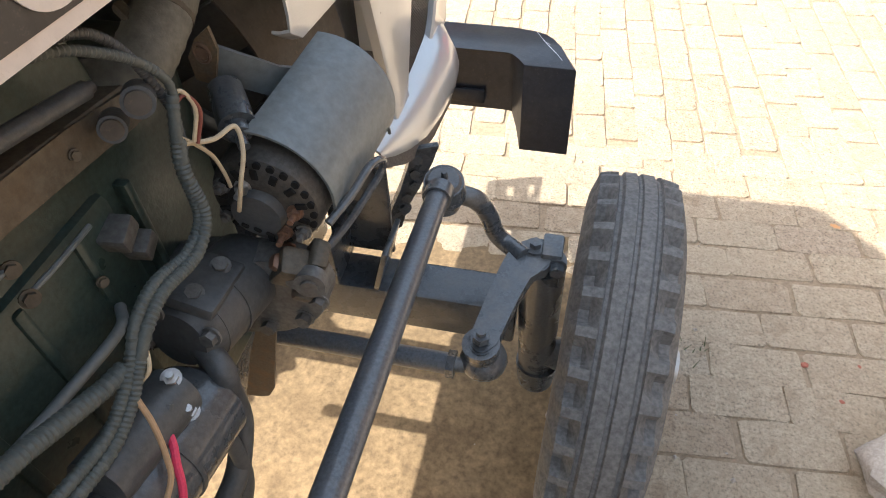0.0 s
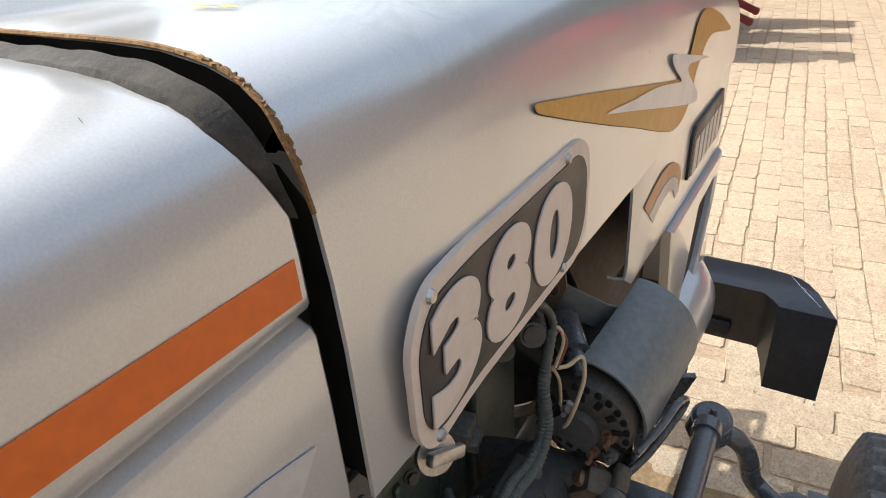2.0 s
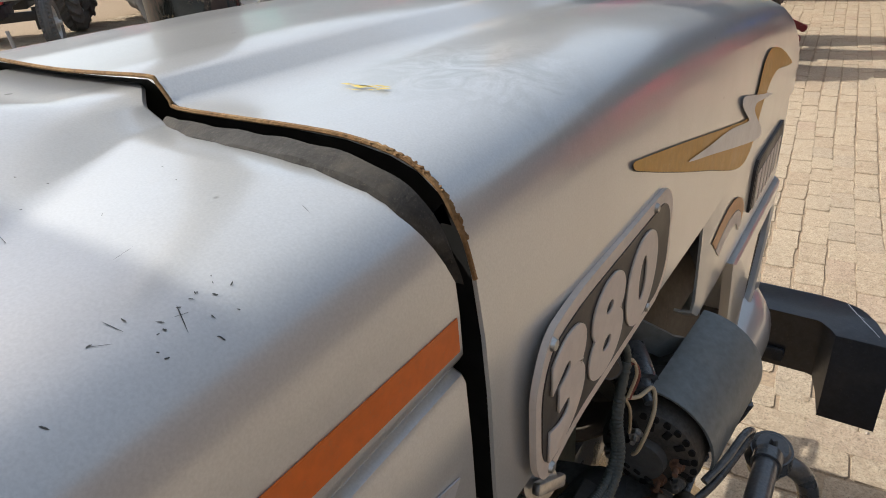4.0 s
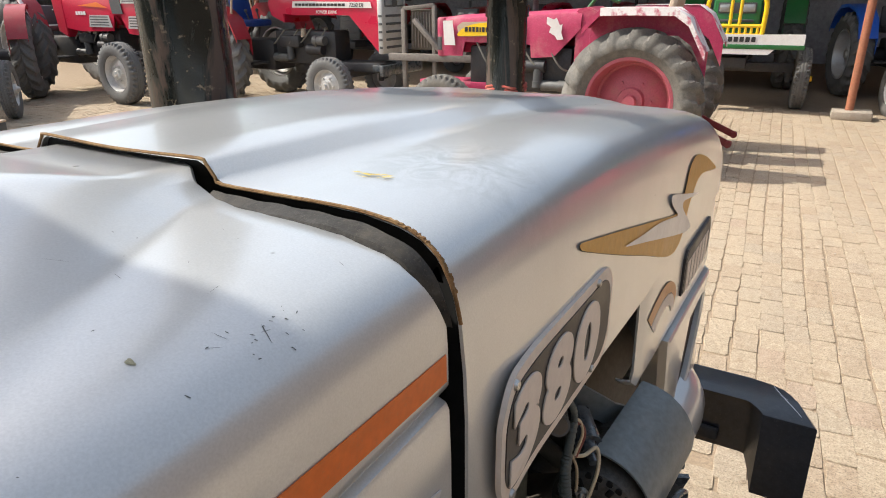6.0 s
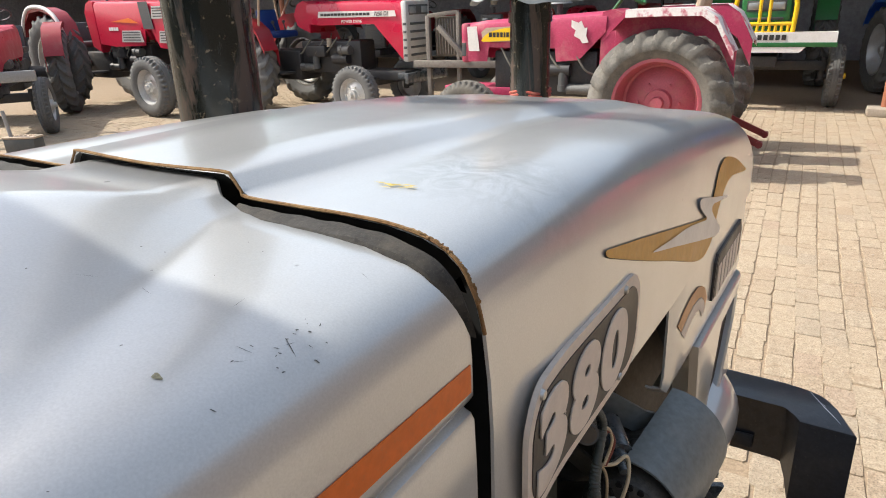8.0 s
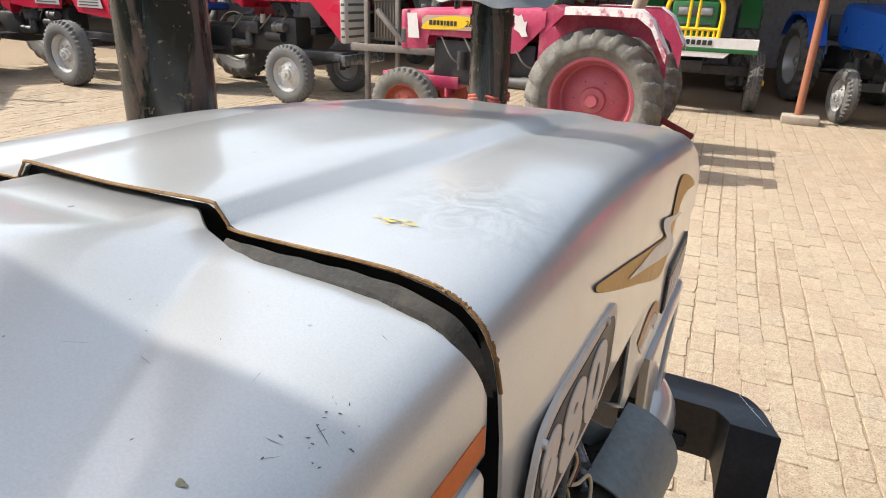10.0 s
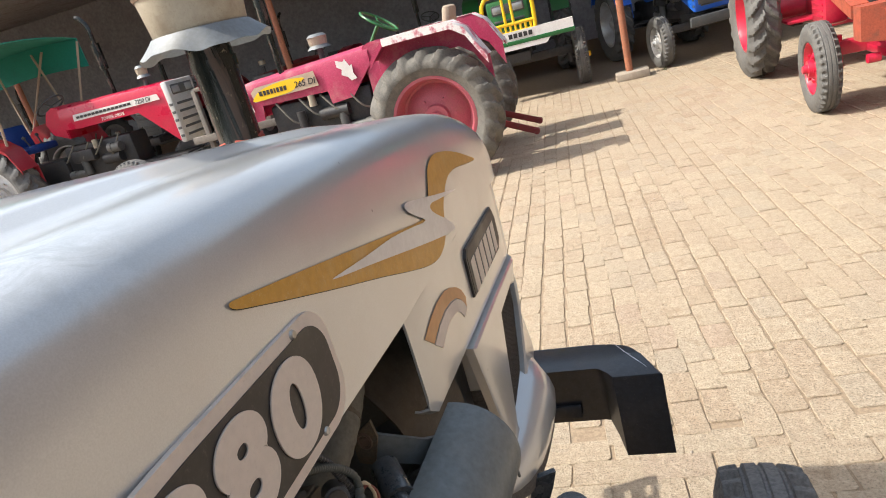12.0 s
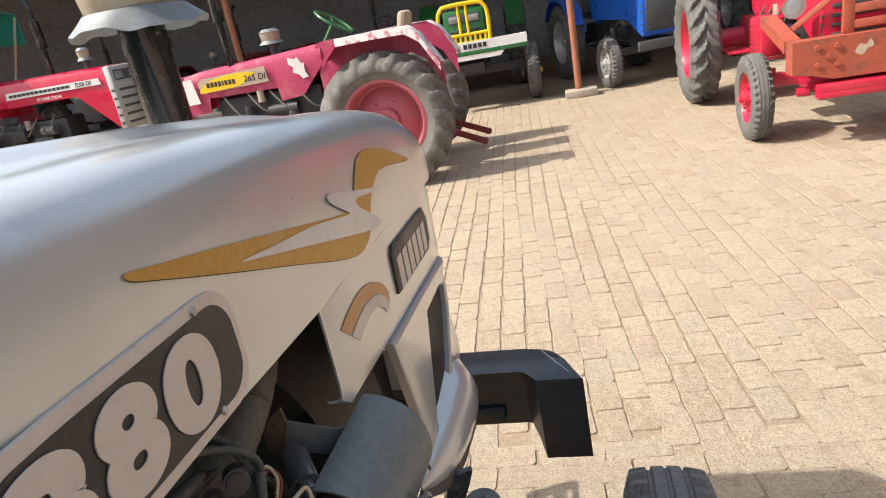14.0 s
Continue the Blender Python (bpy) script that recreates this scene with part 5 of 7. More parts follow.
for c, r in (((0.220, -0.404, 1.108), 0.0105), ((0.245, -0.396, 1.129), 0.0120)):
    bm = bmesh.new()
    a = Vector(c)
    d = Vector((0.5, -0.7, 0.3)).normalized()
    cyl(bm, a - d * 0.028, a, r, seg=28)
    plug = part("plug", bm, M["plastic"], rail, "round black plug with a pale face")
    bm = bmesh.new()
    cyl(bm, a - d * 0.001, a + d * 0.0025, r * 0.80, r * 0.74, seg=28)
    part("plug_face", bm, M["shroud"], plug, "dusty beige face of the plug")
for c, r in (((0.198, -0.425, 1.098), 0.0035), ((0.179, -0.504, 1.056), 0.0052), ((0.174, -0.503, 1.0215), 0.0058), ((0.168, -0.44, 0.965), 0.004)):
    bm = bmesh.new()
    bolt(bm, c, (1, -0.5, 0.3), r, r)
    part("bolt", bm, M["engine_rust"], engine)
for q0, q1, q2 in (((0.178, -0.508, 1.058), (0.172, -0.56, 1.062), (0.168, -0.66, 1.095)), ((0.174, -0.498, 1.024), (0.172, -0.465, 1.020), (0.166, -0.42, 1.014))):
    bm = bmesh.new()
    tube(bm, [q0, q1, q2], 0.0026, seg=8)
    part("injector_pipe", bm, M["guard"], engine, "thin bare steel pipe on the engine's flank")
bm = bmesh.new()
cyl(bm, (0.190, -0.70, 1.185), (0.215, -0.405, 1.142), 0.007, seg=18)
cyl(bm, (0.215, -0.405, 1.142), (0.2155, -0.399, 1.141), 0.0045, seg=12)
part("rail_tube", bm, M["plastic"], engine, "dark round tube above the manifold rail")
# ribs and small castings on the block's flank
for k in range(5):
    bm = bmesh.new()
    box(bm, (0.156, -0.66 + k * 0.075, 0.87), (0.016, 0.012, 0.28), bevel=0.004)
    part("rib", bm, M["engine"], engine)
for c, sz in (((0.165, -0.40, 0.985), (0.03, 0.03, 0.022)), ((0.165, -0.385, 0.955), (0.03, 0.026, 0.02)), ((0.160, -0.60, 0.80), (0.03, 0.05, 0.04))):
    bm = bmesh.new()
    box(bm, c, sz, Euler((0.3, 0.1, 0.2)).to_matrix(), bevel=0.003)
    part("boss", bm, M["alu"], engine)
bm = bmesh.new()
tube(bm, [(0.19, -0.70, 0.972), (0.19, -0.61, 0.96), (0.19, -0.547, 0.949), (0.19, -0.47, 0.938), (0.17, -0.44, 0.93)], 0.0052, seg=12)
part("oil_pipe", bm, M["guard"], engine, "bare steel pipe along the block")
bm = bmesh.new()
tube(bm, [(0.20, -0.67, 1.168), (0.21, -0.61, 1.150), (0.22, -0.575, 1.140), (0.215, -0.55, 1.125), (0.20, -0.52, 1.12)], 0.0035, seg=8)
part("fuel_line", bm, M["guard"], engine)
# radiator, shroud and top hose
bm = bmesh.new()
box(bm, (0, 0.03, 0.92), (0.48, 0.075, 0.50), bevel=0.01)
radiator = part("radiator", bm, M["plastic"], tractor, "black radiator behind the grille")
bm = bmesh.new()
rows = []
for yy, r in ((-0.16, 0.222), (-0.13, 0.226), (-0.08, 0.238), (-0.015, 0.252)):
    rows.append([(r * math.cos(a), yy, 0.945 + r * math.sin(a)) for a in [2 * math.pi * k / 48 for k in range(48)]])
loft(bm, rows, close=True)
thick(bm, 0.003)
part("fan_shroud", bm, M["shroud"], radiator, "dusty brown-grey fan shroud ring")
for k in range(6):
    bm = bmesh.new()
    a = 2 * math.pi * k / 6
    m = Matrix.Translation((0, -0.12, 0.945)) @ Euler((0, a, 0)).to_matrix().to_4x4()
    box(bm, (0, 0, 0.115), (0.075, 0.006, 0.17), Euler((0.0, 0.0, 0.5)).to_matrix(), bevel=0.002)
    bmesh.ops.transform(bm, matrix=m, verts=bm.verts)
    part("fan_blade", bm, M["plastic"], radiator)
bm = bmesh.new()
tube(bm, [(0.10, -0.06, 1.165), (0.16, -0.15, 1.168), (0.193, -0.235, 1.148), (0.196, -0.30, 1.118), (0.182, -0.325, 1.098), (0.15, -0.34, 1.09)], 0.0255, seg=22, n=8, ribs=0.0004, pitch=0.02)
hose = part("radiator_hose", bm, M["hose"], tractor, "thick weathered grey-brown radiator hose")
bm = bmesh.new()
d0 = Vector((0.194, -0.272, 1.132))
dd = Vector((0.01, -0.065, -0.03)).normalized()
cyl(bm, d0 - dd * 0.007, d0 + dd * 0.007, 0.0285, seg=28)
cyl(bm, d0 + Vector((-0.02, -0.022, 0.012)), d0 + Vector((0.0, -0.034, 0.004)), 0.006, seg=10)
part("hose_clamp", bm, M["engine_rust"], hose, "worm-drive hose clamp")

# alternator and its sheet guard
AC = Vector((0.271, -0.325, 0.968))
bm = bmesh.new()
prof = [(-0.325, 0.0), (-0.325, 0.020), (-0.328, 0.022), (-0.327, 0.045), (-0.322, 0.053), (-0.312, 0.056), (-0.275, 0.057), (-0.272, 0.054), (-0.235, 0.054), (-0.232, 0.057), (-0.205, 0.056), (-0.195, 0.046), (-0.193, 0.0)]
rows = []
for k in range(48):
    a = 2 * math.pi * k / 48
    rows.append([(AC.x + r * math.cos(a), y, AC.z + r * math.sin(a)) for y, r in prof])
rows.append(rows[0])
loft(bm, rows)
bmesh.ops.remove_doubles(bm, verts=bm.verts, dist=1e-5)
alt = part("alternator", bm, M["alternator"], tractor, "dark dusty alternator with vent slots")
bm = bmesh.new()
cyl(bm, (AC.x - 0.004, -0.327, AC.z - 0.004), (AC.x - 0.004, -0.338, AC.z - 0.004), 0.027, 0.025, seg=32)
part("rear_cap", bm, M["plastic"], alt, "smooth black rear cap")
# vents are solid pieces, their inner darkness given by near-black colour
for k in range(14):
    a = 2 * math.pi * k / 14 + 0.2
    bm = bmesh.new()
    box(bm, (AC.x + 0.041 * math.cos(a), -0.3285, AC.z + 0.041 * math.sin(a)), (0.012, 0.003, 0.0075), Euler((0, -a, 0)).to_matrix(), bevel=0.0012, seg=1)
    part("vent_slot", bm, M["void"], alt)
for k in range(9):
    a = radians(-20 + 15 * k)
    bm = bmesh.new()
    cyl(bm, (AC.x + 0.0495 * math.cos(a), -0.3235, AC.z + 0.0495 * math.sin(a)), (AC.x + 0.0495 * math.cos(a), -0.3262, AC.z + 0.0495 * math.sin(a)), 0.0040, seg=12)
    part("vent_hole", bm, M["void"], alt)
for k in range(3):
    bm = bmesh.new()
    box(bm, (AC.x - 0.018 + 0.012 * k, -0.339, AC.z - 0.017 - 0.004 * k), (0.008, 0.003, 0.004), Euler((0, 0.5, 0)).to_matrix(), bevel=0.001, seg=1)
    part("vent_slot", bm, M["void"], alt)
for (dx, dz), mt, sh in (((-0.014, 0.024), "steel", 0.010), ((0.0165, -0.029), "copper", 0.014), ((0.033, 0.0), "copper", 0.010), ((-0.040, -0.0145), "alu", 0.004), ((0.036, -0.026), "alu", 0.006), ((-0.036, 0.022), "alu", 0.004), ((0.015, -0.055), "copper", 0.012)):
    bm = bmesh.new()
    bolt(bm, (AC.x + dx, -0.328, AC.z + dz), (0.1, -1, 0.12), 0.0062, 0.008, sh)
    part("terminal", bm, M[mt], alt)
bm = bmesh.new()
rows = []
for j in range(7):
    v = j / 6
    y = -0.309 + 0.152 * v
    a1 = -10 - 26 * v
    row = []
    for k in range(19):
        a = radians(92 + (a1 - 92) * k / 18)
        r = 0.0785 - 0.007 * k / 18
        row.append((0.265 + 0.018 * v + r * math.cos(a), y, 0.964 + 0.016 * v + r * math.sin(a)))
    rows.append(row)
loft(bm, rows)
thick(bm, 0.003)
guard = part("alternator_guard", bm, M["guard"], tractor, "curved grey-black sheet guard over the alternator")
bm = bmesh.new()
tube(bm, [(0.338, -0.20, 0.985), (0.346, -0.185, 0.972), (0.350, -0.172, 0.958), (0.349, -0.165, 0.945)], 0.002, seg=6)
part("weld_bead", bm, M["guard"], guard)
# strap that holds the guard
bm = bmesh.new()
rows = []
for x, y, zt in ((0.206, -0.2525, 1.089), (0.222, -0.250, 1.088), (0.238, -0.243, 1.078), (0.252, -0.232, 1.066), (0.263, -0.218, 1.052), (0.272, -0.202, 1.042)):
    rows.append([(x, y, zt), (x - 0.010, y, zt - 0.037)])
loft(bm, rows)
thick(bm, 0.004)
part("guard_strap", bm, M["guard"], guard, "flat bent strap holding the guard")
bm = bmesh.new()
prism(bm, [(0.2225, 1.110), (0.2055, 1.097), (0.1930, 1.078), (0.1935, 1.054), (0.212, 1.050), (0.2255, 1.088)], -0.2560, -0.2522, lambda u, v, w: (u, w, v))
part("strap_ear", bm, M["rustedge2"], guard, "rust-stained ear with a bolt hole")
bm = bmesh.new()
ringp = [(0.209 + 0.0075 * math.cos(a), -0.2565, 1.084 + 0.0095 * math.sin(a)) for a in [2 * math.pi * k / 20 for k in range(21)]]
tube(bm, ringp, 0.0018, seg=6, n=1, cap=False)
cyl(bm, (0.209, -0.2555, 1.084), (0.209, -0.2575, 1.084), 0.0062, seg=16)
part("ear_hole", bm, M["cleaner_lid"], guard)
bm = bmesh.new()
cyl(bm, (0.225, -0.262, 1.052), (0.252, -0.300, 1.040), 0.0165, 0.0175, seg=24)
cyl(bm, (0.252, -0.300, 1.040), (0.258, -0.309, 1.037), 0.011, seg=20)
cyl(bm, (0.258, -0.309, 1.037), (0.266, -0.320, 1.033), 0.0055, seg=12)
part("tension_bolt", bm, M["chassis"], tractor, "dark tensioner sleeve with threaded bolt")
bm = bmesh.new()
tube(bm, [(0.332, -0.322, 0.952), (0.346, -0.29, 0.962), (0.356, -0.255, 0.972), (0.362, -0.235, 0.965), (0.360, -0.235, 0.950), (0.352, -0.26, 0.940), (0.340, -0.295, 0.928), (0.325, -0.322, 0.915)], 0.0044, seg=10)
part("lifting_loop", bm, M["chassis"], tractor, "bent black rod loop below the guard")

# power steering pump and timing cover
bm = bmesh.new()
P0, P1 = Vector((0.222, -0.448, 0.903)), Vector((0.232, -0.330, 0.875))
ax = (P1 - P0).normalized()
cyl(bm, P0, P0 + ax * 0.02, 0.030, 0.041, seg=32)
cyl(bm, P0 + ax * 0.02, P1, 0.042, seg=32)
pump = part("hydraulic_pump", bm, M["plastic"], tractor, "black cylindrical pump on the engine's flank")
bm = bmesh.new()
cyl(bm, P0 + ax * 0.055, P0 + ax * 0.060, 0.0435, seg=32)
part("pump_band", bm, M["plastic"], pump)
bm = bmesh.new()
box(bm, P0.lerp(P1, 0.5) + Vector((0.008, -0.01, 0.040)), (0.045, 0.075, 0.014), Euler((-0.22, 0.3, 0.0)).to_matrix(), bevel=0.004)
part("port_cover", bm, M["plastic"], pump)
for dv in ((0.0, -0.03, 0.05), (0.004, 0.012, 0.042)):
    bm = bmesh.new()
    bolt(bm, P0.lerp(P1, 0.5) + Vector(dv) + Vector((0.008, 0, 0)), (0.3, -0.2, 1), 0.0075, 0.006)
    part("bolt", bm, M["alu"], pump)
for a in (20, 110, 200, 300):
    bm = bmesh.new()
    c = P0 + ax * 0.004 + Vector((math.cos(radians(a)) * 0.038, 0, math.sin(radians(a)) * 0.038))
    bolt(bm, c, -ax, 0.0075, 0.009)
    part("bolt", bm, M["alu"], pump)
bm = bmesh.new()
cov = smooth_outline([(0.16, 0.78), (0.27, 0.80), (0.318, 0.845), (0.325, 0.885), (0.30, 0.915), (0.25, 0.912), (0.17, 0.895), (0.10, 0.85)], 4)
prism(bm, cov, -0.352, -0.318, lambda u, v, w: (u, w, v))
bmesh.ops.bevel(bm, geom=[e for e in bm.edges if e.calc_length() < 0.03 and abs(e.verts[0].co.y - e.verts[1].co.y) < 1e-5], offset=0.003, segments=1, affect="EDGES")
cover = part("timing_cover", bm, M["alu"], tractor, "dark cast timing cover with bolts")
for u, v in ((0.300, 0.900), (0.318, 0.865), (0.296, 0.832), (0.25, 0.806), (0.256, 0.896)):
    bm = bmesh.new()
    bolt(bm, (u, -0.352, v), (0, -1, 0.1), 0.0085, 0.010)
    part("bolt", bm, M["alu"], cover)
for c, sz, mt in (((0.292, -0.345, 0.905), (0.030, 0.030, 0.050), "engine_rust"), ((0.306, -0.352, 0.885), (0.022, 0.03, 0.020), "engine_rust"), ((0.283, -0.352, 0.918), (0.014, 0.018, 0.018), "copper"), ((0.318, -0.332, 0.912), (0.02, 0.03, 0.03), "engine_rust")):
    bm = bmesh.new()
    vs = box(bm, c, sz, Euler((0.4, 0.5, 0.3)).to_matrix(), bevel=0.006)
    for v in bm.verts:
        v.co += 0.003 * noise.noise_vector(v.co * 60)
    part("cast_bracket", bm, M[mt], cover)
bm = bmesh.new()
cyl(bm, (0.318, -0.352, 0.905), (0.320, -0.366, 0.906), 0.016, seg=24)
cyl(bm, (0.320, -0.366, 0.906), (0.3205, -0.369, 0.906), 0.009, seg=16)
part("pivot", bm, M["alu"], cover)
# thin tan plate and lower cover
bm = bmesh.new()
prism(bm, [(0.236, 0.815), (0.258, 0.820), (0.214, 0.645), (0.203, 0.625), (0.190, 0.618), (0.167, 0.615), (0.199, 0.717)], -0.347, -0.343, lambda u, v, w: (u, w, v))
part("splash_plate", bm, M["rustedge2"], tractor, "thin rust-brown splash plate")

# starter with solenoid
bm = bmesh.new()
S0, S1 = Vector((0.222, -0.71, 0.877)), Vector((0.234, -0.470, 0.835))
sax = (S1 - S0).normalized()
cyl(bm, S0, S1, 0.048, seg=36)
cyl(bm, S1, S1 + sax * 0.010, 0.046, 0.038, seg=36)
starter = part("starter_motor", bm, M["chassis"], tractor, "grey-black starter motor with cable studs")
bm = bmesh.new()
cyl(bm, S1 - sax * 0.075, S1 - sax * 0.070, 0.0495, seg=36)
part("end_band", bm, M["plastic"], starter)
bm = bmesh.new()
cyl(bm, (0.236, -0.59, 0.917), (0.244, -0.495, 0.900), 0.026, seg=28)
part("solenoid", bm, M["plastic"], starter)
for c in ((0.250, -0.497, 0.925), (0.262, -0.508, 0.894)):
    bm = bmesh.new()
    bolt(bm, c, (0.35, -0.25, 0.9), 0.0066, 0.008, 0.010)
    part("cable_stud", bm, M["steel"], starter, "bright zinc nut on a stud")
for c in ((0.262, -0.470, 0.854), (0.256, -0.464, 0.807)):
    bm = bmesh.new()
    bolt(bm, c, (0.6, 0.5, 0.3), 0.0075, 0.008)
    part("bolt", bm, M["chassis"], starter)

# wiring looms, wires and hoses
def cable(name, pts, r, mat, label, ribs=0.0, seg=10, n=8):
    bm = bmesh.new()
    tube(bm, pts, r, seg=seg, n=n, ribs=ribs, pitch=0.0036)
    return part(name, bm, M[mat], tractor, label)


cable("wiring_loom", [(0.215, -0.62, 1.205), (0.232, -0.50, 1.204), (0.243, -0.447, 1.197), (0.248, -0.407, 1.174), (0.25, -0.377, 1.146), (0.252, -0.366, 1.122), (0.252, -0.378, 1.095), (0.252, -0.385, 1.075)], 0.0036, "loom", "thin grey corrugated wiring loom", 0.0004, 12)
cable("wiring_loom", [(0.252, -0.368, 1.118), (0.252, -0.378, 1.095), (0.252, -0.389, 1.066), (0.256, -0.396, 1.02), (0.256, -0.425, 1.006), (0.254, -0.468, 1.016), (0.254, -0.499, 1.010), (0.254, -0.517, 0.993), (0.254, -0.543, 0.974), (0.252, -0.573, 0.963), (0.250, -0.62, 0.972), (0.24, -0.70, 0.985)], 0.0050, "loom", "grey corrugated wiring loom winding down the engine", 0.0005, 12)
cable("wiring_loom", [(0.225, -0.60, 1.215), (0.235, -0.48, 1.205), (0.24, -0.419, 1.194), (0.24, -0.388, 1.168), (0.241, -0.370, 1.128), (0.244, -0.364, 1.096), (0.248, -0.372, 1.07)], 0.0036, "plastic", "black corrugated wiring loom", 0.0005, 12)
cable("wiring_loom", [(0.250, -0.525, 0.985), (0.244, -0.547, 0.986), (0.24, -0.584, 1.0), (0.238, -0.621, 1.015), (0.23, -0.70, 1.03)], 0.0075, "loom", "grey corrugated side loom", 0.0005, 12)
cable("wiring_loom", [(0.252, -0.380, 1.085), (0.254, -0.390, 1.060), (0.260, -0.394, 1.02), (0.262, -0.424, 1.003), (0.260, -0.468, 1.010), (0.260, -0.499, 1.003), (0.258, -0.520, 0.985), (0.258, -0.545, 0.966), (0.256, -0.575, 0.955), (0.254, -0.62, 0.962), (0.244, -0.70, 0.975)], 0.0056, "loom", "second corrugated loom, split along its side", 0.0005, 12)
cable("wire", [(0.250, -0.372, 1.075), (0.262, -0.352, 1.066), (0.270, -0.330, 1.064), (0.276, -0.338, 1.045), (0.274, -0.352, 1.022), (0.268, -0.356, 0.998), (0.262, -0.352, 0.985)], 0.0022, "wire_cream", "loose cream wire to the alternator")
cable("wire", [(0.250, -0.374, 1.082), (0.252, -0.362, 1.066), (0.254, -0.350, 1.045), (0.254, -0.343, 1.020), (0.253, -0.340, 1.002)], 0.0018, "wire_cream", "thin cream wire")
cable("wire", [(0.249, -0.372, 1.11), (0.255, -0.362, 1.118), (0.260, -0.358, 1.100), (0.256, -0.368, 1.075)], 0.0018, "wire_cream", "short loop of cream wire")
cable("wire", [(0.250, -0.370, 1.108), (0.257, -0.360, 1.113), (0.262, -0.356, 1.096), (0.257, -0.366, 1.072)], 0.0016, "wire_red", "short loop of red wire")
cable("wire", [(0.258, -0.518, 0.922), (0.260, -0.527, 0.915), (0.262, -0.536, 0.907)], 0.0042, "plastic", "black cable boot")
cable("wire", [(0.261, -0.534, 0.908), (0.269, -0.543, 0.903), (0.275, -0.554, 0.895), (0.282, -0.568, 0.879), (0.284, -0.59, 0.85)], 0.0034, "wire_pink", "bright pink cable off the starter stud")
cable("wire", [(0.262, -0.540, 0.968), (0.272, -0.548, 0.950), (0.280, -0.560, 0.925), (0.284, -0.575, 0.905), (0.28, -0.62, 0.88)], 0.0024, "wire_tan", "tan wire hanging by the starter")
cable("wire", [(0.252, -0.50, 0.995), (0.262, -0.512, 0.988), (0.264, -0.520, 0.978), (0.258, -0.525, 0.970)], 0.0018, "wire_cream", "bare wires showing through split loom")
cable("coolant_hose", [(0.205, -0.425, 0.892), (0.240, -0.442, 0.888), (0.262, -0.455, 0.876), (0.262, -0.459, 0.849), (0.262, -0.462, 0.801), (0.262, -0.478, 0.772), (0.260, -0.501, 0.745), (0.25, -0.53, 0.72)], 0.0125, "plastic", "black rubber hose", 0.0, 14)
cable("coolant_hose", [(0.250, -0.495, 0.875), (0.262, -0.493, 0.853), (0.266, -0.491, 0.81), (0.266, -0.491, 0.767), (0.264, -0.50, 0.719), (0.25, -0.52, 0.66)], 0.0085, "plastic", "thin black rubber hose", 0.0, 12)

# front frame plates with bolts between the radiator support and the axle
bm = bmesh.new()
rows = []
for x, z in ((0.298, 0.725), (0.290, 0.690), (0.272, 0.635), (0.250, 0.580), (0.238, 0.520)):
    rows.append([(x - 0.004, 0.085, z), (x + 0.038 - 0.1 * (0.725 - z), 0.105, z)])
loft(bm, rows)
thick(bm, 0.010)
fr = part("frame_plate", bm, M["chassis"], tractor, "bolted grey-black front frame plate")
for x, z in ((0.285, 0.668), (0.283, 0.640), (0.268, 0.610), (0.262, 0.580), (0.292, 0.700)):
    bm = bmesh.new()
    bolt(bm, (x + 0.012, 0.088, z), (0.4, -1, 0.1), 0.0095, 0.010)
    part("bolt", bm, M["chassis"], fr)
for x, ang in ((0.175, 0.0), (0.262, 0.25)):
    bm = bmesh.new()
    box(bm, (x, 0.0, 0.545), (0.010, 0.09, 0.10), Euler((0, ang, 0)).to_matrix(), bevel=0.002)
    part("gusset", bm, M["chassis"], fr)
bm = bmesh.new()
box(bm, (0.20, 0.05, 0.60), (0.12, 0.012, 0.20), bevel=0.003)
part("gusset", bm, M["chassis"], fr)

# exhaust stack and air pre-cleaner
bm = bmesh.new()
cyl(bm, (-0.331, -0.324, 1.00), (-0.325, -0.324, 2.35), 0.0565, seg=48)
stack = part("exhaust_pipe", bm, M["stack"], tractor, "tall black glossy exhaust stack with peeling patches")
bm = bmesh.new()
cyl(bm, (-0.33, -0.324, 1.02), (-0.12, -0.36, 1.02), 0.035, seg=24)
part("elbow", bm, M["stack"], stack)

PC = (-0.108, 0.225)
bm = bmesh.new()
def turned(bm, prof, seg=48, wob=0.0):
    rows = []
    for k in range(seg):
        a = 2 * math.pi * k / seg
        rows.append([(PC[0] + r * math.cos(a), PC[1] + r * math.sin(a), z + (wob * (math.sin(3 * a + 0.7) + 0.5 * math.sin(7 * a) + 0.25 * math.sin(13 * a + 1)) * max(0, (r - 0.085) / 0.027) if wob else 0)) for z, r in prof])
    rows.append(rows[0])
    loft(bm, rows)
    bmesh.ops.remove_doubles(bm, verts=bm.verts, dist=1e-5)
turned(bm, [(1.36, 0.0), (1.36, 0.0375), (1.51, 0.0375), (1.51, 0.0405), (1.528, 0.0405), (1.528, 0.038), (1.58, 0.038), (1.58, 0.0)], 36)
clean = part("pre_cleaner", bm, M["stack"], tractor, "air pre-cleaner with cream bowl on a black pipe")
bm = bmesh.new()
turned(bm, [(1.580, 0.060), (1.578, 0.083), (1.568, 0.092), (1.558, 0.102), (1.5485, 0.112), (1.5475, 0.111), (1.5565, 0.100), (1.566, 0.089), (1.572, 0.060)], 96, 0.0050)
part("skirt", bm, M["skirt"], clean, "bent dull tin rain skirt")
bm = bmesh.new()
turned(bm, [(1.572, 0.0), (1.572, 0.074), (1.578, 0.079), (1.632, 0.0855), (1.640, 0.0865), (1.644, 0.0)], 48)
part("bowl", bm, M["cleaner"], clean, "dusty cream plastic bowl")
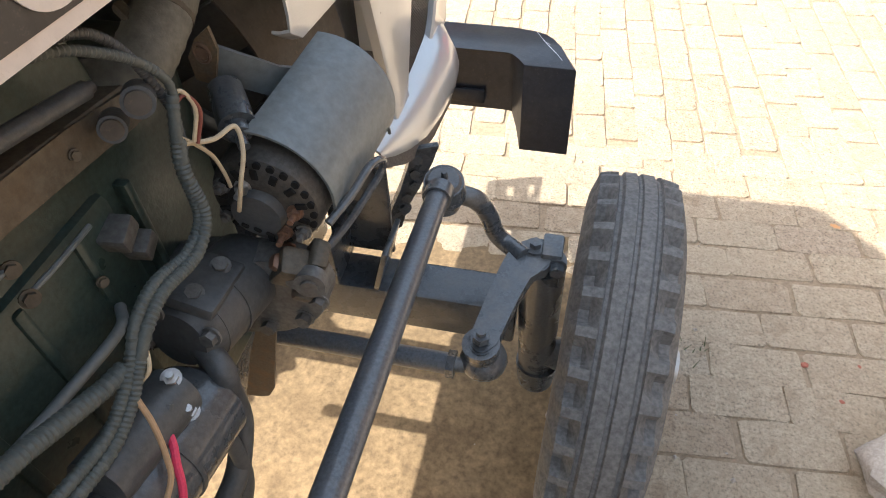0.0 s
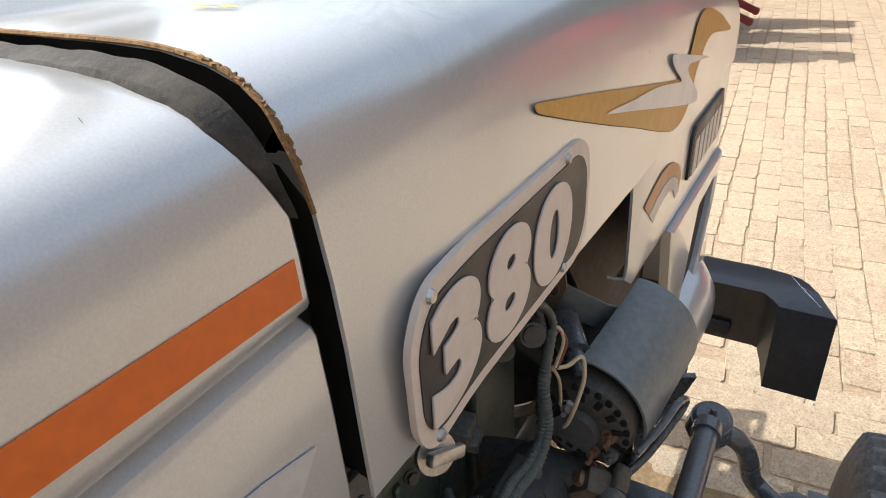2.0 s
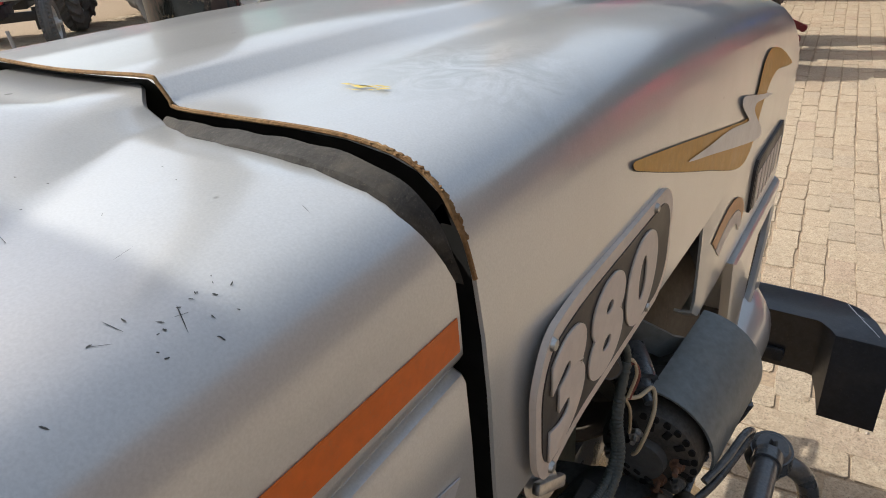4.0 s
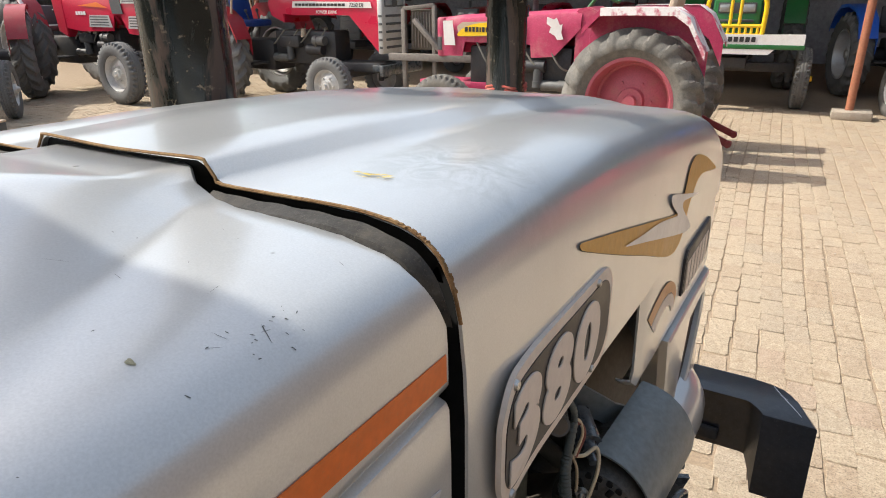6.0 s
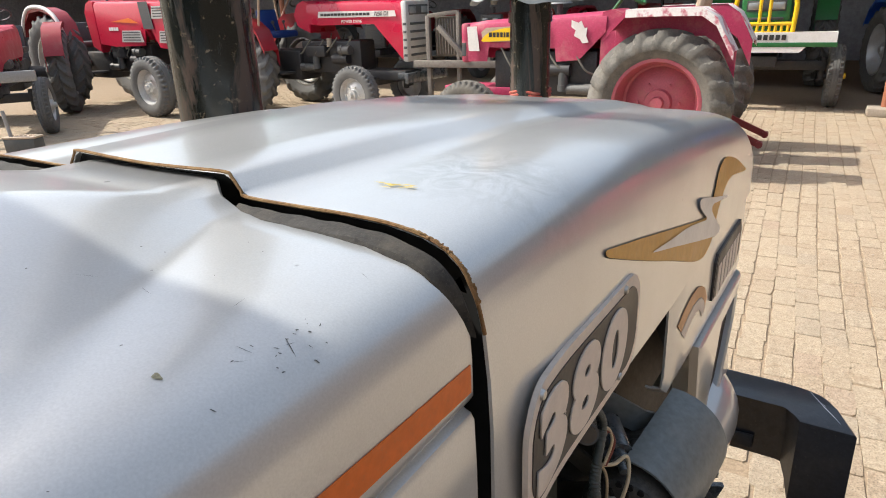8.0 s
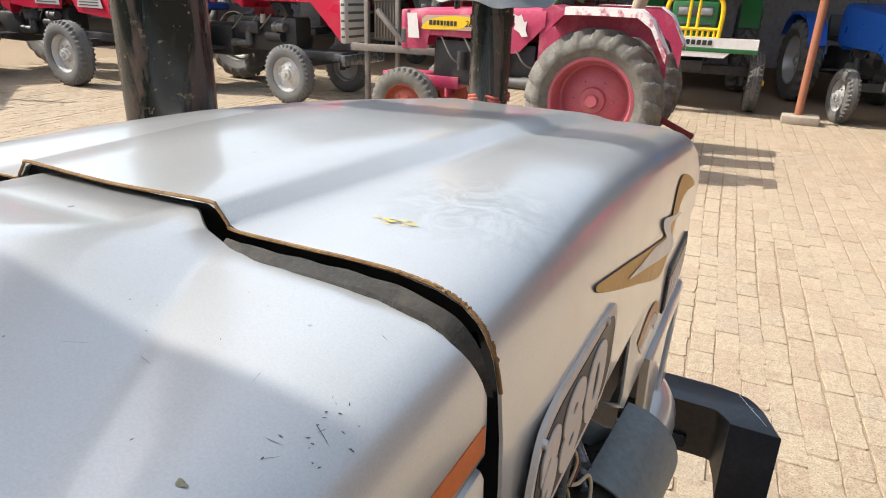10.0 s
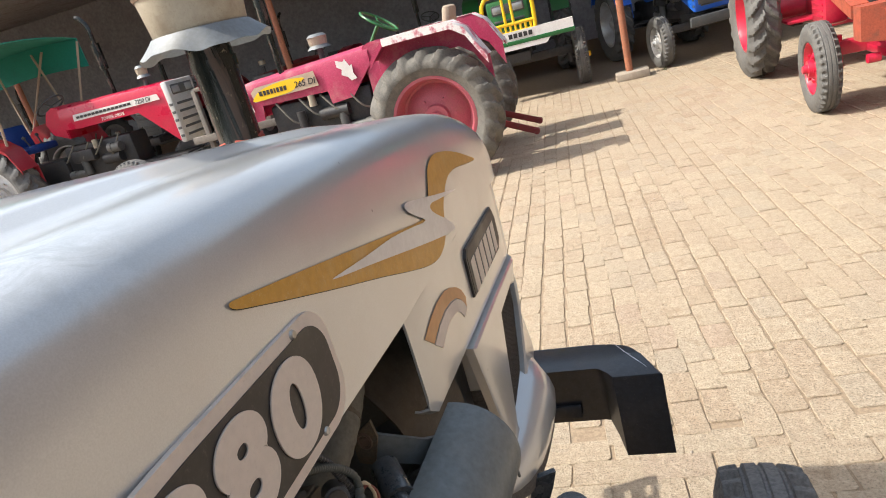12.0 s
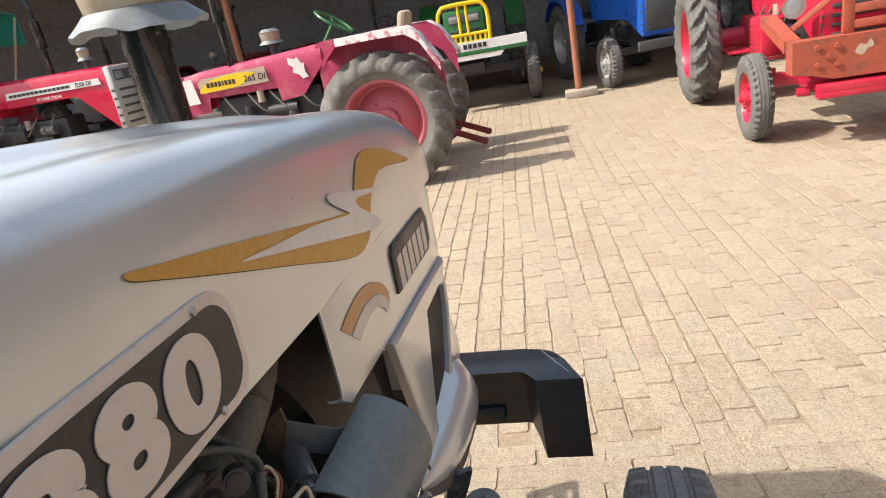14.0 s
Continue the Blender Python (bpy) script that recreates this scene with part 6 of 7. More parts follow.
bm = bmesh.new()
turned(bm, [(1.638, 0.0), (1.638, 0.0885), (1.643, 0.0905), (1.648, 0.086), (1.656, 0.083), (1.668, 0.079), (1.677, 0.068), (1.682, 0.045), (1.684, 0.02), (1.694, 0.008), (1.694, 0.0)], 48)
part("lid", bm, M["cleaner_lid"], clean, "rusty domed lid")
bm = bmesh.new()
for zz in (1.384, 1.390, 1.396):
    tube(bm, [(PC[0] + (0.036 + 0.004 * math.sin(5 * a + zz * 90)) * math.cos(a), PC[1] + (0.036 + 0.004 * math.sin(5 * a + zz * 90)) * math.sin(a), zz - 0.01 + 0.003 * math.sin(3 * a)) for a in [2 * math.pi * k / 30 for k in range(31)]], 0.0028, seg=6, n=1, cap=False)
part("string_wrap", bm, M["red_string"], clean, "loose red string wound round the pipe foot")


# ---- the other tractors ----
def yard_tractor(name, label, x, y, heading, spec):
    """A parked tractor; the origin lies on the ground below its rear axle, forwards is +y."""
    s = dict(base=1.95, rr=0.63, rw=0.32, rrim=0.36, fr=0.36, fw=0.17, frim=0.21, rt=0.66, ft=0.62, hood="red", low="engine_black", fender="red", rim="rim", rear_rim="rim",
             hood_w=0.27, hood_lo=0.92, hood_hi=1.34, hood_back=0.62, hood_front=2.32, tyre="tyre", grille="grey", style="box", seat="plastic", wheel_up=True)
    s.update(spec)
    t = thing(name, label, "tractor", YARD @ pose(x, y, 0, 0, 0, heading) @ Matrix.Scale(s.get("size", 1.0), 4), "parked tractors")
    fy = s["base"]
    for sx in (1, -1):
        wheel(t, "rear" + s.get("rk", ""), pose(sx * s["rt"], 0, s["rr"]), sx, s["tyre"], s["rear_rim"], "rear_wheel", s["rr"], s["rw"], s["rrim"], 0.05)
        wheel(t, "front" + s.get("fk", ""), pose(sx * s["ft"], fy, s["fr"]), sx, s["tyre"], s["rim"], "front_wheel", s["fr"], s["fw"], s["frim"], 0.04)
    # gearbox, engine and axle
    bm = bmesh.new()
    box(bm, (0, 0.25, 0.66), (0.42, 0.9, 0.42), bevel=0.04)
    cyl(bm, (-s["rt"], 0, s["rr"]), (s["rt"], 0, s["rr"]), 0.11, seg=20)
    part("gearbox", bm, M[s["low"]], t)
    bm = bmesh.new()
    box(bm, (0, 1.25, 0.78), (0.32, 1.1, 0.44), bevel=0.03)
    box(bm, (0.20, 1.05, 0.86), (0.12, 0.36, 0.16), bevel=0.03)
    cyl(bm, (0.20, 1.35, 0.76), (0.20, 1.62, 0.76), 0.07, seg=18)
    cyl(bm, (-0.20, 0.95, 0.82), (-0.20, 1.25, 0.82), 0.06, seg=18)
    cyl(bm, (-0.23, 1.45, 0.72), (-0.23, 1.45, 0.9), 0.045, seg=18)
    eng = part("engine", bm, M["engine_black"], t)
    rngt = random.Random(int(abs(x * 10)) + 5)
    for sx in (1, -1):
        for nm, mt, aa, bb, rr in (("oil_filter", "plastic", (0.21, 1.02, 0.62), (0.21, 1.02, 0.80), 0.05), ("fuel_filter", "cleaner", (0.22, 1.30, 0.92), (0.22, 1.30, 1.03), 0.035),
                                   ("dynamo", "alu", (0.23, 1.50, 0.88), (0.23, 1.68, 0.88), 0.06), ("starter", "alu", (0.20, 0.72, 0.64), (0.20, 0.98, 0.64), 0.05)):
            if rngt.random() < 0.8:
                bm = bmesh.new()
                cyl(bm, (sx * aa[0], aa[1], aa[2]), (sx * bb[0], bb[1], bb[2]), rr, seg=18)
                cyl(bm, (sx * aa[0], aa[1], aa[2]), (sx * (aa[0] + bb[0]) / 2, (aa[1] * 2 + bb[1]) / 3, (aa[2] * 2 + bb[2]) / 3), rr * 1.12, seg=18)
                part(nm, bm, M[mt], eng)
        for k in range(4):
            bm = bmesh.new()
            a0 = Vector((sx * 0.19, 0.7 + 0.25 * k, 0.75 + 0.1 * rngt.random()))
            b0 = Vector((sx * 0.22, 0.95 + 0.25 * k, 1.0 + 0.08 * rngt.random()))
            tube(bm, [a0, a0.lerp(b0, 0.4) + Vector((sx * 0.05, 0, -0.05)), b0], 0.010, seg=8, n=5)
            part("pipe", bm, M["hose"], eng)
    bm = bmesh.new()
    cyl(bm, (0.24, 0.30, 0.55), (0.33, 0.30, 0.50), 0.012, seg=8)
    box(bm, (0.36, 0.30, 0.50), (0.10, 0.16, 0.015), bevel=0.004)
    part("pedal", bm, M["plastic"], t)
    bm = bmesh.new()
    box(bm, (0, 0.42, 0.56), (1.0, 0.34, 0.03), bevel=0.006)
    part("footplate", bm, M[s.get("dash", s["low"])], t)
    for sx, uu in ((0.12, 0.18), (-0.10, 0.10)):
        bm = bmesh.new()
        tube(bm, [(sx, uu, 0.84), (sx * 1.1, uu + 0.03, 1.05), (sx * 1.3, uu - 0.02, 1.24)], 0.011, seg=8, n=5)
        ball(bm, (sx * 1.3, uu - 0.02, 1.25), 0.025)
        part("gear_lever", bm, M["plastic"], t)
    bm = bmesh.new()
    box(bm, (0, fy, s["fr"] + 0.12), (s["ft"] * 2 - 0.18, 0.09, 0.11), bevel=0.01)
    axl = part("front_axle", bm, M[s.get("axle", s["low"])], t)
    for sx in (1, -1):
        bm = bmesh.new()
        cyl(bm, (sx * (s["ft"] - 0.13), fy, s["fr"] - 0.05), (sx * (s["ft"] - 0.13), fy, s["fr"] + 0.22), 0.04, seg=16)
        cyl(bm, (sx * (s["ft"] - 0.13), fy, s["fr"]), (sx * s["ft"], fy, s["fr"]), 0.035, seg=16)
        part("kingpin", bm, M[s.get("axle", s["low"])], axl)
    bm = bmesh.new()
    box(bm, (0, fy + 0.05, s["fr"] + 0.2), (0.36, 0.9, 0.12), bevel=0.01)
    part("front_support", bm, M[s.get("axle", s["low"])], t)
    # bonnet
    w, lo, hi, y0, y1 = s["hood_w"], s["hood_lo"], s["hood_hi"], s["hood_back"], s["hood_front"]
    bm = bmesh.new()
    rows = []
    slope = s.get("slope", 0.05)
    marks = {k / 12 for k in range(13)} | {(q - y0) / (y1 - y0) for q, _ in s.get("bottom", ())}
    for u in sorted(m for m in marks if 0 <= m <= 1):
        yy = y0 + (y1 - y0) * u
        top = hi - slope * u - (0.05 * max(0, (u - 0.8) / 0.2) ** 2 if s["style"] != "box" else 0.015 * max(0, (u - 0.9) / 0.1) ** 2)
        ww = w * (1 - s.get("taper", 0.06) * u)
        bot = lo + (s.get("cut", 0.0) * max(0, 1 - u / 0.55)) - (s.get("nose", 0.24) * max(0, (u - 0.72) / 0.28) if u > 0.72 else 0)
        if "bottom" in s:
            bot = interp(yy, s["bottom"])
        half = [(ww, bot), (ww + 0.004, bot + (top - bot) * 0.4), (ww, top - 0.07), (ww - 0.015, top - 0.03), (ww - 0.05, top - 0.008), (ww * 0.4, top), (0, top + 0.004)]
        rows.append([(a, yy, z) for a, z in half] + [(-a, yy, z) for a, z in half[::-1][1:]])
    loft(bm, rows)
    thick(bm, 0.006)
    bonnet = part("bonnet", bm, M[s["hood"]], t)
    # nose with lamps and slots
    ww = w * (1 - s.get("taper", 0.06))
    top = hi - slope
    botn = interp(y1, s["bottom"]) if "bottom" in s else lo - s.get("nose", 0.24)
    bm = bmesh.new()
    box(bm, (0, y1 + 0.02, (top + botn) / 2 - 0.01), (ww * 2 + 0.012, 0.09, top - botn), bevel=0.025)
    nose = part("nose", bm, M[s["grille"]], t)
    for k in range(5):
        bm = bmesh.new()
        box(bm, (0, y1 + 0.066, botn + 0.07 + k * (top - botn - 0.26) / 5), (ww * 1.5, 0.01, 0.03), bevel=0.004)
        part("slot", bm, M["plastic"], nose)
    for k in range(5):
        for sx in (1, -1):
            bm = bmesh.new()
            box(bm, (sx * (ww + 0.005), y1 + 0.03, botn + 0.07 + k * (top - botn - 0.26) / 5), (0.008, 0.05, 0.03), bevel=0.003)
            part("slot", bm, M["plastic"], nose)
    bm = bmesh.new()
    box(bm, (0, y1 + 0.064, top - 0.12), (ww * 1.62, 0.012, 0.12), bevel=0.01)
    part("lamp_panel", bm, M["plastic"], nose)
    for sx in (1, -1):
        bm = bmesh.new()
        box(bm, (sx * ww * 0.5, y1 + 0.071, top - 0.12), (ww * 0.52, 0.014, 0.085), bevel=0.012)
        part("headlamp", bm, M["lamp"], nose)
    # dash cowl and steering wheel
    bm = bmesh.new()
    fwd, low = s.get("dash_fwd", 0.0), s.get("dash_lo", 0.86)
    prism(bm, [(u + fwd, v) for u, v in ((0.42, low + 0.09), (0.66, low), (0.66, hi - 0.01), (0.56, hi + 0.02), (0.44, hi - 0.03), (0.36, hi - 0.16))], -w * 0.95, w * 0.95, lambda u, v, q: (q, u, v))
    bmesh.ops.bevel(bm, geom=bm.edges[:], offset=0.012, segments=2, affect="EDGES")
    part("dash", bm, M[s.get("dash", s["hood"])], t)
    bm = bmesh.new()
    ring = [(0.19 * math.cos(a), 0.19 * math.sin(a), 0) for a in [2 * math.pi * k / 24 for k in range(25)]]
    tube(bm, ring, 0.013, seg=8, n=1, cap=False)
    for a in (0.5, 2.6, 4.7):
        cyl(bm, (0, 0, -0.01), (0.19 * math.cos(a), 0.19 * math.sin(a), 0), 0.008, seg=8)
    cyl(bm, (0, 0, 0), (0, 0, -0.34), 0.018, seg=12)
    part("steering_wheel", bm, M[s.get("wheel_mat", "plastic")], t, at=pose(0, s.get("steer", 0.25), hi + s.get("steer_up", 0.17), s.get("steer_tilt", 32), 0, 0))
    bm = bmesh.new()
    sq = s.get("seat_y", -0.22)
    box(bm, (0, sq, 0.98 + s.get("seat_up", 0)), (0.40, 0.42, 0.10), bevel=0.04)
    box(bm, (0, sq - 0.21, 1.16 + s.get("seat_up", 0)), (0.36, 0.08, 0.34), Euler((0.2, 0, 0)).to_matrix(), bevel=0.035)
    part("seat", bm, M[s["seat"]], t)
    # fenders: a bent sheet over each rear wheel
    for sx in (1, -1):
        bm = bmesh.new()
        R = s["rr"] + 0.07
        pr = [(0.62, 0.90), (0.50, 1.16), (0.30, 1.30), (0.0, 1.365), (-0.34, 1.345), (-0.56, 1.20), (-0.70, 0.98)]
        pr = [(u, v * (s["rr"] + 0.07) / 0.70) for u, v in pr]
        pr = s.get("fender_line", pr)
        x0, x1 = sx * (s["rt"] - s["rw"] * 0.40), sx * (s["rt"] + s["rw"] * 0.42)
        loft(bm, [[(x0, u, v - 0.22 if j < 0 else v) for u, v in pr] for j in (-1,)] + [[(x0, u, v) for u, v in pr], [(x1, u, v) for u, v in pr], [(x1, u, v - 0.05) for u, v in pr]])
        thick(bm, 0.006)
        part("fender", bm, M[s["fender"]], t)
    # exhaust with raincap, and air pre-cleaner
    if s.get("stack", True):
        bm = bmesh.new()
        ey, hi2 = s.get("stack_y", 1.55), hi + s.get("stack_up", 0.0)
        cyl(bm, (-0.17, ey, hi - 0.10), (-0.17, ey, hi2 + 0.30), 0.03, seg=14)
        cyl(bm, (-0.17, ey, hi2 + 0.30), (-0.17, ey, hi2 + 0.62), 0.052, seg=18)
        tube(bm, [(-0.17, ey, hi2 + 0.62), (-0.17, ey, hi2 + 0.80), (-0.17, ey - 0.06, hi2 + 0.92), (-0.17, ey - 0.13, hi2 + 0.96)], 0.026, seg=12)
        part("exhaust", bm, M["stack"], t)
    if s.get("cleaner", True):
        bm = bmesh.new()
        q = s.get("cleaner_y", 2.1)
        cyl(bm, (0.12, q, hi - 0.10), (0.12, q, hi + 0.08), 0.03, seg=14)
        pre = part("pre_cleaner", bm, M["plastic"], t, "dark pipe with a cream dust bowl")
        k0 = s.get("cleaner_r", 1.0)
        for nm, mt, z0, z1, r0, r1 in (("skirt", "skirt", 0.075, 0.11, 0.088, 0.062), ("bowl", "cleaner", 0.108, 0.19, 0.062, 0.070), ("cap", "skirt", 0.188, 0.218, 0.074, 0.045)):
            bm = bmesh.new()
            cyl(bm, (0.12, q, hi + z0), (0.12, q, hi + z1), r0 * k0, r1 * k0, seg=22)
            part(nm, bm, M[mt], pre)
    # hitch arms at the back
    for sx in (1, -1):
        bm = bmesh.new()
        fall = s.get("arm_down", 0.07)
        a0, b0 = Vector((sx * 0.20, -0.15, 0.52)), Vector((sx * 0.24, -0.80, 0.52 - fall))
        box(bm, (a0 + b0) / 2, (0.025, (b0 - a0).length, 0.06), Euler((math.atan2(fall, 0.65), 0, sx * 0.06)).to_matrix(), bevel=0.006)
        cyl(bm, b0 - Vector((0.028, 0, 0)), b0 + Vector((0.028, 0, 0)), 0.030, seg=16)
        part("lift_arm", bm, M[s.get("arm", "red_dark")], t)
    if s.get("bumper"):
        bm = bmesh.new()
        box(bm, (0, y1 + 0.16, s.get("bumper_z", 0.56)), (s.get("bumper_w", 0.9), 0.06, 0.13), bevel=0.012)
        for sx in (1, -1):
            box(bm, (sx * 0.17, y1 + 0.0, s.get("bumper_z", 0.56)), (0.06, 0.34, 0.08), bevel=0.008)
        part("bumper", bm, M[s["bumper"]], t)
    return t, bonnet


def side_text(parent, text, size, u, v, x, mat, sx, bold=0.006, shear=0.15):
    """Lettering on a bonnet's flank; sx: which flank."""
    me = lettering(text, size, bold * size, shear, 0.001)
    me.materials.append(M[mat])
    d = new("lettering", me)
    d.parent = parent
    if sx > 0:
        d.matrix_basis = Matrix.Translation((x, u, v)) @ SIDE_ROT
    else:
        d.matrix_basis = Matrix.Translation((-x, u, v)) @ Matrix(((0, 0, -1, 0), (-1, 0, 0, 0), (0, 1, 0, 0), (0, 0, 0, 1)))
    return d


def side_patch(parent, name, outline, x, mat, sx, label=""):
    bm = bmesh.new()
    prism(bm, outline, sx * x, sx * (x + 0.003), on_side)
    return part(name, bm, M[mat], parent, label, smooth=False)


def bars(parent, u0, v, x, mat, sx, widths, h):
    """Plain blocks that stand for a maker's name."""
    u = u0
    for wd in widths:
        side_patch(parent, "name_block", [(u, v), (u + sx * wd, v), (u + sx * wd, v + h), (u, v + h)], x, mat, sx)
        u += sx * (wd + 0.012)


def heading_of(dx, dy):
    return math.degrees(math.atan2(-dx, dy))


# faded pink tractor, its left flank towards the grey one
hp = Vector((-1.0, 0.0))
c0 = Vector((-0.93, 5.715))
pink, pb = yard_tractor("tractor", "faded pink tractor with worn white fender tops, parked side-on", c0.x, c0.y, heading_of(hp.x, hp.y),
    dict(hood="pink", low="pink", fender="pink", rear_rim="pink_rim", rim="rust_orange", grille="pink", dash="pink", tyre="tyre_tan", rk="_pink", fk="_pink", rr=0.610, rw=0.31, rt=0.63, ft=0.58, base=1.90, fr=0.37, size=1.04, stack=True, stack_y=1.546, stack_up=0.05, cleaner_y=1.20, cleaner_r=1.45,
         hood_w=0.25, hood_hi=1.353, hood_back=0.603, hood_front=2.08, slope=0.074, bottom=[(0.603, 1.178), (0.857, 0.92), (1.088, 0.901), (1.101, 1.026), (1.82, 1.035), (1.844, 0.896), (2.135, 0.89)],
         wheel_mat="green", steer=0.488, steer_up=0.17, steer_tilt=38, seat_y=0.034, seat_up=0.18, arm="arm_red", arm_down=0.29, seat="tan_seat", fender_line=[(0.441, 1.205), (0.388, 1.268), (0.289, 1.366), (0.006, 1.372), (-0.313, 1.37), (-0.428, 1.291), (-0.563, 1.038)]))
side_patch(pb, "name_panel", [(1.164, 1.103), (1.181, 1.247), (1.836, 1.225), (1.892, 1.184), (1.876, 1.087)], 0.262, "tan_seat", -1, "sun-bleached tan name panel")
side_patch(pb, "yellow_leaf", smooth_outline([(1.875, 1.092), (1.872, 1.13), (1.80, 1.180), (1.68, 1.212), (1.52, 1.226), (1.40, 1.224), (1.29, 1.205), (1.36, 1.165), (1.46, 1.112), (1.66, 1.098)], 3), 0.264, "yellow", -1, "yellow leaf behind the name")
bars(pb, 1.804, 1.135, 0.267, "decal_black", -1, [0.034, 0.028, 0.028, 0.028, 0.016, 0.028, 0.028, 0.028], 0.045)
side_text(pb, "265 DI", 0.082, 1.414, 1.135, 0.268, "decal_black", -1)
side_patch(pb, "white_patch", [(1.915, 1.0), (2.041, 0.998), (2.057, 1.237), (1.947, 1.24)], 0.262, "white_paint", -1, "patch of bare white primer")
side_patch(pb, "white_patch", [(0.761, 1.083), (0.822, 1.074), (0.848, 1.113), (0.908, 1.143), (0.891, 1.191), (0.934, 1.22), (0.934, 1.283), (0.865, 1.258), (0.839, 1.277), (0.805, 1.209), (0.779, 1.218), (0.787, 1.141)], 0.264, "white_paint", -1, "torn white sticker")
for sx in (1, -1):
    bm = bmesh.new()
    rowsf = []
    for u, v in ((0.29, 1.370), (0.006, 1.376), (-0.313, 1.374), (-0.428, 1.296), (-0.575, 1.038)):
        rowsf.append([(sx * 0.50, u, v + 0.004), (sx * 0.765, u, v + 0.004), (sx * 0.768, u, v - 0.06)])
    loft(bm, rowsf)
    thick(bm, 0.004)
    part("fender_top", bm, M["worn_white"], pink, "worn white fender top")

# red tractor with silver nose and teal canopy
hm = Vector((0.995, -0.05)).normalized()
rm = Vector((hm.y, -hm.x))
fn = Vector((-5.3, 6.25))
c1 = fn - hm * 2.19 - rm * 0.663
red2, rb = yard_tractor("tractor", "red tractor with silver nose, blue seat and teal canopy", c1.x, c1.y, heading_of(hm.x, hm.y),
    dict(hood="red", fender="red_dark", low="engine_black", grille="rim", seat="blue_seat", tyre="tyre", rk="_b", fk="_b", bumper="chassis", stack=True, stack_y=1.55, cleaner_y=2.3, size=1.07, hood_hi=1.505, hood_lo=1.21, hood_back=0.98, hood_front=2.60, slope=0.02, base=2.05, bottom=[(0.98, 1.22), (1.22, 1.20), (2.14, 1.206), (2.60, 0.755)], steer=0.65, steer_up=0.05, seat_y=0.1, seat_up=0.1, dash_fwd=0.34, dash_lo=1.10))
side_patch(rb, "white_stripe", [(1.18, 1.295), (1.20, 1.375), (2.50, 1.365), (2.52, 1.295)], 0.272, "white_paint", 1, "white name stripe")
bars(rb, 1.24, 1.318, 0.277, "decal_black", 1, [0.05] * 14, 0.03)
side_text(rb, "7250 DI", 0.07, 2.16, 1.308, 0.278, "decal_black", 1)
side_text(rb, "POWER DRIVE", 0.055, 1.60, 1.225, 0.278, "white_paint", 1)
bm = bmesh.new()
rows = []
for i in range(13):
    u = -1.25 + i * 0.165
    rows.append([(x, u, 2.29 + 0.10 * math.cos(x * 1.5) + 0.05 * math.sin(i * 0.26) - (0.38 if abs(x) > 0.82 else 0)) for x in (-0.84, -0.82, -0.6, -0.3, 0, 0.3, 0.6, 0.82, 0.84)])
loft(bm, rows)
thick(bm, 0.012)
part("canopy", bm, M["teal"], red2, "sagging teal canvas canopy")
for sx in (1, -1):
    for u, v in ((-0.55, -0.85), (-0.55, 0.1), (0.35, 0.75), (0.35, -0.1)):
        bm = bmesh.new()
        cyl(bm, (sx * 0.62, u, 1.2 if u < 0 else 1.05), (sx * 0.78, v, 2.28), 0.016, seg=10)
        part("canopy_post", bm, M["tan_seat"], red2)

# red tractor further along the row
c2 = Vector((-8.77, 5.56)) - hm * 2.57 - rm * 0.70
red3, rb3 = yard_tractor("tractor", "red tractor with grey side vents and an orange flash", c2.x, c2.y, heading_of(hm.x, hm.y),
    dict(hood="crimson", fender="red_dark", low="engine_black", grille="crimson", tyre="tyre", rk="_c", fk="_c", rr=0.74, fr=0.43, fw=0.24, frim=0.25, rrim=0.42, base=2.4, cleaner=False, stack_y=1.35, hood_w=0.30, hood_hi=1.64, hood_lo=0.95, hood_back=0.7, hood_front=2.90, size=1.07, steer=0.5, bottom=[(0.7, 1.0), (1.1, 0.96), (1.9, 0.98), (1.95, 1.2), (2.1, 1.2), (2.25, 0.95), (2.9, 0.9)], style="round"))
for u0, u1, v in ((1.32, 1.90, 1.03), (2.28, 2.82, 1.02), (2.18, 2.82, 1.36)):
    vent = side_patch(rb3, "side_vent", [(u0, v), (u1, v), (u1 - 0.05, v + 0.17), (u0 + 0.05, v + 0.17)], 0.306, "rim", 1, "pale grey louvred vent")
    for k in range(4):
        side_patch(vent, "louvre", [(u0 + 0.05, v + 0.025 + k * 0.037), (u1 - 0.07, v + 0.025 + k * 0.037), (u1 - 0.08, v + 0.040 + k * 0.037), (u0 + 0.06, v + 0.040 + k * 0.037)], 0.309, "plastic", 1)
side_patch(rb3, "black_window", [(1.95, 1.22), (2.20, 1.22), (2.14, 1.60), (1.90, 1.60)], 0.306, "plastic", 1)
side_patch(rb3, "orange_flash", [(1.1, 1.33), (1.85, 1.30), (1.6, 1.38)], 0.306, "orange", 1)
side_patch(rb3, "orange_flash", [(2.25, 1.46), (2.8, 1.47), (2.5, 1.53)], 0.306, "orange", 1)
bars(rb3, 1.02, 1.20, 0.306, "white_paint", 1, [0.05, 0.06, 0.05, 0.06], 0.05)
for sx in (1, -1):
    bm = bmesh.new()
    tube(bm, [(sx * 0.80, u, v * 0.81 / 0.70 + 0.01) for u, v in ((0.62, 0.90), (0.50, 1.16), (0.30, 1.30), (0.0, 1.365), (-0.34, 1.345), (-0.56, 1.20), (-0.70, 0.98))], 0.03, seg=10, n=4)
    part("fender_rim", bm, M["white_paint"], red3, "white rim along the fender edge")
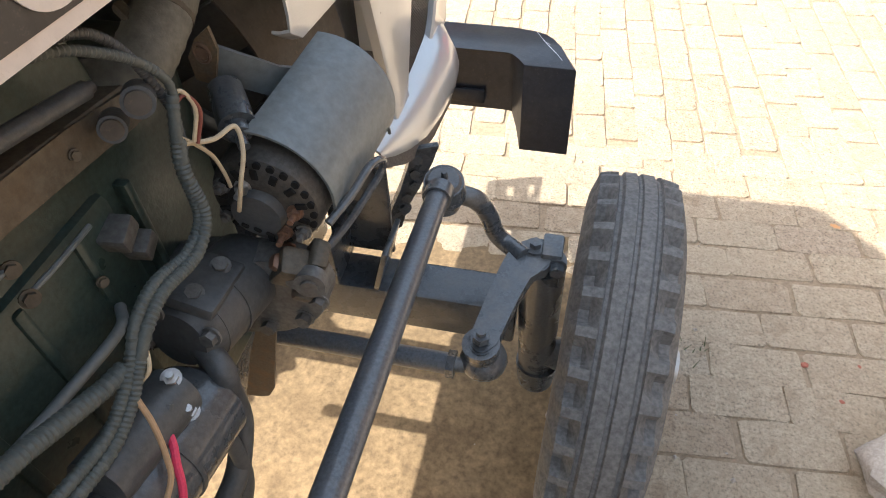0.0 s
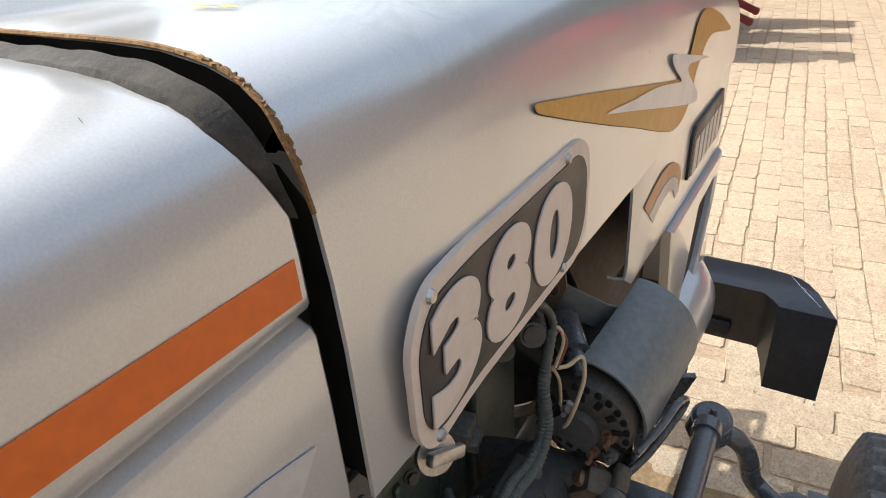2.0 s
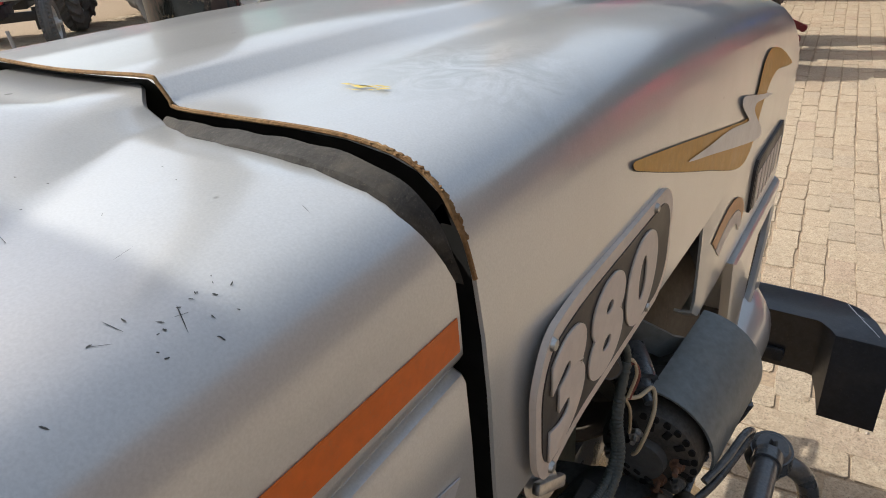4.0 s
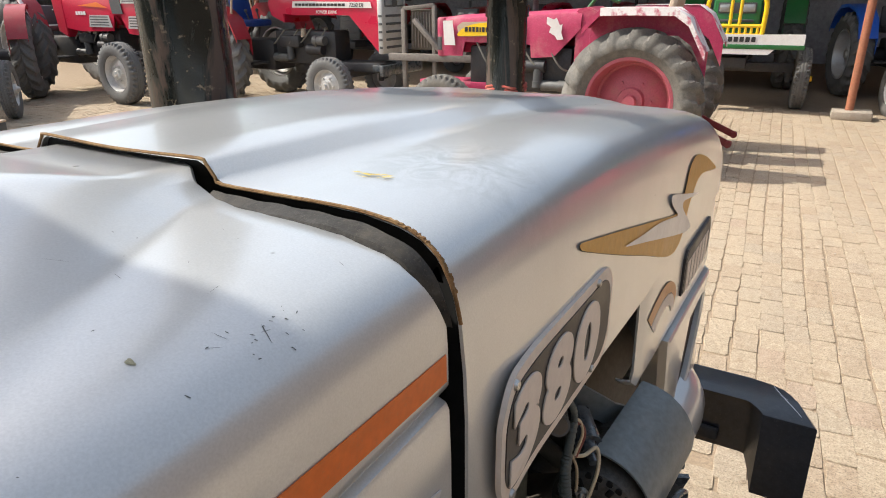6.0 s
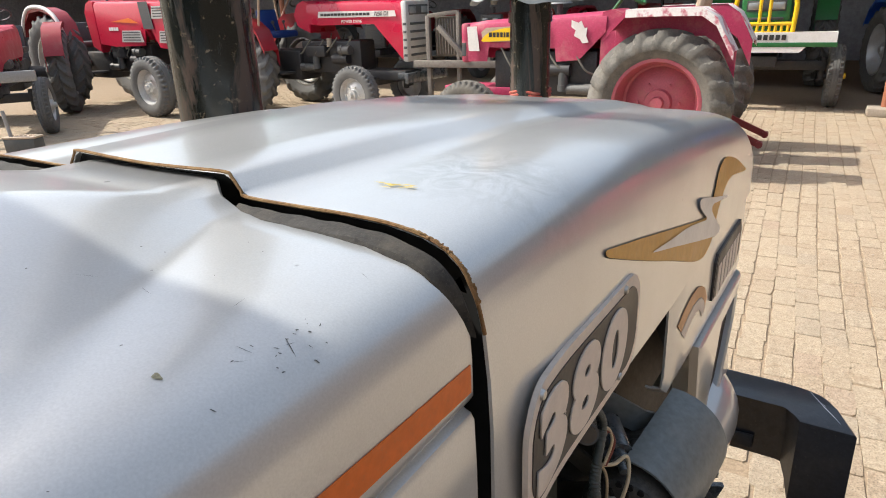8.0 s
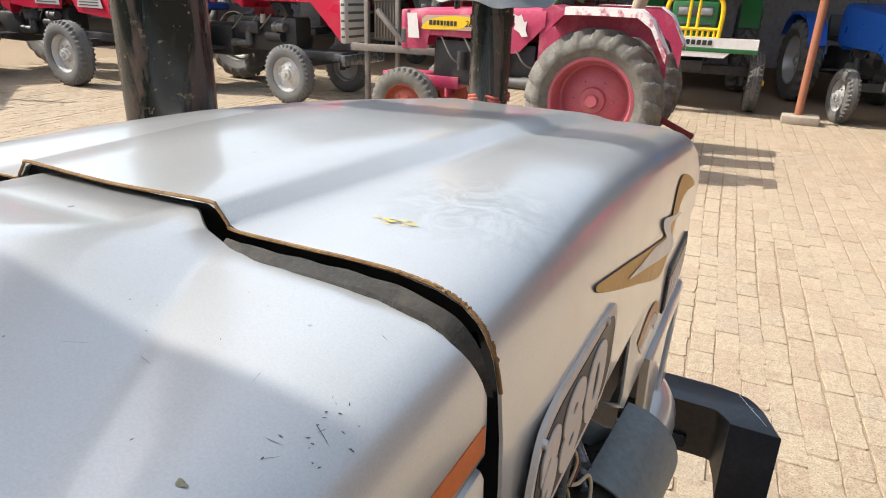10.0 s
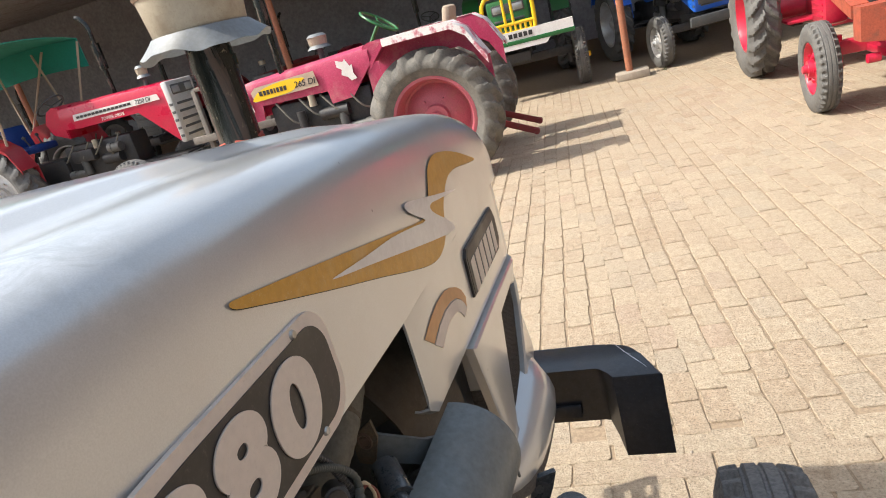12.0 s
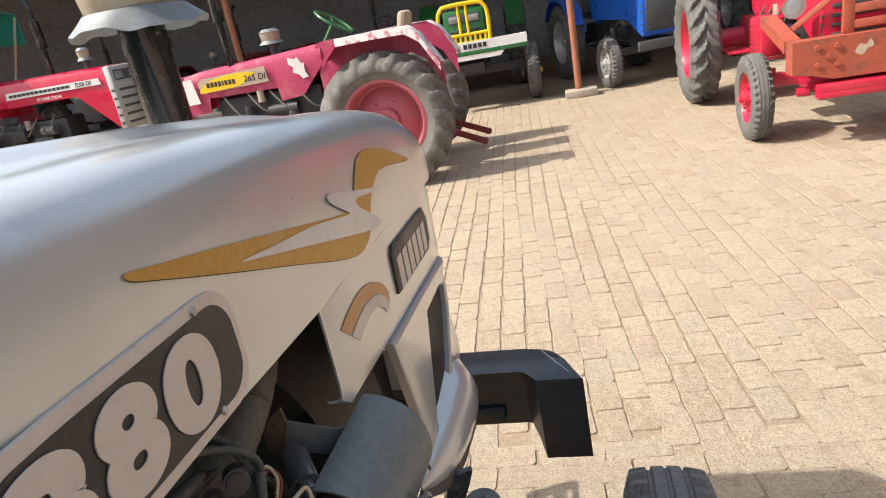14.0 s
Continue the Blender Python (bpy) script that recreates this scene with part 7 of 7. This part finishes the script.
# nearest of that row: only its nose shows
hm4 = Vector((0.80, -0.60)).normalized()
c3 = Vector((-9.08, 4.075)) - hm4 * 2.09 + Vector((hm4.y, -hm4.x)) * 0.663
yard_tractor("tractor", "red tractor with a flat grey front bumper, parked in the row", c3.x, c3.y, heading_of(hm4.x, hm4.y),
    dict(hood="crimson", fender="red_dark", low="engine_black", grille="crimson", tyre="tyre", rk="_b", fk="_b", cleaner=False, bumper="grey", bumper_w=1.35, bumper_z=0.78, size=1.07))

# green tractor facing the yard, yellow guard and white-green front beam
jd, _ = yard_tractor("tractor", "green tractor with yellow lamp guard, under the shed roof", -0.66, 11.72, heading_of(0.05, -1),
    dict(hood="green", fender="green", low="engine_black", grille="green", tyre="tyre_dusty", rk="_g", fk="_g", rear_rim="yellow", rim="yellow", rr=0.66, ft=0.80, size=1.15))
bm = bmesh.new()
G = lambda u, v: (u, 2.52, v)
frame_pts = [(-0.30, 0.86), (-0.31, 1.18), (-0.27, 1.30), (-0.18, 1.34), (0.18, 1.34), (0.27, 1.30), (0.31, 1.18), (0.30, 0.86)]
tube(bm, [G(u, v) for u, v in frame_pts], 0.026, seg=10, n=4)
for v in (0.88, 0.98):
    cyl(bm, G(-0.30, v), G(0.30, v), 0.02, seg=8)
for u in (-0.05, 0.05):
    cyl(bm, G(u, 0.98), G(u, 1.34), 0.018, seg=8)
for i in range(9):
    cyl(bm, G(-0.25 + i * 0.0625, 0.88), G(-0.25 + i * 0.0625, 0.98), 0.016, seg=8)
part("lamp_guard", bm, M["yellow"], jd, "yellow tubular lamp guard")
bm = bmesh.new()
prism(bm, [(-0.75, 0.89), (-0.75, 0.75), (-0.68, 0.67), (0.40, 0.67), (0.48, 0.75), (0.75, 0.75), (0.75, 0.89)], 2.40, 2.55, lambda u, v, w: (-u, w, v))
beam = part("front_beam", bm, M["white_paint"], jd, "white front beam with a green stripe", smooth=False)
bm = bmesh.new()
box(bm, (0, 2.475, 0.755), (1.52, 0.16, 0.05), bevel=0.004)
part("green_stripe", bm, M["green"], beam)
for i in range(9):
    bm = bmesh.new()
    box(bm, (0.02 - i * 0.062 + 0.30 - 0.02 - (0.03 if i > 3 else 0), 2.554, 0.835), (0.045, 0.006, 0.055), bevel=0.002, seg=1)
    part("name_block", bm, M["decal_black"], beam)

# blue tractor facing the yard
bl, bb = yard_tractor("tractor", "blue tractor with black grille, under the shed roof", 1.60, 11.39, heading_of(0.28, -0.96),
    dict(hood="blue", fender="blue", low="engine_black", grille="blue", tyre="tyre_dusty", rk="_n", fk="_n", ft=0.68, hood_w=0.34, hood_hi=1.50, slope=0.14, bumper="plastic", cleaner=False, style="round"))
bm = bmesh.new()
box(bm, (0, 2.40, 0.98), (0.56, 0.02, 0.44), bevel=0.01)
part("grille_panel", bm, M["plastic"], bl, "black mesh grille")

# bright red tractor with an orange loader frame, facing the yard
rd, _ = yard_tractor("tractor", "bright red tractor with an orange steel frame on its front", 2.97, 7.13, heading_of(-0.04, -1),
    dict(hood="crimson", fender="guard", fender_line=[(0.55, 1.38), (0.50, 1.40), (0.3, 1.405), (0.0, 1.405), (-0.3, 1.405), (-0.5, 1.40), (-0.55, 1.38)], low="crimson", axle="crimson", grille="crimson", tyre="tyre_dusty", rk="_r", fk="_r", rear_rim="crimson", rim="crimson", rr=0.66, rt=0.70, ft=0.62, base=2.1, cleaner=False, hood_front=2.4, hood_w=0.23, seat="teal", seat_up=0.5))
bm = bmesh.new()
prism(bm, [(-0.56, 0.60), (-0.56, 0.83), (0.50, 0.83), (0.50, 0.59), (0.36, 0.57), (0.22, 0.53), (-0.45, 0.53)], 2.54, 2.70, lambda u, v, w: (u, w, v))
for sx in (1, -1):
    prism(bm, [(1.90, 0.90), (1.90, 0.98), (2.55, 0.83), (2.55, 0.74)], sx * 0.50, sx * 0.515, on_side)
    prism(bm, [(1.90, 0.975), (1.90, 0.985), (2.55, 0.835), (2.55, 0.825)], sx * 0.40, sx * 0.515, on_side)
part("loader_frame", bm, M["rust_orange"], rd, "worn orange-red steel front frame")
for u in (0.10, -0.34):
    bm = bmesh.new()
    box(bm, (u, 2.60, 1.06), (0.075, 0.05, 0.46), bevel=0.006)
    part("upright", bm, M["rust_orange"], rd)
    bm = bmesh.new()
    a0, b0 = Vector((u + (0.03 if u > 0 else -0.03), 2.58, 1.16)), Vector((0.42 if u > 0 else -0.42, 2.42, 0.90))
    box(bm, (0, 0, 0), (0.03, 0.045, (b0 - a0).length), bevel=0.004)
    bmesh.ops.transform(bm, matrix=Matrix.Translation((a0 + b0) / 2) @ (b0 - a0).to_track_quat("Z", "Y").to_matrix().to_4x4(), verts=bm.verts)
    part("brace", bm, M["rust_orange"], rd)
for zz in (0.89, 1.00):
    bm = bmesh.new()
    box(bm, (-0.12, 2.605, zz), (0.37, 0.04, 0.06), bevel=0.005)
    part("cross_bar", bm, M["rust_orange"], rd)
bm = bmesh.new()
prism(bm, smooth_outline([(0.08, 0.70), (0.05, 0.755), (0.01, 0.745), (-0.02, 0.78), (-0.04, 0.73), (0.0, 0.715), (0.03, 0.675)], 3), 2.6985, 2.7015, lambda u, v, w: (u, w, v))
part("primer_patch", bm, M["tan_seat"], rd, "pale scraped patch on the frame")
for sx in (1, -1):
    for u, v in ((0.20, 0.77), (0.20, 0.64), (0.33, 0.77), (0.33, 0.64), (0.26, 0.70)):
        bm = bmesh.new()
        cyl(bm, (sx * u, 2.695, v), (sx * u, 2.718, v), 0.022, seg=6)
        part("bolt", bm, M["rust_orange"], rd)
bm = bmesh.new()
for k in range(5):
    box(bm, (0.492, 1.62, 0.70 + k * 0.05), (0.012, 0.30, 0.018), bevel=0.003)
part("rib", bm, M["crimson"], rd)
bm = bmesh.new()
box(bm, (0.72, 0.0, 1.37), (0.44, 0.10, 0.09), bevel=0.008)
part("fender_beam", bm, M["grey"], rd, "dull grey channel along the fender")
bm = bmesh.new()
box(bm, (0.66, 0.42, 1.36), (0.16, 0.10, 0.08), bevel=0.008)
part("fender_stub", bm, M["grey"], rd, "short grey channel end")
bm = bmesh.new()
box(bm, (0.0, 2.50, 0.47), (0.66, 0.5, 0.06), bevel=0.01)
box(bm, (0.08, 2.70, 0.42), (0.5, 0.10, 0.05), bevel=0.01)
cyl(bm, (0.36, 2.62, 0.45), (0.44, 2.62, 0.45), 0.035, seg=14)
part("draw_frame", bm, M["crimson"], rd)
bm = bmesh.new()
box(bm, (0.40, 1.62, 0.80), (0.18, 0.40, 0.34), bevel=0.035)
part("battery_box", bm, M["crimson"], rd, "red ribbed battery box")
for sx in (1, -1):
    bm = bmesh.new()
    cyl(bm, (sx * 0.41, 2.30, 1.06), (sx * 0.41, 2.42, 1.06), 0.05, 0.085, seg=24)
    lampp = part("round_lamp", bm, M["steel"], rd)
    bm = bmesh.new()
    ball(bm, (sx * 0.41, 2.413, 1.06), 0.076, (1, 0.16, 1), 20)
    part("lens", bm, M["lamp"], lampp)

# rusty implement frame between two tractors
imp = thing("implement_frame", "rusty angle-iron implement frame standing on the yard", "farm implement", YARD)
for nm, pts, r in (("upright", [(-4.28, 6.60, 0.0), (-4.28, 6.60, 1.38)], 0.03), ("upright", [(-3.84, 6.62, 0.0), (-3.84, 6.62, 1.42)], 0.025), ("top_bar", [(-4.28, 6.60, 1.38), (-3.84, 6.62, 1.42)], 0.025),
                   ("strut", [(-4.10, 6.55, 1.25), (-3.70, 6.55, 0.86)], 0.030), ("cross_beam", [(-4.50, 6.58, 0.78), (-3.10, 6.60, 0.79)], 0.045), ("hanger", [(-3.40, 6.60, 0.8), (-3.38, 6.60, 1.05)], 0.04),
                   ("foot_bar", [(-4.28, 6.2, 0.03), (-4.28, 7.0, 0.03)], 0.03), ("foot_bar", [(-3.84, 6.2, 0.03), (-3.84, 7.0, 0.03)], 0.03)):
    bm = bmesh.new()
    a, b = Vector(pts[0]), Vector(pts[1])
    box(bm, (0, 0, 0), (r * 2, r * 2, (b - a).length), bevel=0.006)
    bmesh.ops.transform(bm, matrix=Matrix.Translation((a + b) / 2) @ (b - a).to_track_quat("Z", "Y").to_matrix().to_4x4(), verts=bm.verts)
    part(nm, bm, M["cast_rough"], imp)
bm = bmesh.new()
box(bm, (-4.04, 6.70, 1.12), (0.34, 0.12, 0.50), bevel=0.02)
core = part("radiator_core", bm, M["engine_rust"], imp, "dark rusty core with ribs")
for k in range(7):
    bm = bmesh.new()
    box(bm, (-4.17 + k * 0.043, 6.635, 1.12), (0.014, 0.014, 0.44), bevel=0.002)
    part("rib", bm, M["cast_rough"], core)

# old battery and a stub of pipe on the ground
bat = thing("battery", "dirty black battery case standing on the bricks", "battery", YARD @ pose(-7.93, 3.10, 0, 0, 0, 25))
bm = bmesh.new()
box(bm, (0, 0, 0.095), (0.40, 0.18, 0.19), bevel=0.012)
part("case", bm, M["plastic"], bat)
bm = bmesh.new()
box(bm, (0, 0, 0.202), (0.41, 0.19, 0.025), bevel=0.008)
for k in range(6):
    cyl(bm, (-0.15 + k * 0.06, 0.02, 0.21), (-0.15 + k * 0.06, 0.02, 0.225), 0.018, seg=12)
part("lid", bm, M["tan_seat"], bat, "dusty brown lid with filler caps")
bm = bmesh.new()
cyl(bm, (-0.12, -0.04, 0.20), (-0.16, -0.02, 0.52), 0.022, seg=12)
part("cable_lug", bm, M["grey"], bat)

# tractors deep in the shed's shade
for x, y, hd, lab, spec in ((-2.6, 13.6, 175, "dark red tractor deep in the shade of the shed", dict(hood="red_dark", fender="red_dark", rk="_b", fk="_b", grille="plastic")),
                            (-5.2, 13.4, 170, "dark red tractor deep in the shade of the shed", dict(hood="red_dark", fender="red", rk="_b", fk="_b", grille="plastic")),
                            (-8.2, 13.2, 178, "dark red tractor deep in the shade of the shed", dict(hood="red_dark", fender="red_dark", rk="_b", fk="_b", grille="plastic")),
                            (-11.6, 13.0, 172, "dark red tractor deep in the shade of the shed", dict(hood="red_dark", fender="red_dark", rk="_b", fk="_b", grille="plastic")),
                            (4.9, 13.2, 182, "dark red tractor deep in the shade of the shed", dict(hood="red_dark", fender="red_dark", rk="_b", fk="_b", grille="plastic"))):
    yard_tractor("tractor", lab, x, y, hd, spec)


# ---- soil, stones and litter on the bricks ----
bm = bmesh.new()
rows = []
for j in range(70):
    yy = -1.0 + j * 0.026
    row = []
    for i in range(62):
        xx = -0.66 + i * 0.026
        edge_x = 0.84 + 0.10 * noise.noise(Vector((yy * 3, 2, 0))) - (0.25 if yy > 0.55 else 0)
        edge_y = 0.62 + 0.13 * noise.noise(Vector((xx * 3, 7, 0)))
        q = min((edge_x - xx) / 0.20, (edge_y - yy) / 0.22, 1.0)
        row.append((xx, yy, -0.0055 + 0.0135 * max(-0.3, q) + 0.0045 * noise.noise(Vector((xx * 9, yy * 9, 1))) + 0.0025 * noise.noise(Vector((xx * 31, yy * 31, 4)))))
    rows.append(row)
loft(bm, rows)
tagged(solo("soil", bm, M["soil"], "oily brown soil and sand drifted over the bricks", "soil"), kind="stuff")


pv, pf = [], []
rg = random.Random(11)
for k in range(420):
    x, y = (rg.uniform(-0.5, 1.0), rg.uniform(-0.6, 0.8)) if k < 220 else (rg.uniform(0.6, 4.0), rg.uniform(-0.2, 6.0))
    r0 = rg.choice((0.002, 0.003, 0.003, 0.004, 0.007))
    base = len(pv)
    for dx, dy, dz in ((1, 0, 0), (-0.8, 0.5, 0), (-0.2, -1, 0), (0.4, 0.9, 0.2), (0, 0.1, 1)):
        pv.append((x + r0 * dx * rg.uniform(0.7, 1.2), y + r0 * dy * rg.uniform(0.7, 1.2), 0.001 + r0 * dz))
    pf += [(base, base + 3, base + 4), (base + 3, base + 1, base + 4), (base + 1, base + 2, base + 4), (base + 2, base, base + 4)]
me = bpy.data.meshes.new("grit")
me.from_pydata(pv, [], pf)
me.materials.append(M["stone"])
tagged(new("grit", me), "loose grit and crumbs of brick on the paving", "grit", "", "stuff")


def lump(name, label, cat, mat, x, y, r, seed, flat=0.7):
    bm = bmesh.new()
    bmesh.ops.create_icosphere(bm, subdivisions=3, radius=r)
    for v in bm.verts:
        n0 = v.co.normalized()
        f = 1 + 0.30 * noise.noise(n0 * 1.7 + Vector((seed, 0, 0))) + 0.16 * noise.noise(n0 * 4.1 + Vector((0, seed, 0)))
        v.co = Vector((n0.x * r * f * 1.15, n0.y * r * f, n0.z * r * f * flat))
    low = min(v.co.z for v in bm.verts)
    return solo(name, bm, M[mat], label, cat, at=pose(x, y, -low - 0.006, 0, 0, seed * 40), smooth=True)


lump("stone", "grey broken concrete lump lying on the bricks", "stone", "stone", 1.36, 0.03, 0.095, 1)
lump("stone", "small grey stone lump beside the front tyre", "stone", "stone", 0.62, 0.03, 0.032, 2)
for k, (x, y) in enumerate(((1.24, 0.27), (1.27, 0.22), (1.20, 0.31), (1.07, 0.60), (1.33, 0.33))):
    lump("brick_chip", "small chip of red brick on the paving", "brick chip", "red_brick", x, y, 0.004 + 0.002 * (k % 3), k + 3, 0.5)
bm = bmesh.new()
rows = [[(-0.035 + 0.014 * i, -0.018 + 0.012 * j, 0.006 + 0.004 * math.sin(i * 1.9 + j)) for i in range(6)] for j in range(4)]
loft(bm, rows)
thick(bm, 0.0006)
solo("wrapper", bm, M["tan"], "crumpled yellow and red sweet wrapper on the bricks", "litter", at=pose(1.36, 0.83, 0.0, 0, 0, -20) @ Matrix.Scale(0.4, 4))
for gx, gy, n0 in ((0.94, 0.31, 14), (1.30, 9.05, 26), (1.9, 1.9, 8), (2.3, 2.4, 8)):
    bm = bmesh.new()
    rg = random.Random(int(gx * 100))
    for k in range(n0):
        a, l0 = rg.uniform(0, 6.28), rg.uniform(0.012, 0.035) * (2 if gy > 5 else 1)
        bx, by = rg.gauss(0, 0.02), rg.gauss(0, 0.025)
        v = [bm.verts.new((bx + d * math.sin(a), by - d * math.cos(a), 0)) for d in (-0.0016, 0.0016)] + [bm.verts.new((bx + l0 * 0.5 * math.cos(a), by + l0 * 0.5 * math.sin(a), l0))]
        bm.faces.new(v)
    solo("grass_tuft", bm, M["tree"], "small tuft of weedy grass in a joint", "grass", "stuff", at=pose(gx, gy, 0.0), smooth=False)


# ---- brick paving, last ----
def brick_mesh(seed):
    """A worn paving brick: ragged outline, rounded edges, uneven top."""
    rng = random.Random(seed)
    L, W, H, c = 0.1118, 0.0542, 0.03, 0.0042
    out = [(-L, -W * 0.80), (-L * 0.92, -W), (-L * 0.3, -W), (L * 0.35, -W), (L * 0.92, -W), (L, -W * 0.80), (L, W * 0.80), (L * 0.92, W), (L * 0.3, W), (-L * 0.35, W), (-L * 0.92, W), (-L, W * 0.80)]
    j = [(u + rng.uniform(-0.0045, 0.0026), v + rng.uniform(-0.0040, 0.0022)) for u, v in out]
    bm = bmesh.new()
    low = [bm.verts.new((u, v, -H)) for u, v in j]
    mid = [bm.verts.new((u, v, -c + rng.uniform(-0.002, 0.0015))) for u, v in j]
    top = [bm.verts.new((u * 0.984, v * 0.966, rng.uniform(-0.0016, 0.0012))) for u, v in j]
    cen = bm.verts.new((rng.uniform(-0.02, 0.02), rng.uniform(-0.01, 0.01), rng.uniform(-0.001, 0.0018)))
    k = len(out)
    for a, b in ((low, mid), (mid, top)):
        for i in range(k):
            bm.faces.new((a[i], a[(i + 1) % k], b[(i + 1) % k], b[i]))
    for i in range(k):
        bm.faces.new((top[i], top[(i + 1) % k], cen))
    return mesh_from(bm, "brick", M["brick"], smooth=True, sharp=12)


PROTO = [brick_mesh(k) for k in range(16)]
paving = thing("pavement", "worn sandy brick paving of the yard, joints filled with sand", "pavement", kind="structure")
rng = random.Random(7)
ANG = radians(3.7)
ca, sa = math.cos(ANG), math.sin(ANG)


def is_deep(x, y):
    """Bricks laid end-on, away from the tractor; elsewhere they lie crosswise."""
    return 1.06 + 0.10 * max(0.0, x - 0.9) < y < 9.5 and x > -9.0


spots = []
for lay in (0, 1):
    pu, pv = ((0.228, 0.1118), (0.190, 0.1145))[lay]
    for i in range(-66, 68):
        for r in range(-112, 122):
            u = i * pu + (r * 0.47 + 0.11 * math.sin(r * 2.3)) % 1.0 * pu + rng.uniform(-0.006, 0.006)
            v = r * pv + 0.008 * math.sin(u * 1.7 + r) + rng.uniform(-0.003, 0.003)
            if lay == 0:
                x, y, rot = u * ca - v * sa, u * sa + v * ca, ANG
            else:
                x, y, rot = -u * sa + v * ca, u * ca + v * sa, ANG + math.pi / 2
            if not (-11.5 < x < 6.5 and -1.6 < y < 9.4):
                continue
            sink = 0.0
            if is_deep(x, y) != bool(lay):
                # bricks tucked under the edge of the other bond close its gaps
                if lay == 1 or is_deep(x + 0.13, y) and is_deep(x, y - 0.07) and is_deep(x - 0.05, y + 0.05):
                    continue
                sink = 0.004
            spots.append((x, y, rot + rng.uniform(-0.032, 0.032), rng.uniform(-0.0013, 0.0013) - sink, rng.uniform(-0.009, 0.009), rng.uniform(-0.007, 0.007), (1.0, 0.832)[lay]))
close = [s for s in spots if 0.15 < s[0] < 2.35 and -0.3 < s[1] < 3.9]
close = close[:300]
seen_set = set(close)
for k, (x, y, rot, z, tx, ty, ln) in enumerate(close):
    b = new("brick", PROTO[k % 16])
    b.parent = paving
    b.matrix_basis = Matrix.LocRotScale((x, y, z), Euler((tx, ty, rot)), (ln, 1, 1))
verts, faces = [], []
tops = [[tuple(v.co) for v in me.vertices] for me in PROTO]
polys = [[tuple(p.vertices) for p in me.polygons] for me in PROTO]
k = 0
for s in spots:
    if s in seen_set:
        continue
    x, y, rot, z, tx, ty, ln = s
    m = Matrix.LocRotScale((x, y, z), Euler((tx, ty, rot)), (ln, 1, 1))
    base = len(verts)
    verts += [tuple(m @ Vector(c)) for c in tops[k % 16]]
    faces += [tuple(base + i for i in p) for p in polys[k % 16]]
    k += 1
me = bpy.data.meshes.new("far_bricks")
me.from_pydata(verts, [], faces)
me.polygons.foreach_set("use_smooth", [True] * len(me.polygons))
me.set_sharp_from_angle(angle=radians(12))
me.materials.append(M["brick_far"])
fb = new("bricks", me)
fb.parent = paving
tagged(fb, "rest of the sandy brick paving", "", "", "stuff")
